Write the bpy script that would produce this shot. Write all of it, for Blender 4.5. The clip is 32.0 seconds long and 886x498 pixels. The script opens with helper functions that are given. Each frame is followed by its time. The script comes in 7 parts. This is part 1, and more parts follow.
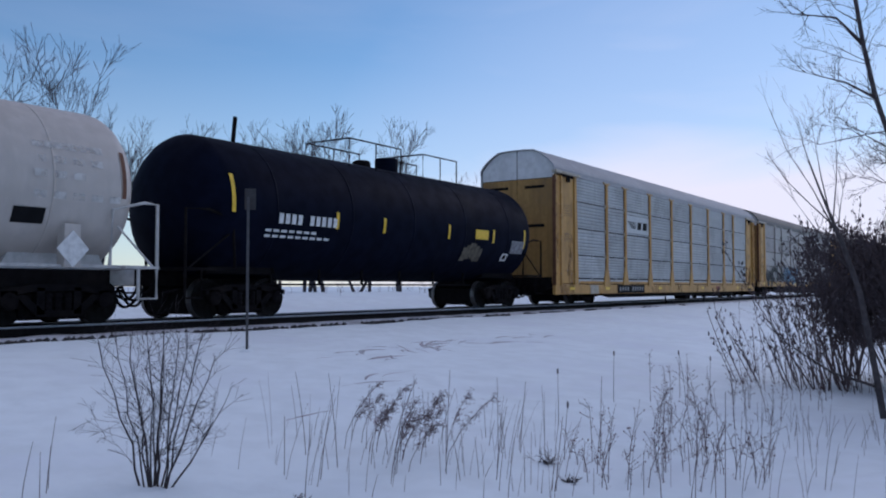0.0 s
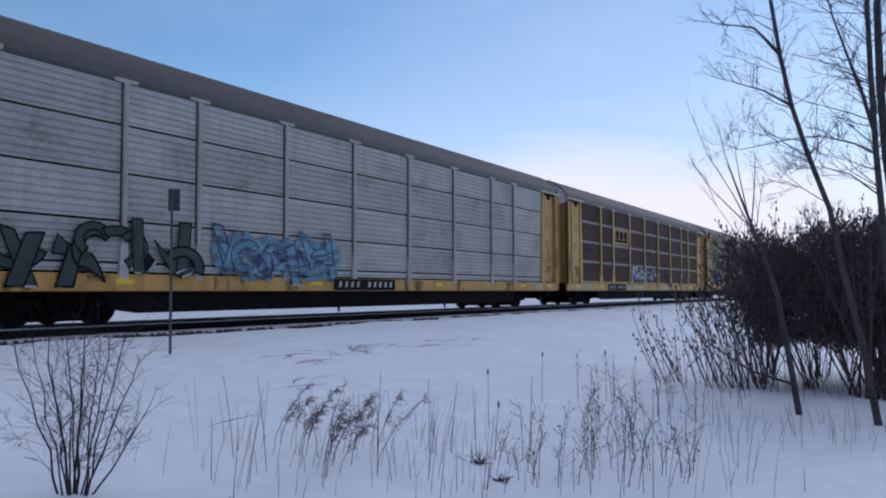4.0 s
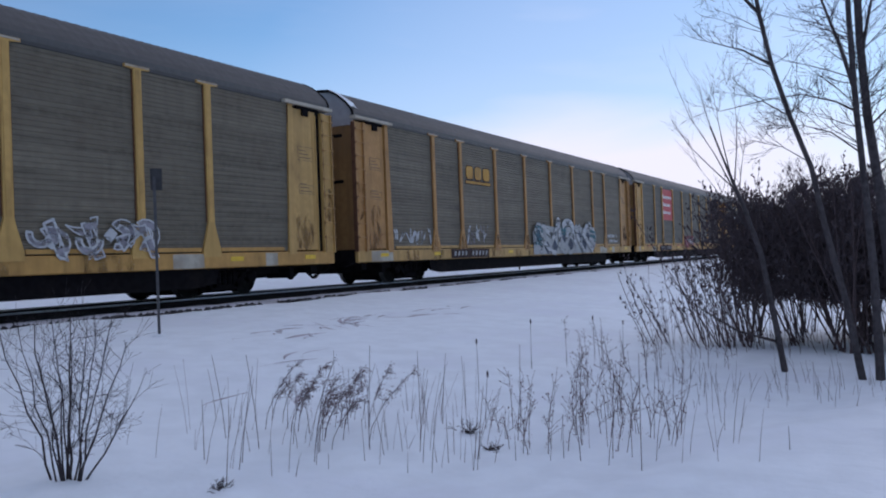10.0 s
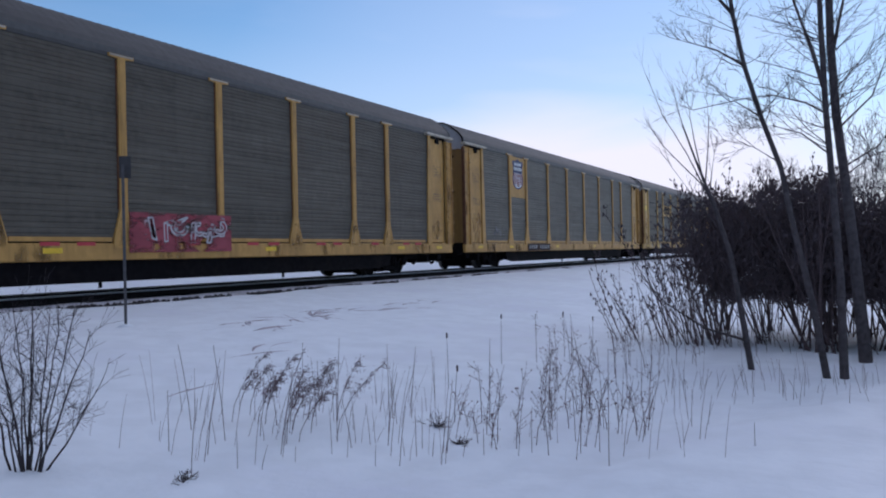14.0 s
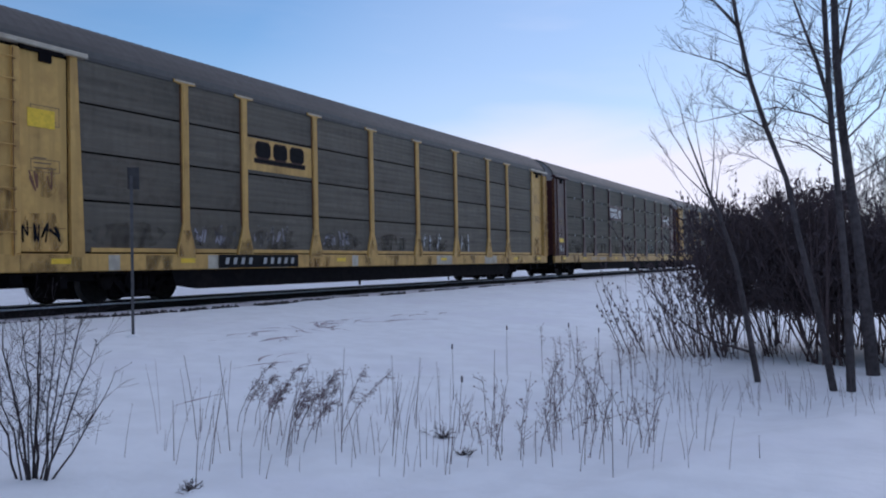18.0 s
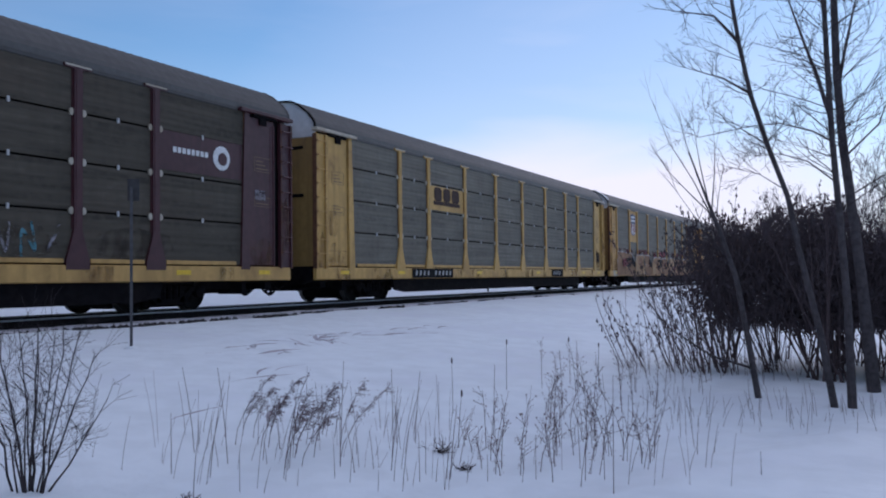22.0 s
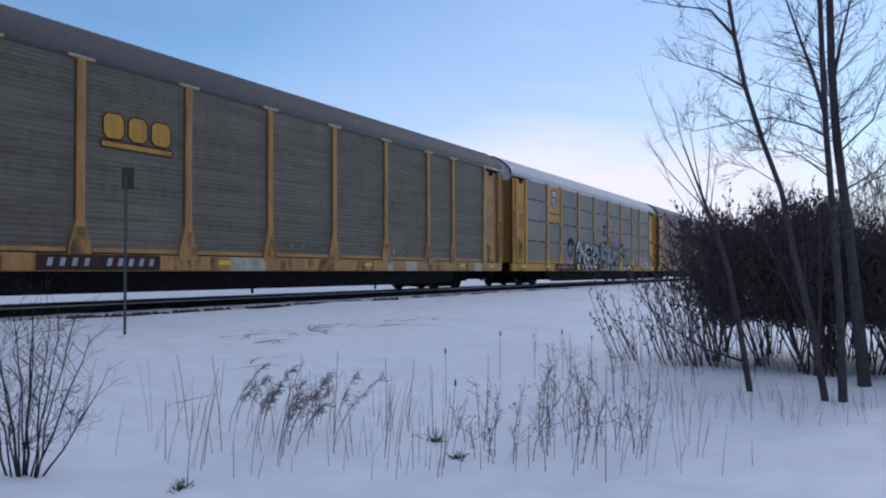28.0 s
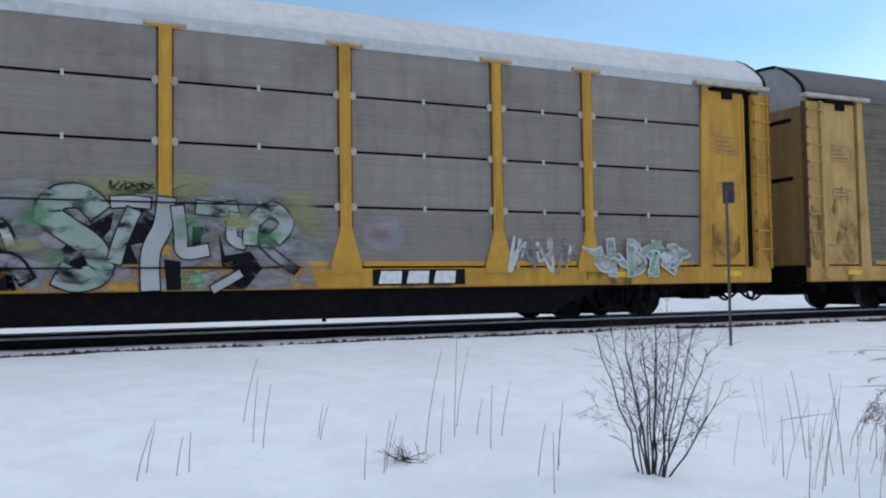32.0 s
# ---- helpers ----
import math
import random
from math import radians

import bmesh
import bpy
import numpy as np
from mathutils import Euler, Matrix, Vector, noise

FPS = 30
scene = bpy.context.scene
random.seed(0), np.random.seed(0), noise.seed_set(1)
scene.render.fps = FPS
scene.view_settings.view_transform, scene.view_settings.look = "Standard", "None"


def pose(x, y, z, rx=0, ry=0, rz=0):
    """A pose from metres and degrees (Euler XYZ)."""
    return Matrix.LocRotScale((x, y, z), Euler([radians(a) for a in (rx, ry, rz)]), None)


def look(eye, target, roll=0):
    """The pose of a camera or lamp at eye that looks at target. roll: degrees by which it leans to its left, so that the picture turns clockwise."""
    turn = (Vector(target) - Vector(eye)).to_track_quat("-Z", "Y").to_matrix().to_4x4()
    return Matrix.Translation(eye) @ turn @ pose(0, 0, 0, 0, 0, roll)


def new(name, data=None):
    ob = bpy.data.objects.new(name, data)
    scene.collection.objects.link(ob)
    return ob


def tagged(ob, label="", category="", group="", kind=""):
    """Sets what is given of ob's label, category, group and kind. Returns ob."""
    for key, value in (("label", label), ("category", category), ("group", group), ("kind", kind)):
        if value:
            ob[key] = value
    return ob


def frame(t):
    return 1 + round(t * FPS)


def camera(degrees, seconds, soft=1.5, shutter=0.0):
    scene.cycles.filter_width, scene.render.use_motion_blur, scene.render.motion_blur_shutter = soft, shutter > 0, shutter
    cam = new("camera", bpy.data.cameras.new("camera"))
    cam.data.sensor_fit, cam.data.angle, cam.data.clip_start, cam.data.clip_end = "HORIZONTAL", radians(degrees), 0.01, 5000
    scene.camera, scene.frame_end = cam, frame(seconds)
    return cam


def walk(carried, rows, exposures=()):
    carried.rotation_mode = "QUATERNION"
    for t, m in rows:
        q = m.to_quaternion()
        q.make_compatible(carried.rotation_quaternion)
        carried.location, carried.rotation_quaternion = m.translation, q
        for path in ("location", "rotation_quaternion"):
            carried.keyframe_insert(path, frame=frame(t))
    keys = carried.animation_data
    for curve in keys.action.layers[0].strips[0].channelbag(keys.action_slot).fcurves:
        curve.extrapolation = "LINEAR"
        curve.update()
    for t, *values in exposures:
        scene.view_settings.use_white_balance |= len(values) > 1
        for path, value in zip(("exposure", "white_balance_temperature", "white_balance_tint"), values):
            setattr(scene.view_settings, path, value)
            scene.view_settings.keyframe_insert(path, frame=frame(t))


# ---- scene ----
# A freight train passes on a low embankment in the snow; the camera stands beside a shrubby verge.
# x runs along the track, y points at the track, z is up; 0 is the snow under the camera.
RAIL_Z = 0.85          # top of the rails
TRACK_Y = 14.70        # middle of the track
SOFT, SHUT = 2.0, 0.0
cam = camera(55.51, 32.0, soft=SOFT, shutter=SHUT)
PATH = [
    (0.0, pose(0.006, -0.028, 1.523, 92.55, 0.03, -55.87)),
    (0.5, pose(0.000, -0.030, 1.524, 92.73, 0.02, -55.85)),
    (1.0, pose(-0.002, -0.024, 1.528, 92.89, -0.15, -55.77)),
    (1.5, pose(-0.010, -0.029, 1.526, 92.79, -0.31, -56.31)),
    (2.0, pose(-0.002, -0.025, 1.538, 92.61, -0.22, -56.14)),
    (2.5, pose(0.002, -0.025, 1.537, 92.35, -0.05, -56.68)),
    (3.0, pose(0.014, 0.006, 1.522, 91.62, 0.36, -57.93)),
    (3.5, pose(0.035, 0.007, 1.500, 92.43, 0.10, -59.87)),
    (5.5, pose(-0.137, 0.075, 1.455, 92.64, 0.64, -62.24)),
    (6.0, pose(-0.137, 0.071, 1.492, 92.00, 0.78, -62.38)),
    (6.5, pose(-0.140, 0.060, 1.470, 92.91, 0.91, -62.53)),
    (7.0, pose(-0.078, 0.038, 1.518, 92.83, 1.11, -63.16)),
    (7.5, pose(-0.052, 0.020, 1.530, 92.13, 1.58, -62.99)),
    (8.0, pose(-0.023, -0.019, 1.523, 91.60, 1.44, -62.68)),
    (8.5, pose(0.002, -0.016, 1.523, 91.32, 1.75, -62.68)),
    (9.0, pose(0.001, -0.034, 1.513, 91.43, 2.18, -62.80)),
    (9.5, pose(0.012, -0.014, 1.518, 91.15, 2.10, -62.33)),
    (10.0, pose(0.017, -0.013, 1.527, 90.65, 2.17, -61.58)),
    (10.5, pose(0.017, -0.016, 1.525, 90.66, 1.97, -61.86)),
    (11.0, pose(0.024, -0.013, 1.528, 90.28, 1.69, -61.88)),
    (11.5, pose(0.025, -0.018, 1.516, 90.29, 1.44, -61.87)),
    (12.0, pose(0.024, -0.034, 1.521, 90.42, 1.09, -62.45)),
    (12.5, pose(0.031, -0.021, 1.523, 90.14, 0.99, -63.06)),
    (13.0, pose(0.041, -0.016, 1.514, 90.31, 1.12, -63.33)),
    (13.5, pose(0.045, -0.007, 1.512, 90.27, 1.27, -63.44)),
    (15.5, pose(0.058, -0.000, 1.512, 90.44, 0.83, -63.86)),
    (16.0, pose(0.061, -0.002, 1.515, 90.68, 0.73, -64.04)),
    (16.5, pose(0.042, 0.006, 1.512, 90.62, 1.28, -64.51)),
    (17.0, pose(-0.006, 0.038, 1.537, 90.47, -0.07, -64.54)),
    (17.5, pose(0.033, -0.002, 1.520, 91.39, 1.02, -63.22)),
    (18.0, pose(0.034, -0.036, 1.504, 91.07, 1.09, -62.95)),
    (18.5, pose(0.037, -0.018, 1.506, 90.71, 1.11, -62.91)),
    (19.0, pose(0.038, -0.020, 1.510, 90.60, 1.33, -62.52)),
    (19.5, pose(0.035, -0.021, 1.509, 90.98, 1.32, -62.16)),
    (20.0, pose(0.035, -0.016, 1.515, 90.82, 1.02, -62.36)),
    (20.5, pose(0.030, -0.019, 1.520, 91.30, 1.00, -62.20)),
    (21.0, pose(0.027, -0.021, 1.520, 91.54, 1.15, -62.38)),
    (21.5, pose(0.045, -0.026, 1.504, 92.12, 0.90, -62.65)),
    (22.0, pose(0.046, -0.016, 1.503, 91.99, 0.73, -63.02)),
    (22.5, pose(0.054, -0.017, 1.509, 92.40, 0.08, -63.30)),
    (23.0, pose(0.084, 0.022, 1.534, 91.98, 0.41, -63.83)),
    (23.5, pose(0.060, -0.024, 1.509, 92.41, 0.51, -63.35)),
    (24.0, pose(0.065, -0.031, 1.507, 92.54, 0.92, -63.23)),
    (24.5, pose(0.051, -0.032, 1.499, 92.63, 0.82, -62.99)),
    (25.0, pose(0.023, -0.008, 1.490, 92.20, 0.70, -63.03)),
    (25.5, pose(0.022, -0.014, 1.469, 92.28, 0.65, -63.17)),
    (27.5, pose(0.026, -0.017, 1.464, 91.93, 0.26, -62.99)),
    (28.0, pose(0.025, -0.012, 1.469, 91.57, 0.19, -63.47)),
    (28.5, pose(0.013, -0.009, 1.475, 91.82, 0.04, -63.87)),
    (29.0, pose(-0.002, -0.041, 1.513, 91.84, 0.70, -63.04)),
    (29.5, pose(-0.038, 0.005, 1.523, 91.47, 0.62, -61.00)),
    (30.0, pose(-0.069, 0.077, 1.507, 91.27, 1.21, -53.62)),
    (30.5, pose(-0.090, 0.036, 1.520, 92.00, 1.28, -43.23)),
    (31.0, pose(-0.159, -0.003, 1.522, 91.86, 1.59, -34.31)),
    (31.5, pose(-0.129, -0.019, 1.533, 91.86, 1.31, -26.17)),
    (32.0, pose(-0.135, -0.035, 1.516, 92.56, 0.84, -24.47)),
]
walk(cam, PATH, [(0.0, -0.06, 5680, 22), (3.0, 0.03, 5760, 22), (6.0, 0.06, 5760, 22), (29.3, 0.06, 5740, 22), (30.2, 0.10, 5760, 21), (31.0, 0.50, 6080, 15), (32.0, 0.81, 6480, 14)])


def travel(t):
    """How far along the track the near front corner of the first auto carrier is."""
    return 24.262 - 11.8244 * t + 1.764 * ((t - 17.0) / 16.0) ** 2


# ---- world and sun ----
SUN_AZ, SUN_EL = 95.0, 24.0      # degrees from +y towards +x, and above the horizon
BANK_AZ = 72.0                   # where the low cloud is deepest
HIGH_HAZE = (5.7, 6.5, 7.7, 1.0)
SKY_GAIN, CLOUD, VEIL = (0.87, 1.035, 1.02, 1.0), (9.1, 8.75, 8.6, 1.0), (5.05, 5.2, 5.65, 1.0)
world = bpy.data.worlds.new("winter_sky")
scene.world = world
world.use_nodes = True
wn, wl = world.node_tree.nodes, world.node_tree.links
wn.clear()


def wnode(kind, **values):
    n = wn.new(kind)
    for k, v in values.items():
        n.inputs[k].default_value = v
    return n


def wmath(op, a, b=0.0, clamp=False):
    n = wn.new("ShaderNodeMath")
    n.operation, n.use_clamp = op, clamp
    for i, v in enumerate((a, b)):
        if isinstance(v, (int, float)):
            n.inputs[i].default_value = v
        else:
            wl.new(v, n.inputs[i])
    return n.outputs[0]


w_out = wn.new("ShaderNodeOutputWorld")
w_bg = wnode("ShaderNodeBackground", Strength=0.10)
sky = wn.new("ShaderNodeTexSky")
sky.sky_type, sky.sun_disc = "NISHITA", False
sky.sun_elevation, sky.sun_rotation = radians(SUN_EL), radians(SUN_AZ)
sky.air_density, sky.dust_density, sky.ozone_density = 1.0, 0.1, 2.0
w_tc = wn.new("ShaderNodeTexCoord")
w_sep = wn.new("ShaderNodeSeparateXYZ")
wl.new(w_tc.outputs["Generated"], w_sep.inputs[0])
up = w_sep.outputs["Z"]
# thin streaked cloud, stretched along the horizon
w_map = wn.new("ShaderNodeMapping")
w_map.inputs["Scale"].default_value = (1.5, 1.5, 7.0)
w_map.inputs["Rotation"].default_value = (0.14, -0.12, 0.3)
wl.new(w_tc.outputs["Generated"], w_map.inputs[0])
w_noise = wnode("ShaderNodeTexNoise", Scale=1.5, Detail=7.0, Roughness=0.5, Distortion=0.6)
wl.new(w_map.outputs[0], w_noise.inputs["Vector"])
streak = wmath("MULTIPLY", wmath("SUBTRACT", w_noise.outputs["Fac"], 0.42), 2.9, clamp=True)
# a bank of bright cloud low over the horizon, deepest down the line, and a veil overhead
w_dot = wn.new("ShaderNodeVectorMath")
w_dot.operation = "DOT_PRODUCT"
wl.new(w_tc.outputs["Generated"], w_dot.inputs[0])
w_dot.inputs[1].default_value = (math.sin(radians(BANK_AZ)), math.cos(radians(BANK_AZ)), 0.0)
side = wmath("MULTIPLY", wmath("SUBTRACT", w_dot.outputs["Value"], 0.76), 4.4, clamp=True)
reach = wmath("ADD", wmath("MULTIPLY", side, 0.135), 0.07)
wavy = wmath("ADD", up, wmath("MULTIPLY", wmath("SUBTRACT", w_noise.outputs["Fac"], 0.5), 0.10))
bank = wmath("DIVIDE", wmath("SUBTRACT", wmath("MULTIPLY", reach, 0.92), wavy), 0.075, clamp=True)
bank = wmath("MULTIPLY", bank, wmath("ADD", wmath("MULTIPLY", wmath("MULTIPLY", wmath("SUBTRACT", w_dot.outputs["Value"], 0.90), 10.0, clamp=True), 0.60), 0.40))
thin = wmath("MULTIPLY", wmath("SUBTRACT", w_dot.outputs["Value"], 0.895), 5.0, clamp=True)
haze = wmath("ADD", wmath("MULTIPLY", streak, wmath("ADD", wmath("MULTIPLY", thin, 0.42), 0.10)), wmath("MULTIPLY", thin, 0.10))
high = wmath("MULTIPLY", wmath("SUBTRACT", up, 0.38), 3.0, clamp=True)
low = wmath("MULTIPLY", wmath("MULTIPLY", wmath("SUBTRACT", 0.26, up), 5.0, clamp=True), 0.25)
w_mask = wmath("MAXIMUM", wmath("MAXIMUM", bank, haze), low, clamp=True)
w_mix = wn.new("ShaderNodeMix")
w_mix.data_type = "RGBA"
wl.new(w_mask, w_mix.inputs["Factor"])
w_gain = wn.new("ShaderNodeMix")
w_gain.data_type, w_gain.blend_type = "RGBA", "MULTIPLY"
w_gain.inputs["Factor"].default_value = 1.0
wl.new(sky.outputs[0], w_gain.inputs["A"])
w_gain.inputs["B"].default_value = SKY_GAIN
w_lilac = wn.new("ShaderNodeMix")
w_lilac.data_type = "RGBA"
wl.new(wmath("MULTIPLY", thin, 0.9, clamp=True), w_lilac.inputs["Factor"])
wl.new(w_gain.outputs["Result"], w_lilac.inputs["A"])
w_lilac.inputs["B"].default_value = HIGH_HAZE
wl.new(w_lilac.outputs["Result"], w_mix.inputs["A"])
w_mix.inputs["B"].default_value = CLOUD
w_top = wn.new("ShaderNodeMix")
w_top.data_type = "RGBA"
wl.new(wmath("MULTIPLY", high, 0.85), w_top.inputs["Factor"])
wl.new(w_mix.outputs["Result"], w_top.inputs["A"])
w_top.inputs["B"].default_value = VEIL
wl.new(w_top.outputs["Result"], w_bg.inputs["Color"])
wl.new(w_bg.outputs[0], w_out.inputs["Surface"])

sun = new("sun", bpy.data.lights.new("sun", "SUN"))
sun.data.energy, sun.data.angle, sun.data.color = 0.5, radians(20), (1.0, 0.93, 0.86)
sun.matrix_world = look((80 * math.sin(radians(SUN_AZ)), 80 * math.cos(radians(SUN_AZ)), 80 * math.tan(radians(SUN_EL))), (0, 0, 0))


# ---- materials ----
def material(name, color, rough=0.6, metal=0.0, grain=(), stain=None, bump=0.0, bump_scale=40.0, streaks=0.0, vary=0.0, spec=0.4, bands=0.0, shift=False, wear=None):
    """A painted or natural surface. grain: (scale, amount) of a fine lightening and darkening; stain: (colour, scale,
    amount) of patches; streaks: rain streaks down the sides; vary: lightness that differs from object to object; bands:
    level bands of dirt and of painted rib shading; shift: the pattern differs from object to object; wear: (scale, low,
    high, stretch) of paint worn through to what lies under it."""
    m = bpy.data.materials.new(name)
    m.use_nodes = True
    n, l = m.node_tree.nodes, m.node_tree.links
    b = n["Principled BSDF"]
    b.inputs["Roughness"].default_value, b.inputs["Metallic"].default_value = rough, metal
    b.inputs["Specular IOR Level"].default_value = spec
    tc = n.new("ShaderNodeTexCoord")
    base = n.new("ShaderNodeRGB")
    base.outputs[0].default_value = (*color, 1)
    col = base.outputs[0]

    origin = tc.outputs["Object"]
    if shift:
        rnd = n.new("ShaderNodeObjectInfo")
        far = n.new("ShaderNodeMath")
        far.operation = "MULTIPLY"
        far.inputs[1].default_value = 91.7
        l.new(rnd.outputs["Random"], far.inputs[0])
        add = n.new("ShaderNodeVectorMath")
        l.new(origin, add.inputs[0])
        l.new(far.outputs[0], add.inputs[1])
        origin = add.outputs[0]

    def noise_tex(scale, detail=5.0, stretch=None):
        t = n.new("ShaderNodeTexNoise")
        t.inputs["Scale"].default_value, t.inputs["Detail"].default_value = scale, detail
        src = origin
        if stretch:
            mp = n.new("ShaderNodeMapping")
            mp.inputs["Scale"].default_value = stretch
            l.new(src, mp.inputs[0])
            src = mp.outputs[0]
        l.new(src, t.inputs["Vector"])
        return t.outputs["Fac"]

    def mixed(a, fac, b_col, kind="MIX"):
        x = n.new("ShaderNodeMix")
        x.data_type, x.blend_type = "RGBA", kind
        l.new(a, x.inputs["A"])
        if isinstance(b_col, tuple):
            x.inputs["B"].default_value = (*b_col, 1)
        else:
            l.new(b_col, x.inputs["B"])
        l.new(fac, x.inputs["Factor"])
        return x.outputs["Result"]

    def ramp(fac, lo, hi, top=1.0):
        r = n.new("ShaderNodeMapRange")
        r.inputs["From Min"].default_value, r.inputs["From Max"].default_value = lo, hi
        r.inputs["To Max"].default_value = top
        l.new(fac, r.inputs["Value"])
        return r.outputs["Result"]

    if vary:
        oi = n.new("ShaderNodeObjectInfo")
        hsv = n.new("ShaderNodeHueSaturation")
        l.new(col, hsv.inputs["Color"])
        v = n.new("ShaderNodeMapRange")
        v.inputs["To Min"].default_value, v.inputs["To Max"].default_value = 1 - vary, 1 + vary
        l.new(oi.outputs["Random"], v.inputs["Value"])
        l.new(v.outputs["Result"], hsv.inputs["Value"])
        col = hsv.outputs["Color"]
    if stain:
        col = mixed(col, ramp(noise_tex(stain[1], 6.0), 0.48, 0.70, stain[2]), stain[0])
    if streaks:
        col = mixed(col, ramp(noise_tex(2.2, 6.0, (2.6, 2.6, 0.22)), 0.46, 0.75, streaks), tuple(c * 0.38 for c in color))
    # level tone bands: dirt, and the ribs' shading put into the colour
    if bands:
        col = mixed(col, ramp(noise_tex(1.4, 2.5, (0.22, 1.0, 5.0)), 0.42, 0.66, bands), tuple(c * 0.45 for c in color))
        col = mixed(col, ramp(noise_tex(2.3, 4.0, (0.5, 1.0, 4.0)), 0.56, 0.80, bands * 0.7), tuple(min(1.0, c * 1.5) for c in color))
    for scale, amount in ([grain] if grain else []):
        g = noise_tex(scale, 7.0)
        dark = tuple(c * (1 - amount) for c in color)
        col = mixed(col, ramp(g, 0.40, 0.66, 0.8), dark)
        rr = n.new("ShaderNodeMapRange")
        rr.inputs["To Min"].default_value, rr.inputs["To Max"].default_value = max(0.05, rough - 0.12), min(1.0, rough + 0.12)
        l.new(g, rr.inputs["Value"])
        l.new(rr.outputs["Result"], b.inputs["Roughness"])
    l.new(col, b.inputs["Base Color"])
    if wear:
        thin = n.new("ShaderNodeBsdfTransparent")
        both = n.new("ShaderNodeMixShader")
        l.new(ramp(noise_tex(wear[0], 8.0, wear[3]), wear[1], wear[2]), both.inputs["Fac"])
        l.new(thin.outputs[0], both.inputs[1])
        l.new(b.outputs[0], both.inputs[2])
        l.new(both.outputs[0], n["Material Output"].inputs["Surface"])
    if bump:
        bp = n.new("ShaderNodeBump")
        bp.inputs["Strength"].default_value, bp.inputs["Distance"].default_value = bump, 0.02
        l.new(noise_tex(bump_scale, 6.0), bp.inputs["Height"])
        l.new(bp.outputs[0], b.inputs["Normal"])
    return m


SNOW = material("snow", (0.79, 0.855, 0.90), 0.65, stain=((0.69, 0.73, 0.81), 0.5, 0.7), grain=(2.6, 0.10), bump=0.8, bump_scale=5.0, spec=0.25)
DRIFT = material("thin_crusted_snow", (0.47, 0.43, 0.47), 0.8, grain=(4.0, 0.3), wear=(5.0, 0.30, 0.64, (1, 1, 1)))
SHOULDER = material("snow_crusted_ballast", (0.66, 0.67, 0.72), 0.85, stain=((0.16, 0.15, 0.16), 2.2, 0.75), grain=(9.0, 0.25), bump=1.0, bump_scale=14.0)
BALLAST = material("dark_ballast", (0.018, 0.016, 0.018), 0.9, grain=(18.0, 0.6), stain=((0.08, 0.08, 0.09), 3.0, 0.3), spec=0.1, bump=1.0, bump_scale=22.0)
STONE = material("ballast_stone", (0.040, 0.036, 0.038), 0.9, grain=(20.0, 0.4))
TIE = material("creosoted_wood", (0.03, 0.024, 0.022), 0.85, grain=(9.0, 0.5), bump=0.6)
RAIL = material("rusty_rail_steel", (0.016, 0.013, 0.014), 0.8, grain=(14.0, 0.4), spec=0.1)
# matt pale grey in place of the sky's shine on the rail head
RAIL_TOP = material("frosted_rail_head", (0.50, 0.51, 0.56), 0.6, 0.0, grain=(9.0, 0.25))
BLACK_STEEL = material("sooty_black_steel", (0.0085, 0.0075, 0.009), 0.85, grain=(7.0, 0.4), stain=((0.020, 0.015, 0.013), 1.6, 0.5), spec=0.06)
WHEEL = material("wheel_steel", (0.010, 0.009, 0.009), 0.8, grain=(9.0, 0.5), spec=0.1)
TREAD = material("worn_wheel_tread", (0.16, 0.15, 0.15), 0.4, 0.7, grain=(9.0, 0.3))
WHITE_PAINT = material("white_marking_paint", (0.72, 0.72, 0.72), 0.6, grain=(9.0, 0.3))
BLACK_PAINT = material("black_marking_paint", (0.010, 0.010, 0.012), 0.8, grain=(6.0, 0.3), spec=0.1)
BAR_YELLOW = material("reflective_yellow", (0.78, 0.50, 0.02), 0.45, grain=(12.0, 0.25))
RED = material("faded_red_paint", (0.52, 0.05, 0.06), 0.6, streaks=0.35, grain=(5.0, 0.2))
NAVY = material("navy_paint", (0.022, 0.026, 0.10), 0.55, grain=(6.0, 0.2))
TAN = material("tan_spray_paint", (0.25, 0.125, 0.055), 0.7, grain=(3.0, 0.35), stain=((0.19, 0.07, 0.04), 1.1, 0.8))
BROWN = material("brown_spray_paint", (0.17, 0.075, 0.045), 0.7, grain=(3.0, 0.4))
PALE_BLUE = material("pale_blue_spray_paint", (0.16, 0.29, 0.38), 0.7, grain=(2.0, 0.4), wear=(2.2, 0.34, 0.56, (1, 1, 3)))
BLUE = material("blue_spray_paint", (0.03, 0.13, 0.26), 0.7, grain=(3.0, 0.4), wear=(2.6, 0.34, 0.52, (0.4, 1, 5)))
RUST = material("brown_rust", (0.13, 0.055, 0.028), 0.9, grain=(9.0, 0.5))
RUST_PATCH = material("rust_bloom", (0.16, 0.075, 0.038), 0.9, grain=(7.0, 0.5), wear=(3.4, 0.42, 1.30, (1.6, 1, 0.6)), shift=True)
SOIL = material("oily_soot_smear", (0.060, 0.046, 0.036), 0.9, grain=(7.0, 0.5), wear=(3.0, 0.43, 1.20, (1.2, 1, 0.7)), shift=True)
CREAM = material("bleached_cream_paint", (0.46, 0.41, 0.33), 0.65, grain=(6.0, 0.3), stain=((0.22, 0.15, 0.09), 2.0, 0.6), shift=True)
MAGENTA = material("dull_crimson_overspray", (0.20, 0.035, 0.05), 0.8, grain=(3.0, 0.4), wear=(1.8, 0.42, 0.62, (0.7, 1, 1)))
TEAL = material("teal_spray_paint", (0.07, 0.20, 0.24), 0.7, grain=(2.0, 0.5), wear=(2.6, 0.36, 0.56, (1, 1, 2.5)))
GREEN = material("green_spray_paint", (0.16, 0.33, 0.17), 0.7, grain=(1.6, 0.5), wear=(2.6, 0.40, 0.60, (1, 1, 2.5)))
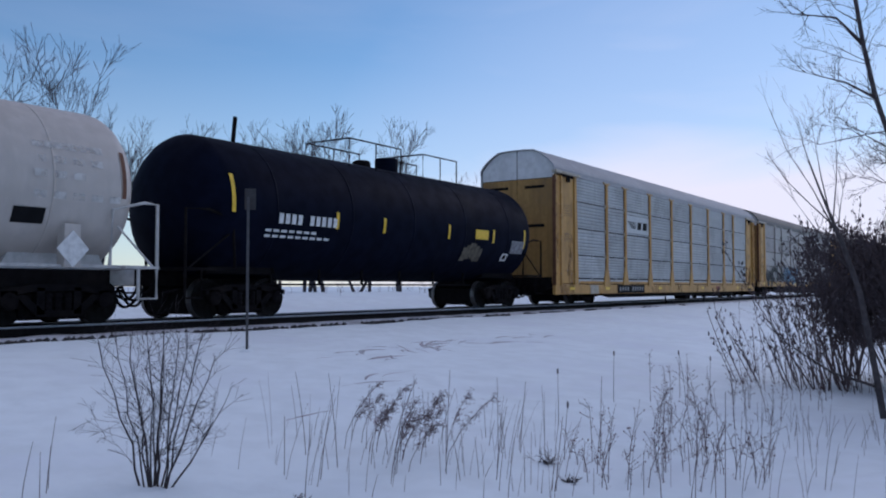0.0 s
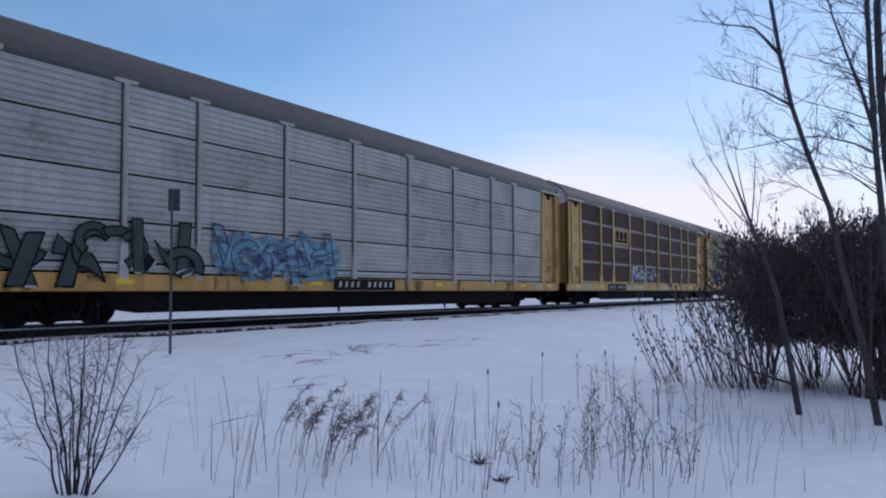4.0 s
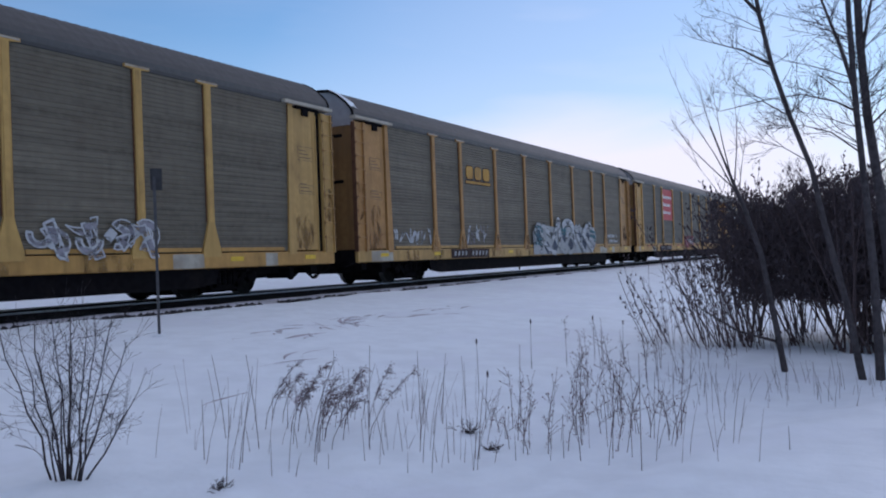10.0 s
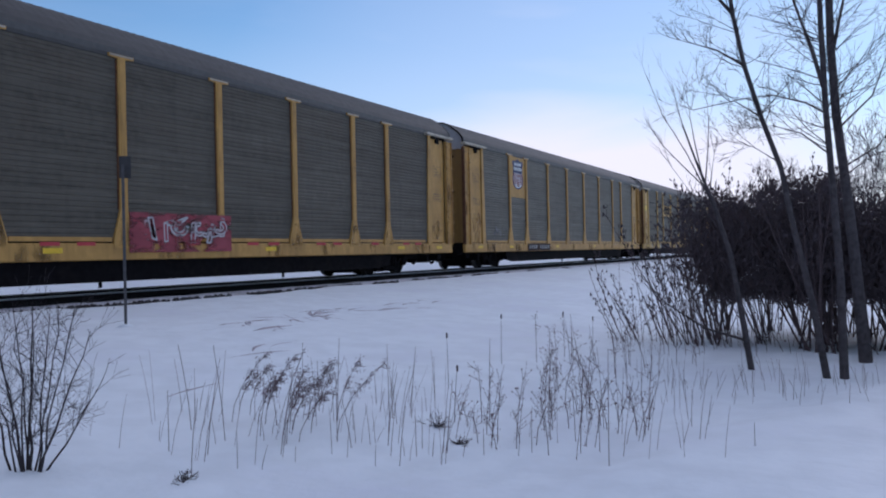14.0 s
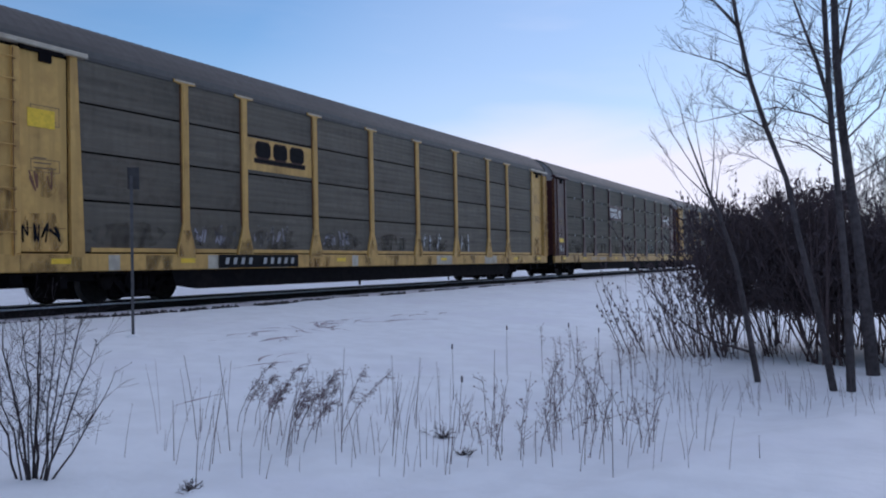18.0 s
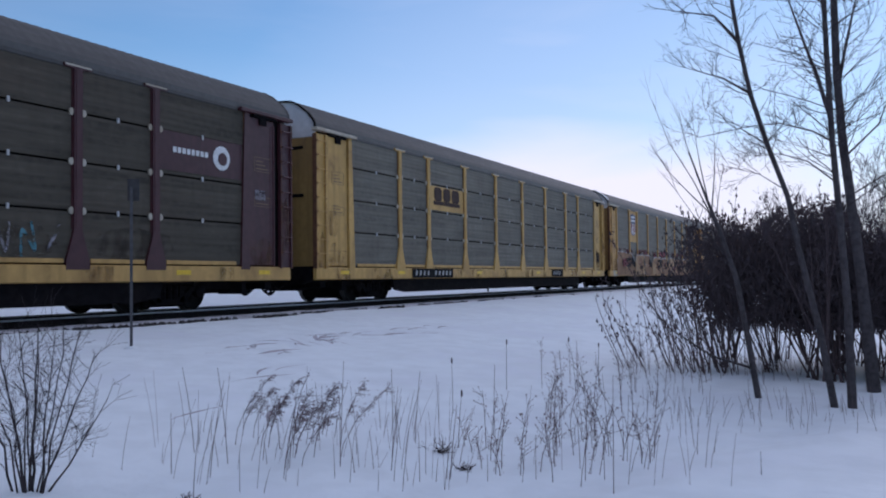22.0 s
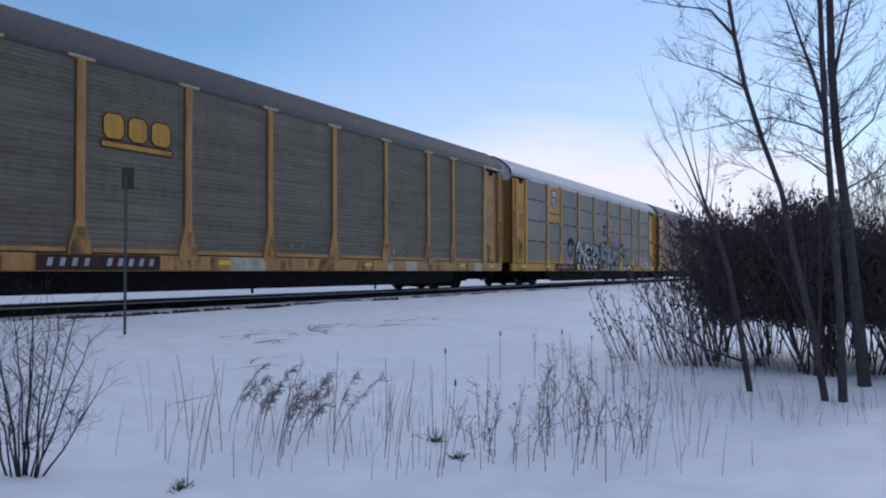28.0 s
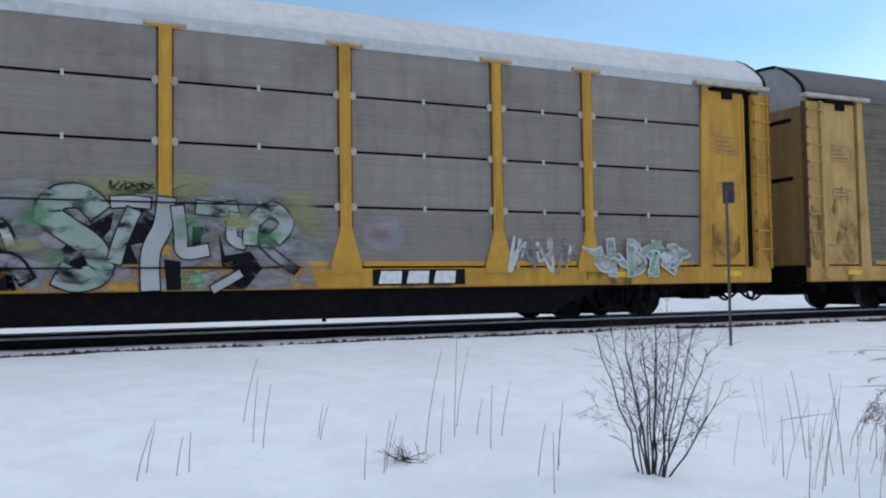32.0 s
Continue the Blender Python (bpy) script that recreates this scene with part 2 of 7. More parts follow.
MINT = material("mint_spray_paint", (0.34, 0.38, 0.36), 0.7, stain=((0.14, 0.26, 0.17), 0.9, 0.9), grain=(1.5, 0.2), wear=(2.4, 0.33, 0.52, (1, 1, 2)))
CHALK = material("white_spray_paint", (0.50, 0.50, 0.51), 0.7, grain=(2.0, 0.25), wear=(2.8, 0.33, 0.50, (1, 1, 2.5)))
LILAC = material("grey_lilac_spray_paint", (0.27, 0.25, 0.28), 0.7, grain=(2.0, 0.3), wear=(2.4, 0.38, 0.60, (1, 1, 2.5)))
INK = material("black_spray_paint", (0.009, 0.009, 0.012), 0.8, grain=(3.0, 0.3), spec=0.1, wear=(3.0, 0.28, 0.42, (1, 1, 2)))
SOOT = material("dark_grey_green_spray_paint", (0.035, 0.045, 0.045), 0.7, grain=(3.0, 0.4))
STEEL_BLUE = material("dark_blue_grey_spray_paint", (0.045, 0.06, 0.10), 0.7, grain=(3.0, 0.4))
PALE = material("pale_grey_spray_paint", (0.40, 0.40, 0.40), 0.7, grain=(2.2, 0.2), stain=((0.26, 0.29, 0.29), 1.2, 0.6))
SEPIA = material("dark_brown_plate_paint", (0.050, 0.026, 0.022), 0.7, grain=(6.0, 0.4), spec=0.2)
SAND = material("sandy_spray_paint", (0.36, 0.21, 0.095), 0.7, grain=(3.0, 0.3), stain=((0.24, 0.10, 0.06), 1.0, 0.8))
LIME = material("lime_overspray", (0.42, 0.44, 0.28), 0.8, grain=(1.2, 0.4), wear=(2.0, 0.42, 0.66, (1, 1, 2)))
HAZE_GREY = material("grey_lilac_overspray", (0.40, 0.38, 0.41), 0.8, grain=(1.2, 0.2), wear=(2.2, 0.30, 1.05, (1, 1, 2)))
HAZE_LIME = material("lime_overspray_mist", (0.40, 0.40, 0.20), 0.8, grain=(1.2, 0.3), wear=(2.0, 0.32, 1.15, (1, 1, 2)))
HAZE_GREEN = material("green_overspray_mist", (0.13, 0.34, 0.16), 0.8, grain=(1.2, 0.3), wear=(2.0, 0.36, 1.5, (1, 1, 2)))
HAZE_ROSE = material("rose_overspray_mist", (0.36, 0.16, 0.13), 0.8, grain=(1.2, 0.3), wear=(2.0, 0.32, 1.2, (1, 1, 2)))
DULL_RED = material("dull_red_spray_paint", (0.33, 0.06, 0.08), 0.7, grain=(2.0, 0.4), wear=(2.2, 0.36, 0.56, (1, 1, 2)))

BARK = material("grey_brown_bark", (0.072, 0.060, 0.063), 0.9, grain=(14.0, 0.5), bump=0.8, bump_scale=30.0)
TWIG = material("dark_twig", (0.038, 0.029, 0.033), 0.9, grain=(20.0, 0.4))
FAR_TWIG = material("far_grey_twig", (0.055, 0.050, 0.058), 0.95, grain=(3.0, 0.3))
SHRUB = material("red_brown_twig", (0.095, 0.066, 0.068), 0.9, grain=(20.0, 0.4))
SEED = material("dried_seed_head", (0.085, 0.064, 0.070), 0.95, grain=(30.0, 0.4))
BUD = material("dry_red_brown_bud", (0.13, 0.072, 0.074), 0.95, grain=(30.0, 0.4))
STRAW = material("dead_weed_stalk", (0.135, 0.105, 0.105), 0.9, grain=(20.0, 0.4))
FLUFF = material("faded_weed_plume", (0.17, 0.125, 0.135), 0.95, grain=(40.0, 0.4))
GALV = material("galvanised_post", (0.085, 0.082, 0.088), 0.6, 0.3, grain=(20.0, 0.3))
SIGN_BACK = material("weathered_sign_back", (0.045, 0.042, 0.045), 0.6, 0.2, grain=(9.0, 0.3), stain=((0.10, 0.06, 0.05), 6.0, 0.5))


# ---- mesh helpers ----
class Mesh:
    """Collects vertices and faces for one mesh object."""

    def __init__(self):
        self.v, self.f, self.m = [], [], []

    def face(self, pts, mat=0):
        i = len(self.v)
        self.v.extend(pts)
        self.f.append(tuple(range(i, i + len(pts))))
        self.m.append(mat)

    def box(self, x0, x1, y0, y1, z0, z1, mat=0, bevel=0.0):
        b = min(bevel, (x1 - x0) / 3, (z1 - z0) / 3, (y1 - y0) / 3)
        if b <= 0:
            i = len(self.v)
            self.v += [(x, y, z) for x in (x0, x1) for y in (y0, y1) for z in (z0, z1)]
            for q in ((0, 1, 3, 2), (4, 6, 7, 5), (0, 4, 5, 1), (2, 3, 7, 6), (0, 2, 6, 4), (1, 5, 7, 3)):
                self.f.append(tuple(i + k for k in q))
                self.m.append(mat)
            return
        # a box with chamfered edges
        i = len(self.v)
        idx = {}
        for cx, x, sx in ((0, x0, 1), (1, x1, -1)):
            for cy, y, sy in ((0, y0, 1), (1, y1, -1)):
                for cz, z, sz in ((0, z0, 1), (1, z1, -1)):
                    for ax in range(3):
                        p = [x + sx * b, y + sy * b, z + sz * b]
                        p[ax] = (x, y, z)[ax]
                        idx[cx, cy, cz, ax] = len(self.v)
                        self.v.append(tuple(p))
        for ax in range(3):
            o = [a for a in range(3) if a != ax]
            for s in (0, 1):
                ring = []
                for u, w in ((0, 0), (1, 0), (1, 1), (0, 1)):
                    c = [0, 0, 0]
                    c[ax], c[o[0]], c[o[1]] = s, u, w
                    ring.append(idx[c[0], c[1], c[2], ax])
                self.f.append(tuple(ring))
                self.m.append(mat)
            for u in (0, 1):
                for w in (0, 1):
                    q = []
                    for s, a in ((0, o[0]), (0, o[1]), (1, o[1]), (1, o[0])):
                        c = [0, 0, 0]
                        c[ax], c[o[0]], c[o[1]] = s, u, w
                        q.append(idx[c[0], c[1], c[2], a])
                    self.f.append(tuple(q))
                    self.m.append(mat)
        for c in ((a, bb, cc) for a in (0, 1) for bb in (0, 1) for cc in (0, 1)):
            self.f.append(tuple(idx[c[0], c[1], c[2], a] for a in range(3)))
            self.m.append(mat)

    def prism(self, outline, axis, a, b, mat=0, caps=True):
        """An outline of 2D points pushed from a to b along an axis (0 x, 1 y, 2 z)."""
        o = [k for k in range(3) if k != axis]

        def put(p, w):
            c = [0, 0, 0]
            c[axis], c[o[0]], c[o[1]] = w, p[0], p[1]
            return tuple(c)
        i, k = len(self.v), len(outline)
        self.v += [put(p, a) for p in outline] + [put(p, b) for p in outline]
        for j in range(k):
            self.f.append((i + j, i + (j + 1) % k, i + k + (j + 1) % k, i + k + j))
            self.m.append(mat)
        if caps:
            self.f += [tuple(range(i + k - 1, i - 1, -1)), tuple(range(i + k, i + 2 * k))]
            self.m += [mat, mat]

    def tube(self, pts, radii, sides=6, mat=0, caps=True):
        """A round bar through points, with one radius or one for each point."""
        if isinstance(radii, (int, float)):
            radii = [radii] * len(pts)
        i = len(self.v)
        for k, p in enumerate(pts):
            p = Vector(p)
            d = (Vector(pts[min(k + 1, len(pts) - 1)]) - Vector(pts[max(k - 1, 0)])).normalized()
            ref = Vector((0, 0, 1)) if abs(d.z) < 0.9 else Vector((1, 0, 0))
            u = d.cross(ref).normalized()
            w = d.cross(u)
            for s in range(sides):
                a = 2 * math.pi * s / sides
                self.v.append(tuple(p + (u * math.cos(a) + w * math.sin(a)) * radii[k]))
        for k in range(len(pts) - 1):
            for s in range(sides):
                t = (s + 1) % sides
                self.f.append((i + k * sides + s, i + k * sides + t, i + (k + 1) * sides + t, i + (k + 1) * sides + s))
                self.m.append(mat)
        if caps:
            self.f += [tuple(i + s for s in range(sides - 1, -1, -1)), tuple(i + (len(pts) - 1) * sides + s for s in range(sides))]
            self.m += [mat, mat]

    def lathe(self, profile, centre, sides=24, mat=0, axis=1):
        """Rings of (offset along the axis, radius) round an axis."""
        i = len(self.v)
        for off, r in profile:
            for s in range(sides):
                a = 2 * math.pi * s / sides
                c = [centre[0], centre[1], centre[2]]
                o = [k for k in range(3) if k != axis]
                c[axis] += off
                c[o[0]] += r * math.cos(a)
                c[o[1]] += r * math.sin(a)
                self.v.append(tuple(c))
        for k in range(len(profile) - 1):
            for s in range(sides):
                t = (s + 1) % sides
                self.f.append((i + k * sides + s, i + k * sides + t, i + (k + 1) * sides + t, i + (k + 1) * sides + s))
                self.m.append(mat)

    def data(self, name, mats, smooth=False):
        me = bpy.data.meshes.new(name)
        me.from_pydata(self.v, [], self.f)
        for m in (mats if isinstance(mats, (list, tuple)) else [mats]):
            me.materials.append(m)
        if len(me.materials) > 1:
            me.polygons.foreach_set("material_index", self.m)
        if smooth:
            me.polygons.foreach_set("use_smooth", [True] * len(me.polygons))
        bm = bmesh.new()
        bm.from_mesh(me)
        bmesh.ops.recalc_face_normals(bm, faces=bm.faces)
        bm.to_mesh(me)
        bm.free()
        me.update()
        return me


def part(name, mesh, mats, parent=None, label="", smooth=False, at=None, stuff=False):
    """Links a Mesh (or mesh data) as one object under a thing or a part."""
    me = mesh.data(name, mats, smooth) if isinstance(mesh, Mesh) else mesh
    ob = new(name, me)
    ob.parent = parent
    if at is not None:
        ob.location = at
    if stuff:
        return tagged(ob, label, kind="stuff")
    return tagged(ob, label) if label else ob


def thing(name, label, category, group="", kind="", at=(0, 0, 0)):
    ob = new(name)
    ob.empty_display_size = 0.3
    ob.location = at
    return tagged(ob, label, category, group, kind)


def lerp_table(table, v):
    """The value at v in a table of (position, value), smoothed between its entries."""
    if v <= table[0][0]:
        return table[0][1]
    for (a, p), (b, q) in zip(table, table[1:]):
        if v <= b:
            u = (v - a) / (b - a)
            return p + (q - p) * u
    return table[-1][1]


# ---- the land ----
PROFILE = [(-60, -0.10), (-8, -0.04), (0, 0.0), (3.0, 0.0), (4.9, 0.14), (8, 0.40), (9.8, 0.53), (11.9, 0.655), (12.55, 0.675), (12.72, 0.60), (13.3, 0.50),
           (16.4, 0.50), (18.5, 0.36), (21.5, 0.75), (25, 1.18), (32, 1.22), (70, 1.05), (400, 0.9)]


def ground_z(x, y):
    z = lerp_table(PROFILE, y)
    near = max(0.0, 1 - max(abs(x - 12) - 40, abs(y - 5) - 25, 0) / 30)
    if near > 0 and y < 12.8:
        z += near * (0.035 * noise.noise((x * 0.35, y * 0.5, 3.1)) + 0.022 * noise.noise((x * 1.7, y * 2.3, 7.7)))
        # wind ripples that lie along the slope
        z += near * 0.022 * max(0.0, noise.noise((x * 0.55 + y * 0.8, y * 3.2 - x * 0.6, 1.0))) * (1 if y > 4 else 0.4)
    # a shallow drift whose lip runs across the verge in front of the trees
    dx, dy = x - 6.4, y - 1.5
    across, down = -0.385 * dx - 0.923 * dy, 0.923 * dx - 0.385 * dy
    if across > -0.5 and down > -3.0:
        u = min(1.0, max(0.0, (across + 0.15 * noise.noise((x * 0.6, y * 0.6, 2.0)) + 0.1) / 0.45))
        z += 0.075 * u * u * (3 - 2 * u) * min(1.0, (down + 3.0) / 2.5)
    return z


def spread(lo, hi, step, far):
    """Even steps between lo and hi, then growing steps out to far on both sides."""
    mid = list(np.arange(lo, hi, step))
    out, d = [], step
    left, right = [], []
    a, b = lo, hi
    while a > -far:
        d *= 1.35
        a -= d
        left.append(a)
    d = step
    while b < far:
        b += d
        right.append(b)
        d *= 1.35
    return sorted(left) + mid + right


def build_ground():
    xs, ys = spread(-8, 45, 0.3, 3500), spread(-3, 13.5, 0.22, 3500)
    verts = [(x, y, ground_z(x, y)) for y in ys for x in xs]
    k = len(xs)
    faces = [(j * k + i, j * k + i + 1, (j + 1) * k + i + 1, (j + 1) * k + i) for j in range(len(ys) - 1) for i in range(k - 1)]
    me = bpy.data.meshes.new("ground")
    me.from_pydata(verts, [], faces)
    me.materials.append(SNOW)
    me.polygons.foreach_set("use_smooth", [True] * len(faces))
    tagged(new("ground", me), "open ground under wind-rippled bluish snow", "snow", kind="structure")


def build_track():
    rng = random.Random(5)
    bed, shoulder = Mesh(), Mesh()
    xs = [-600, -200, -80, -30] + list(np.arange(-10, 70, 0.35)) + [90, 130, 200, 400, 900]
    rows, strip = [], []
    for x in xs:
        e = 12.66 + 0.07 * noise.noise((x * 0.9, 0, 0)) + 0.05 * noise.noise((x * 3.1, 4, 0))
        h = 0.015 * noise.noise((x * 1.3, 9, 0))
        q = 13.33 + 0.05 * noise.noise((x * 2.1, 14, 0))
        strip.append([(x, e - 0.10, 0.55), (x, e, 0.640 + h), (x, e + 0.25, 0.662 + h), (x, q - 0.1, 0.683 + h), (x, q + 0.15, 0.702 + 1.5 * h), (x, q + 0.24, 0.60)])
        rows.append([(x, 13.3, 0.48), (x, q + 0.1, 0.60), (x, 13.62, 0.672), (x, 15.85, 0.672), (x, 16.3, 0.64), (x, 17.2, 0.40)])
    track = thing("railway_track", "single railway track with dark steel rails on snow-dusted ballast", "track", kind="structure")
    for m, rr in ((bed, rows), (shoulder, strip)):
        k = len(rr[0])
        for r in rr:
            m.v += r
        for i in range(len(rr) - 1):
            for j in range(k - 1):
                m.f.append((i * k + j, (i + 1) * k + j, (i + 1) * k + j + 1, i * k + j + 1))
                m.m.append(0)
    part("ballast_bed", bed, BALLAST, track, smooth=True)
    part("snowy_shoulder", shoulder, SHOULDER, track, "ballast shoulder crusted with grey snow", smooth=True)
    # loose stones along the near shoulder
    st = Mesh()
    for _ in range(3000):
        x = rng.uniform(-6, 48)
        if noise.noise((x * 0.9, 2.0, 0)) < -0.45 + 0.02 * max(0.0, x - 8) + 0.35 * rng.random():
            continue
        y = 12.66 + 0.07 * noise.noise((x * 0.9, 0, 0)) + rng.gauss(0.0, 0.06)
        r = rng.uniform(0.02, 0.07)
        z = 0.645 + r * 0.25
        st.v += [(x + r * a * rng.uniform(0.7, 1.3), y + r * b * rng.uniform(0.7, 1.3), z + r * c * rng.uniform(0.6, 1.0)) for a, b, c in
                 ((1, 0, 0), (-1, 0, 0), (0, 1, 0), (0, -1, 0), (0, 0, 1), (0, 0, -1))]
        i = len(st.v) - 6
        for q in ((0, 2, 4), (2, 1, 4), (1, 3, 4), (3, 0, 4), (2, 0, 5), (1, 2, 5), (3, 1, 5), (0, 3, 5)):
            st.f.append(tuple(i + a for a in q))
            st.m.append(0)
    tagged(new("ballast_stones", st.data("ballast_stones", STONE)), "loose dark ballast stones along the snow edge", "stones", kind="stuff")
    # snow lying between and beside the rails
    for y0, y1 in ((14.10, 15.28),):
        sn = Mesh()
        for x in (-600, 900):
            sn.v += [(x, y0, 0.688), (x, (y0 + y1) / 2, 0.735), (x, y1, 0.688)]
        sn.f = [(0, 3, 4, 1), (1, 4, 5, 2)]
        sn.m = [0, 0]
        part("snow_between_rails", sn, SNOW, track, "thin snow lying between the rails", smooth=True)
    prof = [(-0.07, 0), (0.07, 0), (0.07, 0.02), (0.012, 0.04), (0.012, 0.13), (0.036, 0.14), (0.036, 0.166), (-0.036, 0.166), (-0.036, 0.14), (-0.012, 0.13), (-0.012, 0.04), (-0.07, 0.02)]
    for y in (TRACK_Y - 0.7525, TRACK_Y + 0.7525):
        m = Mesh()
        m.prism([(y + a, RAIL_Z - 0.170 + b) for a, b in prof], 0, -600, 900)
        rail = part("rail", m, RAIL, track)
        m = Mesh()
        m.box(-600, 900, y - 0.038, y + 0.038, RAIL_Z - 0.036, RAIL_Z, bevel=0.008)
        part("rail_head", m, RAIL_TOP, rail, "polished running surface, its shine painted pale")
    m = Mesh()
    m.box(-0.115, 0.115, -1.3, 1.3, -0.16, 0, bevel=0.015)
    me = m.data("tie", TIE)
    for i in range(120):
        part("tie", me, None, track, at=(-8 + i * 0.53 + rng.uniform(-0.03, 0.03), TRACK_Y + rng.uniform(-0.04, 0.04), 0.684))


def build_sign():
    z0 = ground_z(9.1, 9.79)
    s = thing("trackside_sign", "slim steel post with a small weathered sign, in snow", "sign", at=(9.1, 9.79, z0))
    s.rotation_euler = (0, 0, radians(-43))
    m = Mesh()
    m.prism([(-0.021, -0.02), (0.021, -0.02), (0.021, -0.012), (0.008, 0.02), (-0.008, 0.02), (-0.021, -0.012)], 2, -0.3, 2.40)
    part("post", m, GALV, s)
    m = Mesh()
    m.box(-0.055, 0.115, 0.022, 0.03, 2.20, 2.53, bevel=0.004)
    plate = part("sign_plate", m, SIGN_BACK, s, "grey sign plate")
    for z in (2.28, 2.36):
        m = Mesh()
        m.lathe([(-0.012, 0.0), (-0.012, 0.012), (0.01, 0.012)], (0, 0.018, z), 8)
        part("bolt", m, GALV, plate)
    m = Mesh()
    m.lathe([(-0.02, 0.12), (0.0, 0.09), (0.02, 0.03)], (0, 0, 0.02), 12, axis=2)
    part("snow_collar", m, SNOW, s, "little heap of snow round the foot", smooth=True)


build_ground()
build_track()
build_sign()


# ---- the train: parts shared by all cars (x along the car, -y the near side, z above the rail) ----
WHEEL_R = 0.42
CAR_HALF = 13.56
PITCH = 28.226
MIDDLE = 13.74         # from the reference corner to the middle of a car
MOVING = []            # (thing, offset from the first auto carrier's front corner to the middle of the car, wheelsets)


def wheelset_mesh():
    m = Mesh()
    for s in (-1, 1):
        y = 0.75 * s
        # outer face towards the car's side, flange inside
        m.lathe([(0.075 * s, 0.0), (0.075 * s, 0.12), (0.03 * s, 0.15), (0.03 * s, 0.33), (0.07 * s, 0.36), (0.07 * s, WHEEL_R - 0.004)], (0, y, 0), 28, 0)
        m.lathe([(0.07 * s, WHEEL_R - 0.004), (-0.045 * s, WHEEL_R), (-0.055 * s, WHEEL_R + 0.02), (-0.07 * s, WHEEL_R + 0.015)], (0, y, 0), 28, 1)
        m.lathe([(-0.07 * s, WHEEL_R + 0.015), (-0.07 * s, 0.34), (-0.02 * s, 0.32), (-0.02 * s, 0.09)], (0, y, 0), 28, 0)
    m.lathe([(-1.0, 0.0), (-1.0, 0.075), (1.0, 0.075), (1.0, 0.0)], (0, 0, 0), 12, 0)
    # rim marks and hub bolts, by which the turning shows
    for s in (-1, 1):
        for k in range(3):
            a = 2 * math.pi * k / 3
            m.lathe([(0.0, 0.0), (0.0, 0.014), (0.085 * s, 0.014), (0.085 * s, 0.0)], (0.05 * math.cos(a), 0.75 * s, 0.05 * math.sin(a)), 6, 1)
    return m.data("wheelset", [WHEEL, TREAD], smooth=True)


def truck_mesh():
    """Side frames, crossbeam and dark filler blocks of a two-axle truck, 1.78 m between the axles."""
    m = Mesh()
    for s in (-1, 1):
        y0, y1 = (0.93 * s, 1.07 * s) if s > 0 else (1.07 * s, 0.93 * s)
        top = [(-1.12, 0.50), (-1.12, 0.60), (-0.85, 0.66), (-0.45, 0.72), (0.45, 0.72), (0.85, 0.66), (1.12, 0.60), (1.12, 0.50), (0.80, 0.53), (0.42, 0.60), (-0.42, 0.60), (-0.80, 0.53)]
        m.prism(top, 1, y0, y1)
        low = [(-0.78, 0.52), (-0.62, 0.54), (-0.30, 0.27), (0.30, 0.27), (0.62, 0.54), (0.78, 0.52), (0.40, 0.16), (-0.40, 0.16)]
        m.prism(low, 1, y0, y1)
        for x in (-0.34, 0.34):
            m.box(x - 0.07, x + 0.07, y0, y1, 0.2, 0.66)
        for x in (-0.18, 0.0, 0.18):      # springs
            m.lathe([(0, 0.07), (0.05, 0.085), (0.1, 0.07), (0.15, 0.085), (0.2, 0.07), (0.25, 0.085), (0.3, 0.07)], (x, (y0 + y1) / 2, 0.27), 8, axis=2)
        for x in (-0.89, 0.89):           # bearing ends
            m.lathe([(-0.02 * s, 0.15), (0.10 * s, 0.15), (0.13 * s, 0.09), (0.13 * s, 0.0)], (x, 1.0 * s, 0.43), 12)
            m.box(x - 0.16, x + 0.16, y0, y1, 0.42, 0.62, bevel=0.02)
    m.box(-0.2, 0.2, -1.0, 1.0, 0.48, 0.70, bevel=0.03)
    # solid blocks added between the wheels to keep the view through dark
    m.box(-1.28, 1.28, -0.66, 0.66, 0.10, 0.64, bevel=0.04)
    m.box(-0.62, 0.62, -0.92, 0.92, 0.10, 0.60, bevel=0.04)
    m.box(-0.75, -0.62, -0.9, 0.9, 0.3, 0.42)
    m.box(0.62, 0.75, -0.9, 0.9, 0.3, 0.42)
    return m.data("truck_frame", BLACK_STEEL)


def coupler_mesh(reach):
    m = Mesh()
    m.box(-reach, -0.2, -0.09, 0.09, 0.72, 0.92, bevel=0.02)
    m.prism([(-reach - 0.20, -0.17), (-reach + 0.12, -0.19), (-reach + 0.16, 0.19), (-reach - 0.06, 0.19), (-reach - 0.18, 0.05)], 2, 0.66, 0.97)
    return m.data("coupler", BLACK_STEEL)


WHEELSET, TRUCK = wheelset_mesh(), truck_mesh()
COUPLER = coupler_mesh(0.75)


def hose_meshes():
    out = []
    for y, dip in ((-0.42, 0.44), (-0.7, 0.30), (0.35, 0.4)):
        m = Mesh()
        pts = [(-0.05 - 0.72 * u, y + 0.12 * math.sin(u * 3.0), 0.74 - dip * math.sin(u * math.pi) ** 0.8 - 0.06 * u) for u in [k / 9 for k in range(10)]]
        m.tube(pts, 0.030, 6)
        out.append(m.data("air_hose", BLACK_STEEL))
    m = Mesh()
    m.tube([(0.0, -1.35, 0.62), (-0.35, -1.35, 0.55), (-0.35, -0.2, 0.55), (-0.62, -0.1, 0.7)], 0.018, 6)
    out.append(m.data("uncoupling_rod", BLACK_STEEL))
    return out


HOSES = hose_meshes()


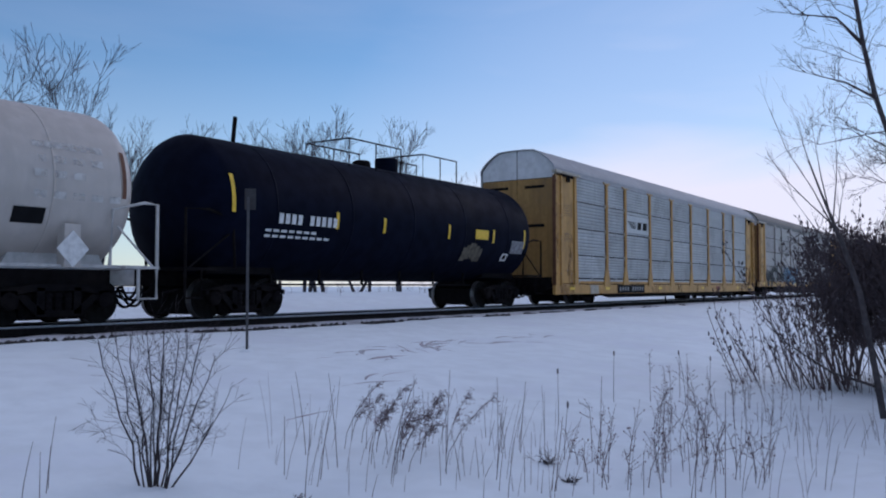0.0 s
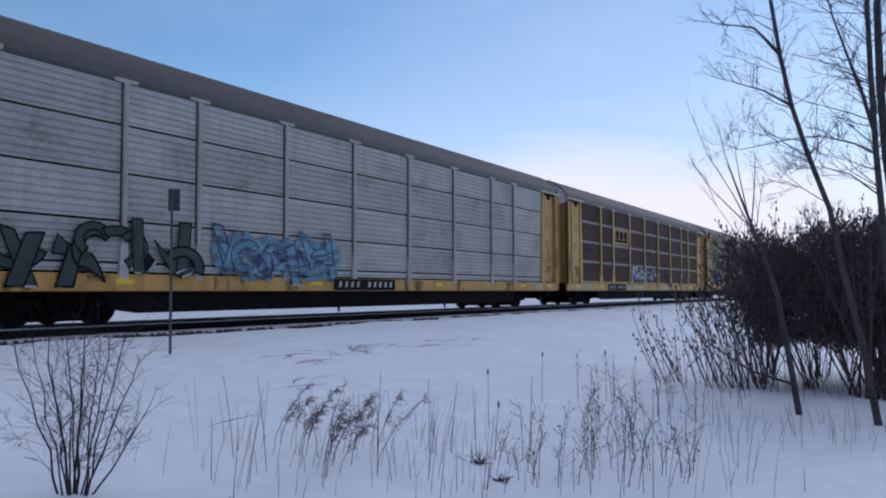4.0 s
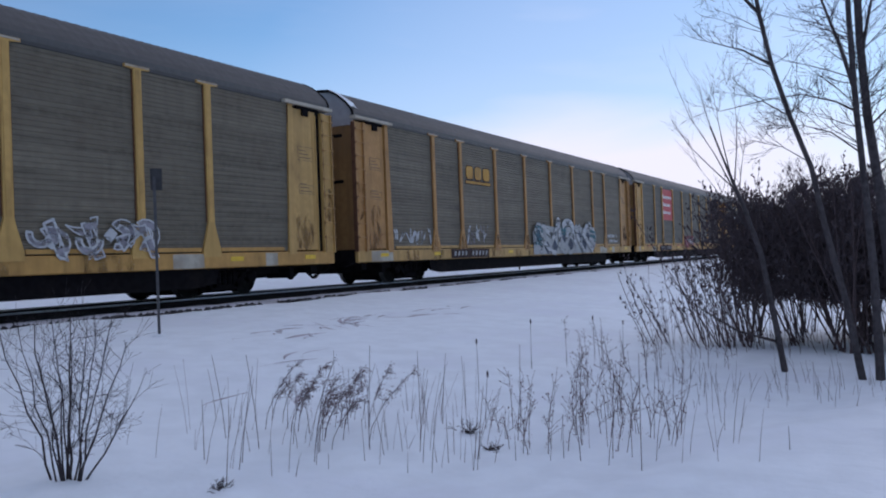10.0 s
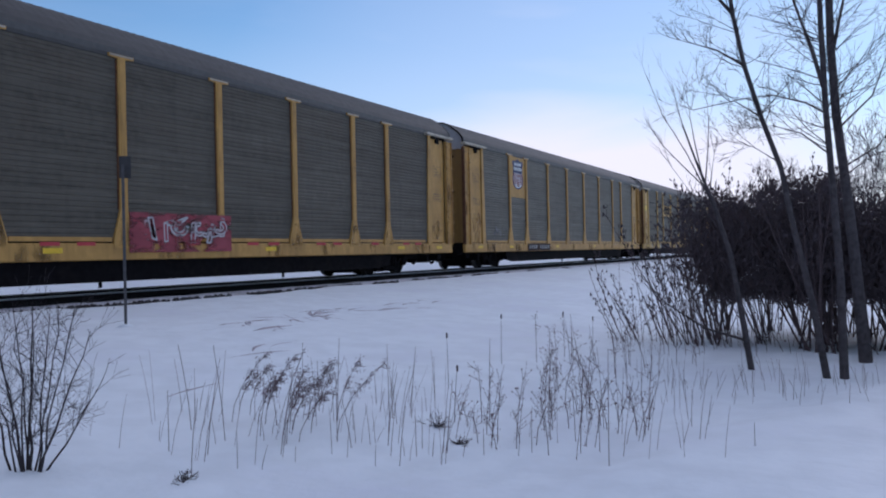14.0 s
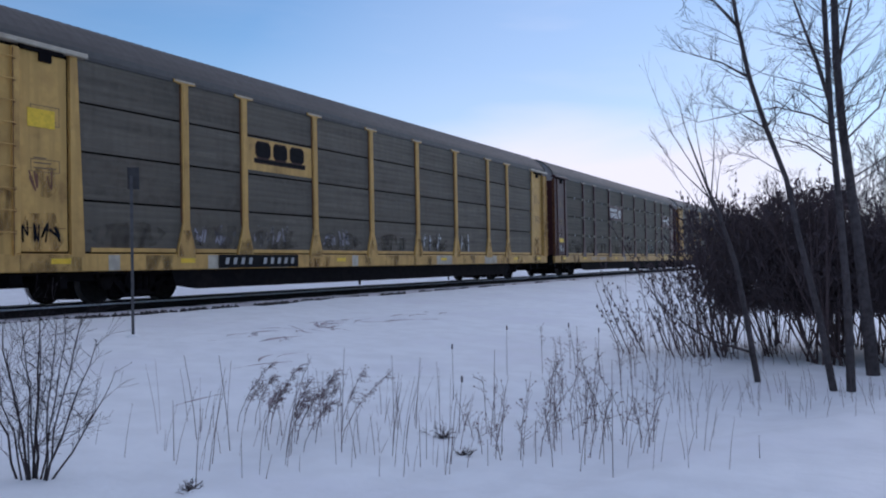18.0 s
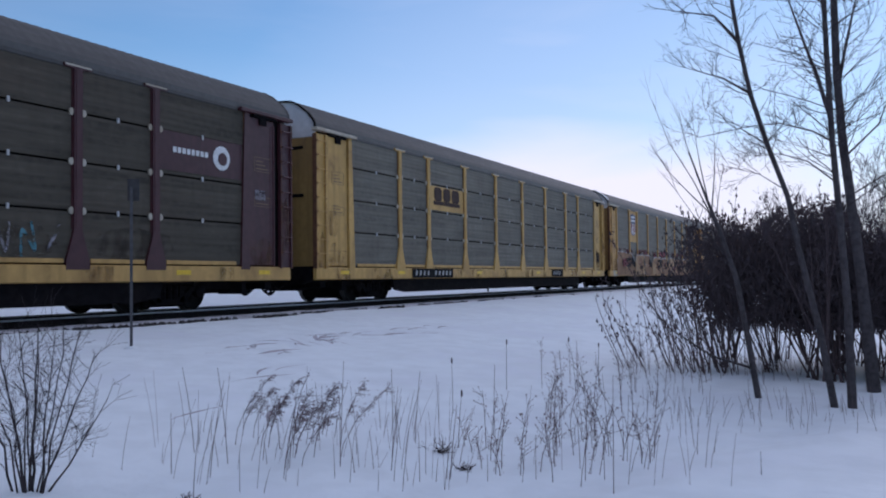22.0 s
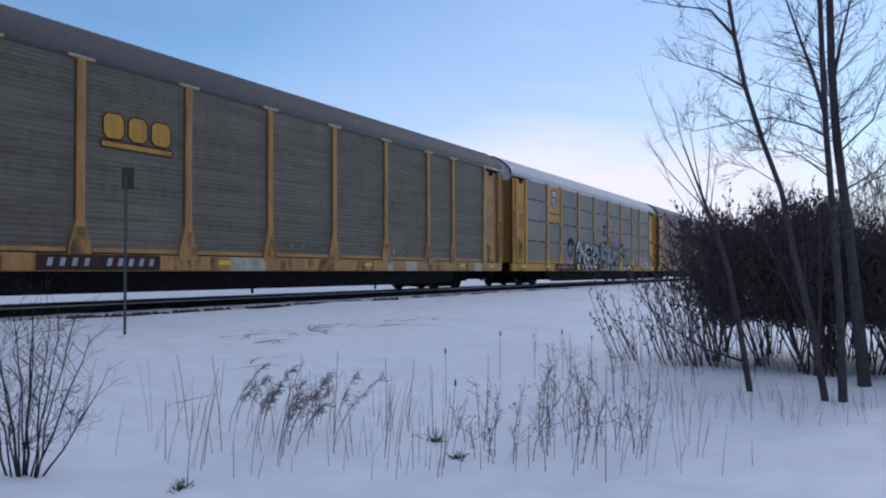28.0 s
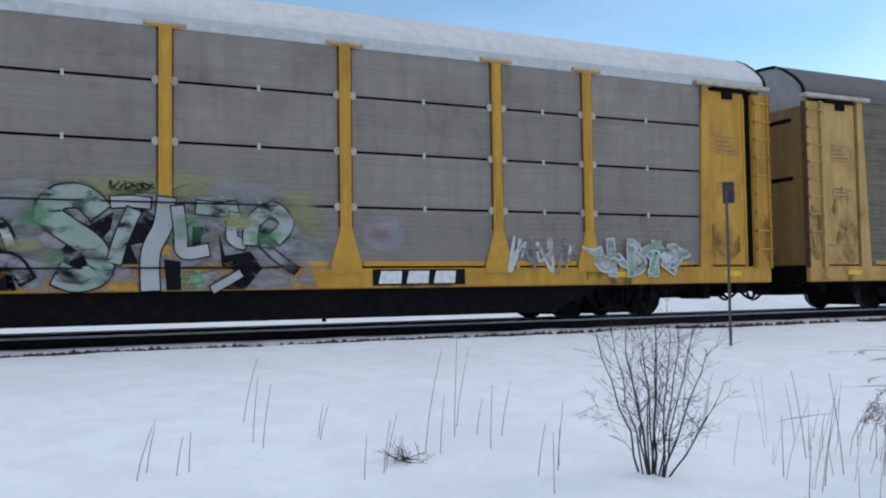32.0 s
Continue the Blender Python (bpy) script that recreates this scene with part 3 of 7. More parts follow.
def running_gear(car, half, truck_x):
    sets = []
    for x in (-truck_x, truck_x):
        tr = part("truck", TRUCK, None, car, "black cast-steel two-axle truck", at=(x, 0, 0))
        for dx in (-0.89, 0.89):
            w = part("wheelset", WHEELSET, None, tr, "steel wheelset with worn bright treads", at=(dx, 0, WHEEL_R))
            sets.append(w)
    for s in (-1, 1):
        c = part("coupler", COUPLER, None, car, at=(s * half, 0, 0))
        gear = [c] + [part(h.name.split(".")[0], h, None, car, at=(s * half, 0, 0)) for h in HOSES]
        if s > 0:
            for g in gear:
                g.rotation_euler = (0, 0, math.pi)
    return sets


# ---- auto carriers ----
BAYS = [2.78, 1.93, 2.84, 2.84, 2.84, 2.84, 2.84, 1.93, 2.78]
END_W = 1.75
ROWS = [(1.01, 2.00), (2.00, 2.92), (2.92, 3.85), (3.85, 4.69)]
Z_SILL, Z_DECK, Z_EAVE = 0.655, 1.01, 4.75
XS = [-CAR_HALF + END_W]
for bay in BAYS:
    XS.append(XS[-1] + bay)


def panel_mesh(width, height, ribs, depth, mat, wavy=False):
    """A steel sheet with horizontal ribs; its outer crests lie at y = 0."""
    m = Mesh()
    prof = [(0.006, 0.0), (0.006, 0.02)]
    p = (height - 0.06) / ribs
    if wavy:
        depth = 0.0045
        prof += [(depth * (0.5 - 0.5 * math.cos(2 * math.pi * u / 8)) ** 1.6, 0.03 + p * u / 8) for u in range(1, 8 * ribs)]
    for k in range(0 if wavy else ribs):
        z = 0.03 + k * p
        prof += [(depth, z + 0.10 * p), (depth, z + 0.22 * p), (0.0, z + 0.36 * p), (0.0, z + 0.94 * p)]
    prof += [(0.006, height - 0.02), (0.006, height)]
    i = len(m.v)
    for x in (0.0, width):
        m.v += [(x, y, z) for y, z in prof]
    k = len(prof)
    for j in range(k - 1):
        m.f.append((i + j, i + k + j, i + k + j + 1, i + j + 1))
        m.m.append(0)
    m.box(0, width, depth + 0.004, depth + 0.03, 0, height)
    me = m.data("side_panel", mat)
    if wavy:
        for f in me.polygons:
            f.use_smooth = abs(f.normal.x) < 0.5
    return me


ROOF_PROFILE = [(-1.50, 4.75), (-1.50, 4.87), (-1.45, 4.98), (-1.28, 5.17), (-0.98, 5.40), (-0.72, 5.535), (-0.35, 5.565), (0.35, 5.565), (0.72, 5.535), (0.98, 5.40), (1.28, 5.17), (1.45, 4.98), (1.50, 4.87), (1.50, 4.75)]


def roof_mesh(mat, edge):
    """A shallow arched roof with cross ribs, open below."""
    m = Mesh()
    n = 118
    step = 2 * CAR_HALF / n
    k = len(ROOF_PROFILE)
    for i in range(n):
        x = -CAR_HALF + i * step
        for dx, out in ((0.0, 0.0), (0.5 * step, 0.0), (0.6 * step, 0.005), (0.9 * step, 0.005)):
            for y, z in ROOF_PROFILE:
                s = 1 + out / 1.6 if z > 4.91 else 1
                m.v.append((x + dx, y * (1 + (s - 1) * 0.3), 4.75 + (z - 4.75) * (1 + (s - 1) * 2.0)))
    r = len(m.v) // k
    for i in range(r - 1):
        for j in range(k - 1):
            m.f.append((i * k + j, i * k + j + 1, (i + 1) * k + j + 1, (i + 1) * k + j))
            m.m.append(1 if j in (0, k - 2) else 0)
    return m.data("roof", [mat, edge])


def post_meshes(mats, width=0.19, flare=0.17, lugs=False):
    """An upright with a T-shaped cap and a foot that widens over the sill; then its rib, rusty edges, cap strip and lugs."""
    w = width / 2
    half = [(w + 0.22, 4.74), (w + 0.22, 4.68), (w, 4.66), (w, 1.64), (w + 0.03, 1.52), (w + flare, 1.06), (w + flare, 0.90)]
    m = Mesh()
    m.prism(half + [(-a, b) for a, b in half[::-1]], 1, -0.048, 0.02)
    out = [("side_post", m.data("side_post", mats[0]))]

    def piece_of(name, mat, *box):
        q = Mesh()
        q.box(*box)
        out.append((name, q.data(name, mat)))
    piece_of("post_rib", mats[0], -w * 0.55, w * 0.55, -0.055, -0.047, 1.66, 4.65)
    for s in (-1, 1):
        piece_of("rust_edge", mats[1], s * (w + 0.016) - 0.014, s * (w + 0.016) + 0.014, -0.014, 0.012, 1.66, 4.66)
    piece_of("cap_strip", mats[2], -w - 0.20, w + 0.20, -0.054, -0.047, 4.70, 4.735)
    if lugs:
        for z in (2.00, 2.92, 3.85):
            for s in (-1, 1):
                q = Mesh()
                q.prism(disc(s * (w + 0.045), z, 0.055, 8, 1.3), 1, -0.03, 0.0)
                out.append(("lug", q.data("lug", mats[2])))
    return out


def flat_piece(outline, y, mat, name, depth=0.006):
    m = Mesh()
    m.prism(outline, 1, y - depth, y)
    return m.data(name, mat)


def rect(x0, x1, z0, z1):
    return [(x0, z0), (x1, z0), (x1, z1), (x0, z1)]


def disc(cx, cz, r, n=14, squash=1.0):
    return [(cx + r * math.cos(2 * math.pi * k / n), cz + r * squash * math.sin(2 * math.pi * k / n)) for k in range(n)]


def bars_of_writing(car, x0, x1, z0, z1, mat, n, y=-1.512, name="marking"):
    """Plain bars in place of small lettering, one object."""
    m = Mesh()
    w = (x1 - x0) / n
    for k in range(n):
        m.prism(rect(x0 + k * w, x0 + (k + 0.72) * w, z0, z1), 1, y - 0.004, y)
    return part(name, m, mat, car, stuff=True)


def stroke(m, pts, w, y, mat):
    """A flat brush stroke: rectangles with round joints, each a hair above the last."""
    j = 0
    for a, b in zip(pts, pts[1:]):
        d = (Vector(b) - Vector(a))
        if d.length < 1e-4:
            continue
        nrm = Vector((-d.y, d.x)).normalized() * w
        m.face([(q.x, y - 0.00002 * j, q.y) for q in (Vector(a) + nrm, Vector(b) + nrm, Vector(b) - nrm, Vector(a) - nrm)], mat)
        j += 1
    for p in pts:
        m.face([(u, y - 0.00002 * j, v) for u, v in disc(p[0], p[1], w, 7)], mat)
        j += 1


def smooth_line(pts, n=4):
    """A curve through the points."""
    out = []
    q = [pts[0]] + list(pts) + [pts[-1]]
    for k in range(1, len(q) - 2):
        p0, p1, p2, p3 = (Vector(q[k + j]) for j in (-1, 0, 1, 2))
        for j in range(n):
            u = j / n
            out.append(tuple(0.5 * ((2 * p1) + (p2 - p0) * u + (2 * p0 - 5 * p1 + 4 * p2 - p3) * u * u + (3 * p1 - p0 - 3 * p2 + p3) * u ** 3)))
    out.append(tuple(pts[-1]))
    return out


def scribble(car, x0, x1, z0, z1, n, mats, seed, r=0.022, y=-1.5145, label="thin spray-painted scribble"):
    """Quick loops of a spray can, no letters."""
    rng = random.Random(seed)
    m = Mesh()
    w, h = (x1 - x0) / n, z1 - z0
    for k in range(n):
        cx = x0 + w * (k + 0.5)
        pts = [(cx + w * rng.uniform(-0.62, 0.62), z0 + h * (rng.uniform(0.0, 0.35) if j % 2 else rng.uniform(0.6, 1.0))) for j in range(rng.choice((3, 4, 5)))]
        stroke(m, smooth_line(pts, 4), r * rng.uniform(0.7, 1.2), y - 0.0006 * k, k % len(mats))
    return part("graffiti", m, list(mats), car, label, stuff=True)


def graffiti(car, x0, x1, z0, z1, letters, fill, line, seed, cloud=None, label="spray-painted graffiti on the lower panels", fat=0.12, ground=None, edge=0.020, slab=None, forms=4):
    """A tangle of overlapping bars, bows, points and diamonds with thin outlines over a sprayed ground."""
    if fat < 0.095:
        return scribble(car, x0, x1, z0, z1, letters + 2, [line, fill], seed, 0.016 + fat * 0.12)
    rng = random.Random(seed)
    m = Mesh()
    y = -1.556
    w, h = (x1 - x0) / letters, z1 - z0

    def clip(p):
        return (p[0], max(z0, min(z1 + 0.06, p[1])))
    if slab:
        tops = [(x0 + (x1 - x0) * (k + rng.uniform(-0.3, 0.3)) / (letters * 3), z1 - h * (rng.uniform(0.0, 0.12) if k % 3 else rng.uniform(0.12, 0.26))) for k in range(letters * 3 + 1)]
        m.prism([(x0 + 0.35, z0), (x1 - 0.25, z0)] + tops[::-1] + [(x0 - 0.35, z0 + h * 0.45)], 1, y - 0.0015, y, 5)
        stroke(m, [(x0 - 0.35, z0 + h * 0.45)] + tops + [(x1 - 0.25, z0)], edge, y - 0.003, 1)
        y -= 0.004
    for mat_i, use in ((3, cloud), (4, ground)):
        if use and not slab:
            n = letters * 3
            for k in range(n):
                cx = x0 + (x1 - x0) * (k + 0.5) / n
                q = rough_blob(cx, z0 + h * rng.uniform(0.40, 0.56), w * rng.uniform(0.30, 0.50), h * rng.uniform(0.34, 0.50), seed * 50 + k, 14)
                m.prism([clip(p) for p in q], 1, y - 0.0005 - 0.00005 * k, y, mat_i)
                y -= 0.0002
    d = 0.002
    for k in range(letters):
        cx = x0 + w * (k + 0.5)
        for j in range(forms):
            form = (0, 1, 2, 1, 4, 1, 3, 2)[(k * 3 + j + seed) % 8]
            px, pz = cx + w * rng.uniform(-0.42, 0.42), z0 + h * rng.uniform(0.30, 0.70)
            if form in (0, 3):          # slanted bar with cut ends
                t, ln, sl = h * rng.uniform(0.09, 0.15), h * rng.uniform(0.36, 0.52), rng.uniform(-0.45, 0.45)
                q = [(px - t - sl * ln, pz - ln), (px + t - sl * ln, pz - ln + t * rng.uniform(-1, 1)), (px + t + sl * ln, pz + ln), (px - t + sl * ln, pz + ln - t * rng.uniform(-1, 1))]
            elif form == 1:             # bow
                r1, a0, span_a = h * rng.uniform(0.26, 0.40), rng.uniform(0, 6.28), rng.uniform(2.6, 4.4)
                r0 = r1 * rng.uniform(0.45, 0.62)
                sx = rng.uniform(1.0, 1.5)
                q = [(px + sx * r1 * math.cos(a0 + span_a * u / 9), pz + r1 * math.sin(a0 + span_a * u / 9)) for u in range(10)]
                q += [(px + sx * r0 * math.cos(a0 + span_a * u / 9), pz + r0 * math.sin(a0 + span_a * u / 9)) for u in range(9, -1, -1)]
            elif form == 2:             # long point
                a, ln = rng.choice((0.3, 2.8, 3.5, 5.9)) + rng.uniform(-0.3, 0.3), w * rng.uniform(0.5, 0.9)
                t, bend = h * rng.uniform(0.08, 0.14), h * rng.uniform(-0.4, 0.4)
                ux, uz = math.cos(a), math.sin(a)
                side = [(px + ux * ln * u - uz * t * (1 - u) ** 0.8 * 1.4 - uz * bend * u * u, pz + uz * ln * u + ux * t * (1 - u) ** 0.8 * 1.4 + ux * bend * u * u) for u in (0, 0.25, 0.5, 0.75, 1.0)]
                q = side + [(px + ux * ln * u + uz * t * (1 - u) ** 0.8 * 1.4 - uz * bend * u * u, pz + uz * ln * u - ux * t * (1 - u) ** 0.8 * 1.4 + ux * bend * u * u) for u in (0.75, 0.5, 0.25, 0)]
            else:                       # diamond
                t = h * rng.uniform(0.12, 0.2)
                q = [(px, pz - t), (px + t * 1.1, pz + t * 0.2), (px + t * 0.1, pz + t), (px - t, pz - t * 0.1)]
            q = [clip(p) for p in q]
            inner = {4: 4 if ground else 1}.get(form, 3 if cloud and (k + j) % 4 == 0 else 0)
            m.face([(u, y - d, v) for u, v in q], inner)
            d += 0.0006
            if form in (0, 3) and ground:
                zs = [(a[0] + (b[0] - a[0]) * 0.38, a[1] + (b[1] - a[1]) * 0.38) for a, b in ((q[0], q[3]), (q[1], q[2]))]
                m.face([(u, y - d, v) for u, v in (q[0], q[1], zs[1], zs[0])], 4)
                d += 0.0006
            stroke(m, q + [q[0]], edge * rng.uniform(0.7, 1.3), y - d, 1)
            d += 0.0012
            if rng.random() < 0.3:
                stroke(m, q[:2], edge * 0.8, y - d, 2)
                d += 0.0006
    return part("graffiti", m, [fill, line, CHALK, cloud or fill, ground or line, slab or fill], car, label, stuff=True)


def ribbon(m, pts, w, y, mat):
    """A band of even width along a curve."""
    line = [Vector(p) for p in smooth_line(pts, 5)]
    sides = []
    for k, p in enumerate(line):
        d = (line[min(k + 1, len(line) - 1)] - line[max(k - 1, 0)]).normalized()
        sides.append((p + Vector((-d.y, d.x)) * w, p - Vector((-d.y, d.x)) * w))
    for (a, b), (c, e) in zip(sides, sides[1:]):
        m.face([(q.x, y, q.y) for q in (a, b, e, c)], mat)


def spray_piece(car, x, grounds, bands, mats, label, edge=0.035, y=-1.557):
    """Fat sprayed bands with dark outlines over patches of colour. grounds: (outline, paint); bands: (curve, half width, paint);
    paints are places in mats, whose first is the outline."""
    m = Mesh()
    for outline, mat in grounds:
        m.face([(x + a, y, b) for a, b in outline], mat)
        y -= 0.0012
    for pts, w, mat in bands:
        pts = [(x + a, b) for a, b in pts]
        d0, d1 = (Vector(pts[0]) - Vector(pts[1])).normalized() * edge, (Vector(pts[-1]) - Vector(pts[-2])).normalized() * edge
        ribbon(m, [tuple(Vector(pts[0]) + d0)] + pts[1:-1] + [tuple(Vector(pts[-1]) + d1)], w + edge, y, 0)
        ribbon(m, pts, w, y - 0.0010, mat)
        y -= 0.0022
    return part("graffiti", m, list(mats), car, label, stuff=True)


def blob_paint(car, outline, mat, label, y=-1.556):
    m = Mesh()
    m.prism(outline, 1, y - 0.004, y)
    return part("graffiti", m, mat, car, label)


def halo(car, x, puffs, y=-1.5125):
    """Soft puffs of overspray, each in three coats that shrink. puffs: (x, z, half width, half height, paint)."""
    for k, (a, z, rx, rz, mat) in enumerate(puffs):
        m = Mesh()
        for coat, s in enumerate((1.0, 0.82, 0.64, 0.46)):
            m.face([(p, y - 0.0006 * coat - 0.0001 * k, max(q, Z_SILL + 0.02)) for p, q in rough_blob(x + a, z, rx * s, rz * s, 150 + k)], 0)
        part("graffiti", m, mat, car, "soft overspray round the graffiti", stuff=True)


def rough_blob(cx, cz, rx, rz, seed, n=22):
    rng = random.Random(seed)
    return [(cx + rx * rng.uniform(0.8, 1.08) * math.cos(2 * math.pi * k / n), cz + rz * rng.uniform(0.8, 1.08) * math.sin(2 * math.pi * k / n)) for k in range(n)]


def block_logo(car, x, z, w, h, mat, under, y):
    """A plain emblem: three clipped blocks with dark edges and a long bar below them."""
    def block(x0, x1, z0, z1, c, g):
        return [(x0 + c - g * 0.4, z0 - g), (x1 - c + g * 0.4, z0 - g), (x1 + g, z0 + c - g * 0.4), (x1 + g, z1 - c + g * 0.4), (x1 - c + g * 0.4, z1 + g), (x0 + c - g * 0.4, z1 + g), (x0 - g, z1 - c + g * 0.4), (x0 - g, z0 + c - g * 0.4)]
    spans = [(x + w * a, x + w * b, z, z + h, h * 0.20) for a, b in ((0.0, 0.28), (0.36, 0.63), (0.71, 1.0))]
    if under:
        spans.append((x - 0.05, x + w + 0.05, z - h * 0.36, z - h * 0.16, 0.01))
    e = None
    for x0, x1, z0, z1, c in spans:
        edge = flat_piece(block(x0, x1, z0, z1, c, 0.03), y, SEPIA, "emblem_edge", 0.003)
        e = e or part("emblem", flat_piece(rect(x + w * 0.28, x + w * 0.29, z, z + 0.02), y, SEPIA, "emblem", 0.002), None, car, "plain block emblem with a bar below it")
        part("emblem_edge", edge, None, e)
        part("emblem_block", flat_piece(block(x0, x1, z0, z1, c, 0.0), y - 0.004, mat, "emblem_block", 0.004), None, e)


def shield_logo(car, cx, cz, w, h, y):
    """A shield with a dark blue head and red and white stripes."""
    def outline(s):
        a, b = w / 2 * s, h / 2 * s
        return [(cx + px * a, cz + pz * b) for px, pz in ((0, -1.0), (0.45, -0.92), (0.86, -0.72), (0.98, -0.42), (0.86, 0.1), (0.84, 0.45), (1.0, 0.72), (0.82, 0.90), (0.5, 0.84), (0.25, 0.92), (0, 1.0),
                                                          (-0.25, 0.92), (-0.5, 0.84), (-0.82, 0.90), (-1.0, 0.72), (-0.84, 0.45), (-0.86, 0.1), (-0.98, -0.42), (-0.86, -0.72), (-0.45, -0.92))]
    s = part("shield_emblem", flat_piece(outline(1.0), y, NAVY, "shield_emblem"), None, car, "shield emblem in blue, red and white")
    m = Mesh()
    m.prism([(cx + px * w * 0.42, cz + pz * h * 0.46) for px, pz in ((0, -1.0), (0.5, -0.9), (0.9, -0.68), (1.0, -0.4), (0.92, 0.06), (-0.92, 0.06), (-1.0, -0.4), (-0.9, -0.68), (-0.5, -0.9))], 1, y - 0.010, y - 0.006)
    part("shield_field", m, WHITE_PAINT, s)
    for k in range(6):
        x = cx + w * 0.42 * (-0.86 + k * 0.344)
        m = Mesh()
        m.prism(rect(x - w * 0.040, x + w * 0.040, cz - h * (0.40 if k in (2, 3) else 0.34), cz + h * 0.02), 1, y - 0.014, y - 0.010)
        part("shield_stripe", m, DARK_RED, s)
    for z, wd in ((0.27, 0.62), (0.12, 0.72)):
        for k in range(6):
            x = cx + w * wd * (-0.5 + k / 6)
            part("shield_bar", flat_piece(rect(x, x + w * wd * 0.12, cz + h * z, cz + h * (z + 0.10)), y - 0.006, WHITE_PAINT, "shield_bar"), None, s)


def tone(base, f):
    return tuple(min(1.0, c * f) for c in base)


YELLOWS = {"gold": (0.53, 0.295, 0.085), "lemon": (0.56, 0.340, 0.105), "orange": (0.46, 0.24, 0.08), "dull": (0.52, 0.315, 0.105), "bright": (0.56, 0.29, 0.04)}
PAINT_CACHE = {}


def paint(kind, key, *args, **kw):
    if (kind, key) not in PAINT_CACHE:
        PAINT_CACHE[kind, key] = material(kind + "_" + key, *args, **kw)
    return PAINT_CACHE[kind, key]


def yellow(key):
    return paint("weathered_yellow", key, YELLOWS[key], 0.55, streaks=0.6, stain=((0.17, 0.085, 0.035), 1.3, 0.6), grain=(7.0, 0.18), shift=True, spec=0.22)


DARK_RED = material("dark_red_paint", (0.20, 0.025, 0.035), 0.6, grain=(6.0, 0.2))
MAROON = material("weathered_maroon", (0.060, 0.015, 0.020), 0.5, streaks=0.5, grain=(6.0, 0.3))
PANELS = {"silver": (0.47, 0.48, 0.48), "warm": (0.43, 0.41, 0.39), "smooth": (0.262, 0.230, 0.204), "brown": (0.060, 0.037, 0.030), "grey": (0.180, 0.154, 0.116), "slate": (0.128, 0.112, 0.091), "green": (0.084, 0.072, 0.056), "mid": (0.165, 0.152, 0.126)}
ROOFS = {"white": (0.58, 0.59, 0.61), "grey": (0.104, 0.099, 0.096), "light": (0.38, 0.38, 0.40), "dark": (0.10, 0.10, 0.11)}
MESHES = {}


def cached(key, build):
    if key not in MESHES:
        MESHES[key] = build()
    return MESHES[key]


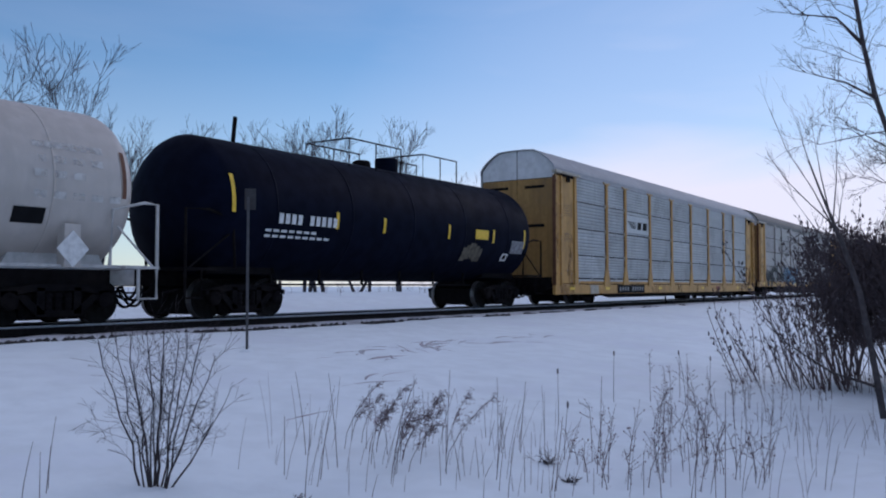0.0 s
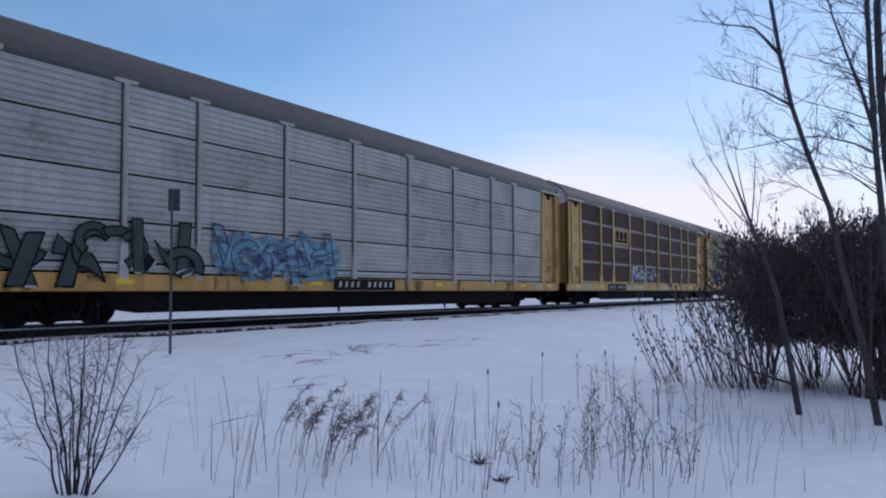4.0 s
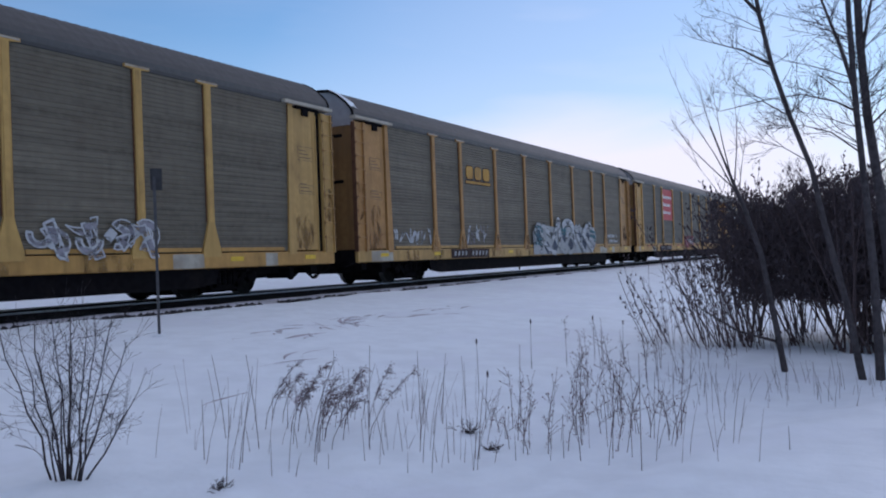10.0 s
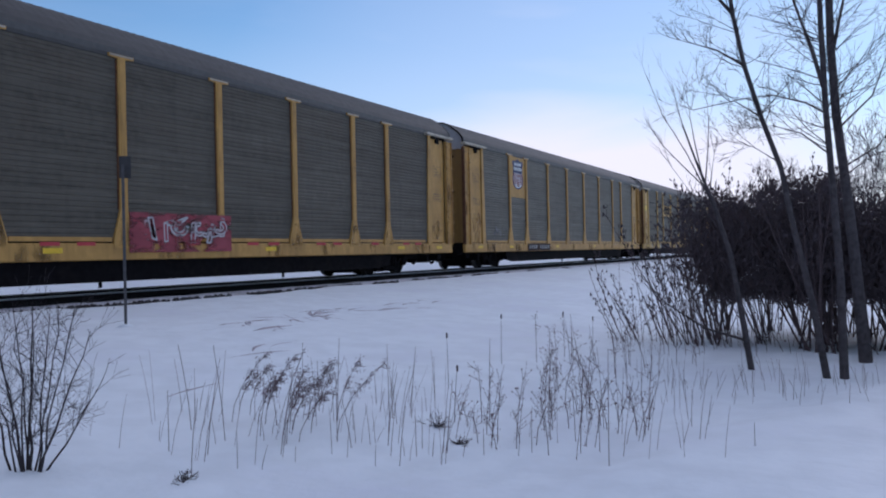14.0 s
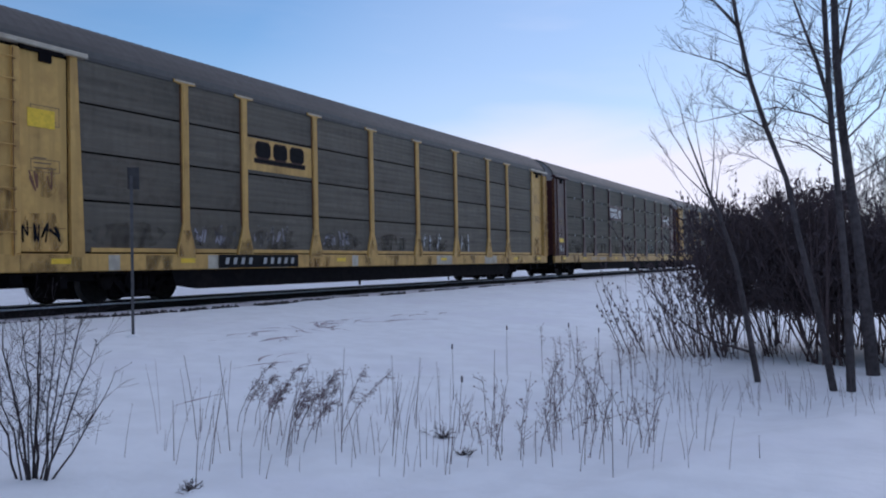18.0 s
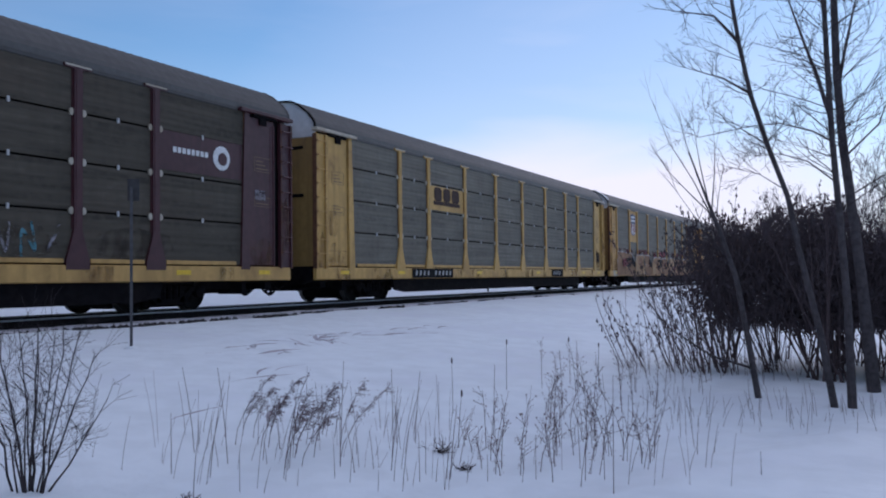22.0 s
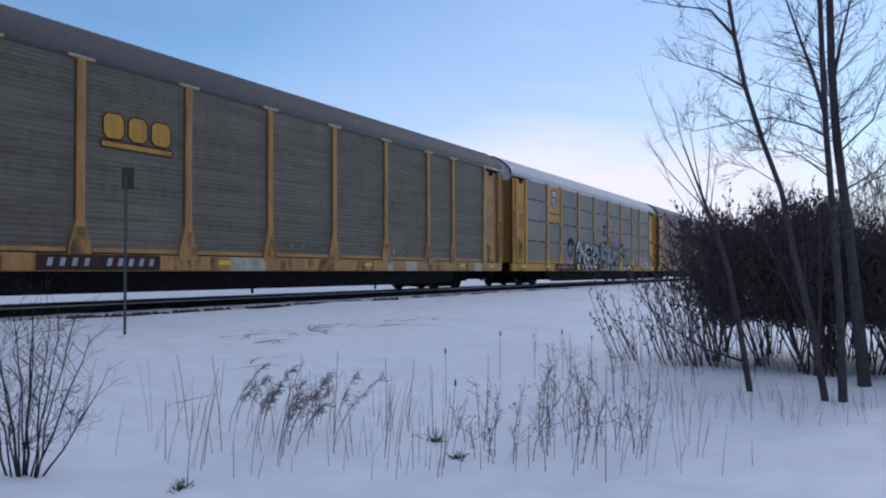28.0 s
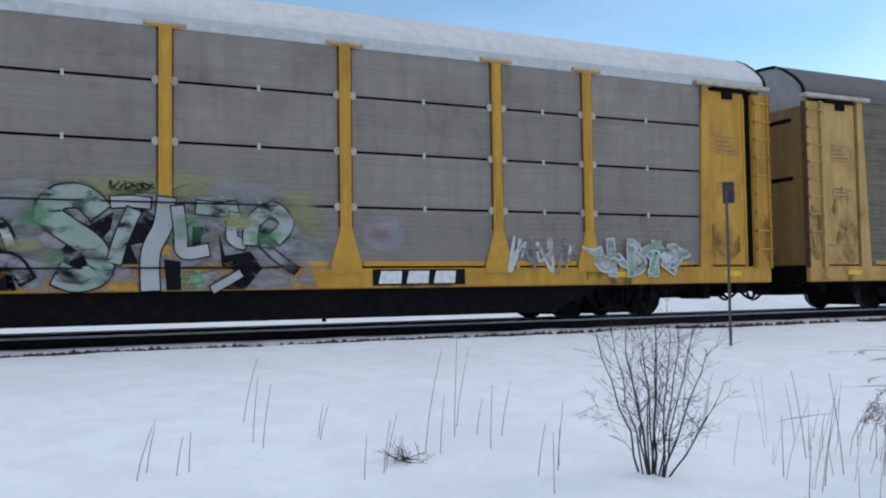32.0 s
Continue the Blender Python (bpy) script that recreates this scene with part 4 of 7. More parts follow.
def autorack(number, roof="grey", panels="grey", posts="gold", ends="gold", sill="gold", ribs=7, seam="dark", end_top="light", label=""):
    """A closed auto carrier: number 1 follows the tank cars."""
    car = thing("autorack_railcar", label, "railcar", "auto carriers of the train", at=(0, TRACK_Y, RAIL_Z))
    rng = random.Random(number)
    pm = paint("side_sheet", panels, PANELS[panels], 0.62 if panels != "brown" else 0.75, 0.25 if panels in ("silver", "warm") else 0.08, streaks=0.35, stain=((0.085, 0.060, 0.045), 0.8, 0.45), grain=(6.0, 0.10), vary=0.15, spec=0.15, bands=0.25 if panels in ("silver", "warm", "smooth") else (0.85 if seam == "dark" else 0.65), shift=True)
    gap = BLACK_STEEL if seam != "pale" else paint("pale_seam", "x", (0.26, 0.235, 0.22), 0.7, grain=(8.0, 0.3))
    ym, em, sm = (MAROON if k == "maroon" else (pm if k == "sheet" else yellow(k)) for k in (posts, ends, sill))
    rm = paint("roof_sheet", roof, ROOFS[roof], 0.70, 0.0, streaks=0.3, stain=(tone(ROOFS[roof], 0.7), 0.5, 0.5), grain=(5.0, 0.12), spec=0.2)
    # the closed core behind the sheets and the far side; a black core puts shade into the open seams
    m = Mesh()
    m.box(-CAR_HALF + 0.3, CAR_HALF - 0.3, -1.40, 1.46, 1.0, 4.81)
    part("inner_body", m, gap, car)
    m = Mesh()
    m.box(-CAR_HALF, CAR_HALF, 1.465, 1.50, 0.75, 4.75)
    part("far_side", m, pm, car)
    part("roof", cached(("roof", roof), lambda: roof_mesh(rm, paint("eave", roof, tone(ROOFS[roof], 0.85), 0.6, grain=(6.0, 0.2)))), None, car, roof + " ribbed steel roof")
    # side sheets, row by row in each bay
    wavy = seam == "dark" and panels not in ("silver", "warm", "smooth")
    ribs = 6 if wavy else ribs
    for b, w in enumerate(BAYS):
        for z0, z1 in ([(1.01, 1.20), (1.20, 2.00)] + ROWS[1:] if panels in ("silver", "warm") else ROWS):
            if seam == "none":
                g = 0.0
            else:
                g = 0.042 if seam == "dark" else 0.07
            me = cached(("panel", panels, round(w, 2), z0, z1, ribs, g), lambda: panel_mesh(w, z1 - z0 - g, ribs if z1 - z0 > 0.5 else 1, {"silver": 0.024, "warm": 0.020, "smooth": 0.003}.get(panels, 0.004 if seam == "dark" else 0.010), pm, wavy))
            part("side_panel", me, None, car, at=(XS[b], -1.500, z0 + g / 2))
            if seam == "pale" and z0 > 1.1:
                part("seam_strip", cached(("strip", round(w, 2)), lambda: strip_mesh(w, gap)), None, car, at=(XS[b], -1.5, z0))
            if number in (1, 9, 10, 13) and z0 > 1.1:
                part("panel_clip", cached("clip", lambda: clip_mesh()), None, car, at=(XS[b] + w / 2, -1.5, z0))
    thin = posts == "sheet"
    lugs = number in (1, 9, 10, 13)
    slim = thin
    post_set = cached(("post", posts if not thin else panels, lugs), lambda: post_meshes([ym, RUST if posts != "maroon" else MAROON, CREAM], 0.11 if slim else 0.19, 0.05 if slim else 0.17, lugs))
    for x in XS[1:-1]:
        upright = part("side_post", post_set[0][1], None, car, at=(x, -1.50, 0))
        for piece_name, me in post_set[1:]:
            part(piece_name, me, None, upright)
        if number in (2, 3, 5, 6, 8, 12) and not slim:
            part("worn_patch", flat_piece([(x - 0.24, 0.93), (x + 0.24, 0.93), (x + 0.23, 1.08), (x + 0.11, 1.5), (x - 0.11, 1.5), (x - 0.23, 1.08)], -1.5535, rng.choice((RUST_PATCH, SOIL)), "worn_patch", 0.0015), None, car)
    # roof colour toned down for the line of shade under the eave
    m = Mesh()
    m.box(-CAR_HALF + END_W + 0.2, CAR_HALF - END_W - 0.2, -1.512, -1.42, 4.664, 4.752, bevel=0.012)
    part("eave_strip", m, paint("eave_strip", roof, tone(ROOFS[roof], 0.55 if roof == "grey" else 0.9), 0.6, grain=(6.0, 0.2), streaks=0.4), car)
    # side sill with a dark marking plate
    m = Mesh()
    m.box(-CAR_HALF, CAR_HALF, -1.535, -1.42, Z_SILL, Z_DECK - 0.02, bevel=0.02)
    part("side_sill", m, sm, car, "yellow side sill streaked with dirt")
    # ledge over the sill between the posts, and patches of worn paint on the sill
    if not thin:
        for b, w in enumerate(BAYS):
            part("sill_ledge", cached(("ledge", sill, round(w, 2)), lambda: ledge_mesh(w, sm)), None, car, at=(XS[b], -1.50, 1.02))
    x = -CAR_HALF + rng.uniform(0.2, 1.5)
    while x < CAR_HALF - 1.6:
        w = rng.uniform(0.25, 1.3)
        part("worn_patch", flat_piece(rect(x, x + w, Z_SILL + 0.01, Z_DECK - 0.04), -1.5355, rng.choice((RUST_PATCH, SOIL, SOIL, CREAM)), "worn_patch", 0.0015), None, car)
        x += w + rng.uniform(0.8, 3.2) * (0.35 if number in (3, 5, 8, 12) else 1.0)
    # end bays
    for s in (-1, 1):
        x0, x1 = (-CAR_HALF, -CAR_HALF + END_W) if s < 0 else (CAR_HALF - END_W, CAR_HALF)
        inner, outer = (x1, x0) if s < 0 else (x0, x1)

        def span(a, b):
            return (min(outer - s * a, outer - s * b), max(outer - s * a, outer - s * b))
        m = Mesh()
        a, b, dark = (0.46, END_W - 0.20, (END_W - 0.20, END_W - 0.16)) if s < 0 else (0.62, END_W - 0.15, (0.44, 0.62))
        m.box(*span(a, b), -1.505, -1.44, 1.02, 4.60, bevel=0.02)
        end = part("end_panel", m, em, car, "painted steel corner panel")
        for q, y0, z0, z1 in ([(span(0.42, 0.53), -1.575, 0.98, 4.60)] if s < 0 else [(span(0.62, 0.67), -1.53, 1.0, 4.50), (span(0.76, 0.79), -1.515, 1.45, 4.45)]):
            m = Mesh()
            m.box(*q, y0, -1.45, z0, z1, bevel=0.012)
            part("panel_bead", m, em, end)
        lo2, hi2 = span(END_W - 0.16, END_W)
        m = Mesh()
        m.prism([(lo2, 4.70), (hi2, 4.70), (hi2 + (0.0 if s > 0 else 0.14), 0.92), (lo2 - (0.14 if s > 0 else 0.0), 0.92)], 1, -1.545, -1.44)
        part("corner_post", m, em, car)
        # black strip that stands in for the shade in the slit
        m = Mesh()
        m.box(*span(*dark), -1.46, -1.40, 0.98, 4.66)
        part("door_track_gap", m, BLACK_STEEL, end)
        m = Mesh()
        m.box(*span(a + 0.12, b - 0.06), -1.507, -1.50, 1.44, 1.452)
        m.box(*span(END_W - 0.005, END_W + 0.02), -1.52, -1.50, 1.0, 4.66)
        part("rust_edge", m, RUST, end)
        for k in range(2):
            lo, hi = span(a + 0.1, b)
            px, pz = rng.uniform(lo + 0.2, hi - 0.2), (rng.uniform(1.1, 1.6), rng.uniform(1.2, 2.4), rng.uniform(3.4, 4.5))[k]
            q = [(max(lo, min(hi, u)), max(1.03, v)) for u, v in rough_blob(px, pz, rng.uniform(0.25, 0.5), rng.uniform(0.3, 0.6), number * 7 + k, 14)]
            part("worn_patch", flat_piece(q, -1.5055, RUST_PATCH, "worn_patch", 0.0015), None, end)
        m = Mesh()
        lo, hi = span(-0.02, 0.44)
        m.box(lo, hi, -1.53, -1.46, 0.95, 4.60, bevel=0.015)
        m.box(lo, lo + 0.05, -1.57, -1.52, 0.95, 4.60)
        m.box(hi - 0.05, hi, -1.57, -1.52, 0.95, 4.60)
        plate = part("ladder_plate", m, em, car)
        for k in range(9):
            mm = Mesh()
            z = 1.35 + 0.38 * k
            mm.tube([(lo + 0.03, -1.565, z), (lo + 0.03, -1.62, z), (hi - 0.03, -1.62, z), (hi - 0.03, -1.565, z)], 0.014, 5)
            for q in (lo + 0.025, hi - 0.025):
                mm.box(q - 0.03, q + 0.03, -1.58, -1.57, z - 0.03, z + 0.03, 1)
            part("rung", mm, [em, RUST], plate)
        m = Mesh()
        e = lo if s < 0 else hi
        m.box(e - 0.012, e + 0.012, -1.574, -1.45, 0.96, 4.58)
        m.box(*span(0.395, 0.41), -1.574, -1.565, 0.96, 4.58)
        part("rust_edge", m, RUST, plate)
        part("worn_patch", flat_piece([(max(lo + 0.05, min(hi - 0.05, u)), v) for u, v in rough_blob((lo + hi) / 2, rng.uniform(1.4, 2.6), 0.3, rng.uniform(0.3, 0.8), number * 5 + s, 14)], -1.5305, RUST_PATCH, "worn_patch", 0.0015), None, plate)
        m = Mesh()
        lo, hi = span(-0.03, END_W + 0.2)
        m.box(lo, hi, -1.62, -1.42, 4.67, 4.76, bevel=0.015)
        part("eave_rail", m, CREAM if ends != "maroon" else MAROON, car, "bleached eave rail over the end door")
        # long black bar stands for the shade under the rail; the bracket hangs below
        m = Mesh()
        lo, hi = span(0.55, 1.45)
        m.box(lo, hi, -1.56, -1.50, 4.60, 4.668)
        lo, hi = span(0.95, 1.20)
        m.box(lo, hi, -1.55, -1.50, 4.44, 4.61)
        part("lock_box", m, BLACK_STEEL, end)
        for z, hgt in ((3.30, 0.34), (2.45, 0.22)):
            lo, hi = span(0.78, 1.38)
            m = Mesh()
            for q in ((lo, hi, z, z + 0.012), (lo, hi, z + hgt, z + hgt + 0.012), (lo, lo + 0.012, z, z + hgt), (hi - 0.012, hi, z, z + hgt)):
                m.box(q[0], q[1], -1.509, -1.505, q[2], q[3])
            for r in range(3):
                m.box(lo + 0.06, hi - 0.08 - 0.1 * r, -1.509, -1.505, z + 0.06 + 0.09 * r, z + 0.085 + 0.09 * r)
            part("stencil_block", m, paint("stencil", "x", (0.17, 0.11, 0.06), 0.7), end, stuff=True)
        # the end doors, two leaves
        xe = outer - s * 0.10
        # yellow toned down for the shade between cars; the stains are dirt
        door_paint = MAROON if ends == "maroon" else paint("grimy_yellow", ends, tone(YELLOWS[ends], 0.62), 0.65, streaks=0.6, stain=((0.10, 0.06, 0.035), 0.7, 0.7), grain=(6.0, 0.25))
        for a, b in ((-1.44, -0.012), (0.012, 1.44)):
            m = Mesh()
            m.prism([(a, 1.02), (b, 1.02), (b, 4.51), (a, 4.51)], 0, xe - 0.04, xe + 0.04)
            doors = part("end_door", m, door_paint, car, "grimy painted end door, toned dark")
            for z in (4.2, 2.9):
                m = Mesh()
                m.box(xe + s * 0.04 - 0.02, xe + s * 0.04 + 0.02, a + 0.35, b - 0.3, z, z + 0.09, bevel=0.01)
                part("door_handle", m, BLACK_STEEL, doors)
        m = Mesh()
        inset = [(y * 0.975, z - 0.03) for y, z in ROOF_PROFILE]
        m.prism([(-1.44, 4.52)] + [p for p in inset if p[1] > 4.7] + [(1.44, 4.52)], 0, xe - 0.03, xe + 0.03)
        part("end_gable", m, paint("gable", end_top, {"light": (0.36, 0.35, 0.36), "white": (0.60, 0.60, 0.61)}[end_top], 0.6, grain=(5.0, 0.2), stain=((0.30, 0.29, 0.28), 1.0, 0.5)), car)
        m = Mesh()
        m.box(xe - 0.037, xe + 0.037, -0.012, 0.012, 4.53, 5.50)
        part("gable_seam", m, BLACK_STEEL, car)
        m = Mesh()
        m.box(*span(0.0, 2.2), -1.36, 1.4, 0.62, 1.0)
        m.box(*span(0.3, 2.0), -0.45, 0.45, 0.36, 0.62)
        m.box(*span(0.5, 0.75), -1.30, 1.30, 0.44, 0.62)
        m.box(*span(1.5, 1.65), -1.34, -0.6, 0.34, 0.62)
        part("end_platform", m, BLACK_STEEL, car)
        m = Mesh()
        for px, pz in ((0.05, 4.76),):
            out = [(y * 1.008, z + 0.012) for y, z in ROOF_PROFILE]
            inn = [(y * 0.985, z - 0.02) for y, z in ROOF_PROFILE]
            lo, hi = span(-0.015, 0.05)
            m.prism(out + inn[::-1], 0, lo, hi)
        part("roof_end_hoop", m, BLACK_STEEL if number % 3 and number > 1 else rm, car)
    # underframe
    m = Mesh()
    belly = [(-9.2, 0.56), (-8.2, 0.17), (8.2, 0.17), (9.2, 0.56)] if number in (13, 14) else [(-9.25, 0.32), (-8.6, 0.23), (8.6, 0.23), (9.25, 0.32)]
    deep = belly[1][1]
    m.prism([(-9.35, Z_SILL)] + belly + [(9.35, Z_SILL)], 1, -1.415, -1.36)
    under = part("underframe", m, BLACK_STEEL, car, "black fish-bellied side girder")
    m = Mesh()
    m.prism([(-CAR_HALF + 0.2, 0.92), (-CAR_HALF + 0.2, 0.66), (-8.3, 0.60), (-6.0, deep + 0.05), (6.0, deep + 0.05), (8.3, 0.60), (CAR_HALF - 0.2, 0.66), (CAR_HALF - 0.2, 0.92)], 1, -0.32, 0.32)
    part("centre_sill", m, BLACK_STEEL, under)
    m = Mesh()
    m.box(-CAR_HALF + 0.3, CAR_HALF - 0.3, -1.36, 1.36, 0.60, 0.95)
    part("floor_frame", m, BLACK_STEEL, under)
    # black blocks added so the shaded space over the trucks stays dark
    for x in (-12.3, 8.9):
        m = Mesh()
        m.box(x, x + 3.4, -1.0, 1.0, 0.46, 0.66)
        part("bolster", m, BLACK_STEEL, under)
    for k in range(9):
        x = -10.5 + k * 2.6
        m = Mesh()
        m.box(x - 0.05, x + 0.05, -1.4, 1.4, 0.55, 0.9)
        part("cross_bearer", m, BLACK_STEEL, under)
    m = Mesh()
    m.box(1.2, 2.0, -1.28, -0.7, 0.36, 0.62, bevel=0.05)
    part("brake_reservoir", m, BLACK_STEEL, car)
    for x in (-1.9, 3.9):
        m = Mesh()
        m.box(x, x + 0.06, -1.36, -1.32, 0.12, 0.6)
        part("door_step_hanger", m, BLACK_STEEL, car)
    for x in (-12.4, -9.2, -3.3, 3.0, 9.6, 12.3):
        m = Mesh()
        m.box(x, x + 0.42, -1.541, -1.535, 0.80, 0.90)
        part("reflector", m, BAR_YELLOW, car)
    sets = running_gear(car, CAR_HALF, 9.9)
    MOVING.append((car, PITCH * (number - 1) + MIDDLE, sets))
    return car


def ledge_mesh(w, mat):
    m = Mesh()
    m.box(0.30, w - 0.30, -0.028, 0.0, 0.0, 0.085, bevel=0.008)
    return m.data("sill_ledge", mat)


def strip_mesh(w, mat):
    m = Mesh()
    m.box(0.02, w - 0.02, -0.006, 0.02, -0.055, 0.055, bevel=0.004)
    return m.data("seam_strip", mat)


def clip_mesh():
    m = Mesh()
    m.box(-0.022, 0.022, -0.02, 0.01, -0.05, 0.05)
    return m.data("panel_clip", paint("clip_paint", "x", (0.45, 0.45, 0.45), 0.6))


def sill_marks(car, bay, mat=BLACK_PAINT, chars=10, shift=0.0):
    x = XS[bay] + shift
    plate = part("number_plate", flat_piece(rect(x - 0.95, x - 0.70 + 0.27 * chars, Z_SILL + 0.02, Z_DECK - 0.03), -1.554, mat, "number_plate"), None, car, "dark plate with pale bars of lettering")
    for k in range(chars):
        if k in (4,):
            continue
        a = x - 0.75 + k * 0.27
        m = Mesh()
        m.prism([(a, 0.76), (a + 0.11, 0.76), (a + 0.15, 0.91), (a + 0.04, 0.91)], 1, -1.566, -1.562)
        part("letter_bar", m, PALE, plate)


def name_plate(car, bay, z0, z1, mat, label):
    return part("sign_panel", flat_piece(rect(XS[bay] + 0.085, XS[bay + 1] - 0.085, z0, z1), -1.502, mat, "sign_panel"), None, car, label)


def snow_cap(car, length):
    """Old snow clinging to the front end of a roof."""
    m = Mesh()
    prof = [(y * 1.012, z + 0.035) for y, z in ROOF_PROFILE if z > 4.9 and y < 0.9]
    cols = []
    for j, (y, z) in enumerate(prof):
        ln = length * (0.55 + 0.45 * math.sin(1.3 * j + 0.6)) * (0.5 + 0.5 * j / len(prof))
        cols.append([(-CAR_HALF - 0.02, y, z), (-CAR_HALF + ln * 0.6, y, z + 0.01), (-CAR_HALF + ln, y, z - 0.03)])
    for j in range(len(cols) - 1):
        for k in range(2):
            m.face([cols[j][k], cols[j][k + 1], cols[j + 1][k + 1], cols[j + 1][k]])
    part("snow_patch", m, SNOW, car, "patch of old snow on the roof end")


def deepen_sides(car, k):
    """Draws the sides of a low-slung car down from the eave; roof, ends and running gear stay."""
    keep = {"roof", "roof_end_hoop", "end_gable", "truck", "coupler", "air_hose", "uncoupling_rod", "underframe", "inner_body", "far_side", "end_platform"}
    for ob in car.children:
        if ob.name.split(".")[0] not in keep:
            ob.location.z = 4.72 * (1 - k) + k * ob.location.z
            ob.scale.z = k


def build_autoracks():
    # 1: silver car
    c = autorack(1, "light", "silver", "gold", "gold", "gold", 7, "dark", "white", "yellow and silver auto carrier with dark seams and light roof")
    x = XS[2]
    p = name_plate(c, 2, 3.02, 3.70, paint("bare_sign_ground", "x", (0.50, 0.51, 0.51), 0.5, grain=(6.0, 0.15)), "white panel with black emblem bars")
    for k in range(4):
        part("emblem_bar", flat_piece([(x + 0.25 + 0.12 * k, 3.42 - 0.07 * k), (x + 1.15, 3.42 - 0.07 * k), (x + 1.2, 3.46 - 0.07 * k), (x + 0.3 + 0.12 * k, 3.46 - 0.07 * k)], -1.509, BLACK_PAINT, "emblem_bar"), None, p)
    for a, b in ((1.35, 1.85), (1.95, 2.5)):
        part("emblem_block", flat_piece([(x + a, 3.18), (x + b - 0.08, 3.18), (x + b, 3.48), (x + a + 0.08, 3.48)], -1.509, BLACK_PAINT, "emblem_block"), None, p)
    sill_marks(c, 2)
    bars_of_writing(c, XS[6] + 1.2, XS[6] + 2.0, 0.74, 0.92, DULL_RED, 3, -1.542)
    deepen_sides(c, 1.066)
    # 2
    c = autorack(2, "grey", "warm", "sheet", "gold", "gold", 6, "dark", "white", "weathered silver auto carrier with graffiti and yellow ends")
    graffiti(c, XS[0] + 0.3, XS[2] - 0.2, 0.74, 2.0, 4, SOOT, INK, 21, None)
    graffiti(c, XS[2] + 0.5, XS[3] + 1.9, 0.80, 2.05, 4, PALE_BLUE, NAVY, 22, PALE_BLUE)
    sill_marks(c, 4)
    # 3: brown car
    c = autorack(3, "grey", "brown", "lemon", "lemon", "lemon", 9, "pale", "white", "yellow auto carrier with rusty brown side panels and pale seams")
    p = name_plate(c, 2, 3.02, 3.80, yellow("gold"), "yellow panel with a dark block emblem")
    block_logo(p, XS[2] + 0.42, 3.30, 2.0, 0.40, BLACK_PAINT, True, -1.509)
    graffiti(c, XS[3] + 0.15, XS[4] + 0.1, 1.08, 2.0, 4, CHALK, TEAL, 31, None, ground=LILAC)
    blob_paint(c, rough_blob(XS[4] + 1.5, 1.55, 1.1, 0.36, 32), LILAC, "faded patch of grey spray paint", -1.514)
    sill_marks(c, 2)
    # 4
    c = autorack(4, "grey", "grey", "lemon", "dull", "gold", 9, "none", "light", "grey and yellow auto carrier with tagged lower panels")
    block_logo(c, XS[2] + 0.52, 3.15, 1.72, 0.55, yellow("bright"), True, -1.509)
    blob_paint(c, [(XS[0] + 0.12, 1.12), (XS[1] - 0.12, 1.12), (XS[1] - 0.16, 1.85), (XS[1] - 0.9, 1.98), (XS[0] + 0.7, 1.96), (XS[0] + 0.16, 1.8)], BLUE, "square of blue spray paint", -1.514)
    blob_paint(c, rough_blob(XS[0] + 1.6, 1.55, 1.0, 0.4, 44), BLUE, "second coat of blue spray paint", -1.517)
    blob_paint(c, rough_blob(XS[2] + 0.95, 1.52, 0.72, 0.44, 41), INK, "black painted-out patch", -1.514)
    blob_paint(c, rough_blob(XS[2] + 1.75, 1.48, 0.78, 0.44, 45), INK, "second black painted-out patch", -1.517)
    blob_paint(c, rough_blob(XS[2] + 1.35, 1.42, 0.42, 0.12, 47), NAVY, "dark blue smear on the painted-out patch", -1.522)
    scribble(c, XS[3] + 0.3, XS[3] + 1.6, 1.3, 1.9, 5, [LILAC], 46, 0.012, -1.5205)
    spray_piece(c, XS[4], [([(-0.15, 0.74), (3.9, 0.74), (3.6, 1.4), (2.9, 1.75), (1.6, 1.7), (0.4, 1.75)], 2)],
                [([(-0.10, 1.80), (0.55, 1.85), (1.05, 1.72)], 0.11, 1), ([(0.50, 1.75), (0.42, 1.30), (0.30, 0.80)], 0.11, 1), ([(0.95, 0.80), (1.15, 1.50), (1.45, 1.85), (1.70, 1.40), (1.72, 0.82)], 0.10, 1), ([(1.05, 1.15), (1.70, 1.18)], 0.06, 1),
                 ([(2.35, 1.72), (1.95, 1.60), (2.05, 1.30), (2.40, 1.12), (2.20, 0.82), (1.90, 0.84)], 0.10, 1), ([(2.70, 1.85), (2.68, 1.30), (2.62, 0.80)], 0.10, 1), ([(3.35, 1.78), (2.85, 1.32), (3.25, 1.02), (3.95, 0.90)], 0.10, 1), ([(-0.5, 1.05), (0.0, 1.12)], 0.05, 1)],
                [INK, CHALK, PALE], "white spray-painted piece with dark outlines over grey", 0.024)
    graffiti(c, XS[6] + 0.5, XS[7] + 0.2, 0.9, 1.7, 4, LILAC, CHALK, 43, None, fat=0.1)
    sill_marks(c, 2)
    # 5
    c = autorack(5, "grey", "grey", "orange", "orange", "dull", 9, "none", "light", "grey auto carrier with ochre posts and large pale graffiti")
    block_logo(c, XS[2] + 0.45, 3.45, 1.9, 0.45, yellow("bright"), True, -1.509)
    navy = [([(a - 0.30 * r, z), (a + 0.05 * r, z + 0.32 * r), (a + 0.42 * r, z + 0.02), (a + 0.12 * r, z - 0.34 * r)], 2) for a, z, r in ((0.15, 1.02, 1.0), (2.15, 1.10, 1.0), (4.1, 1.2, 1.1), (-0.75, 0.98, 0.9), (-1.75, 1.5, 1.1), (1.35, 1.42, 0.8), (3.4, 1.5, 0.8), (4.6, 1.45, 0.9))]
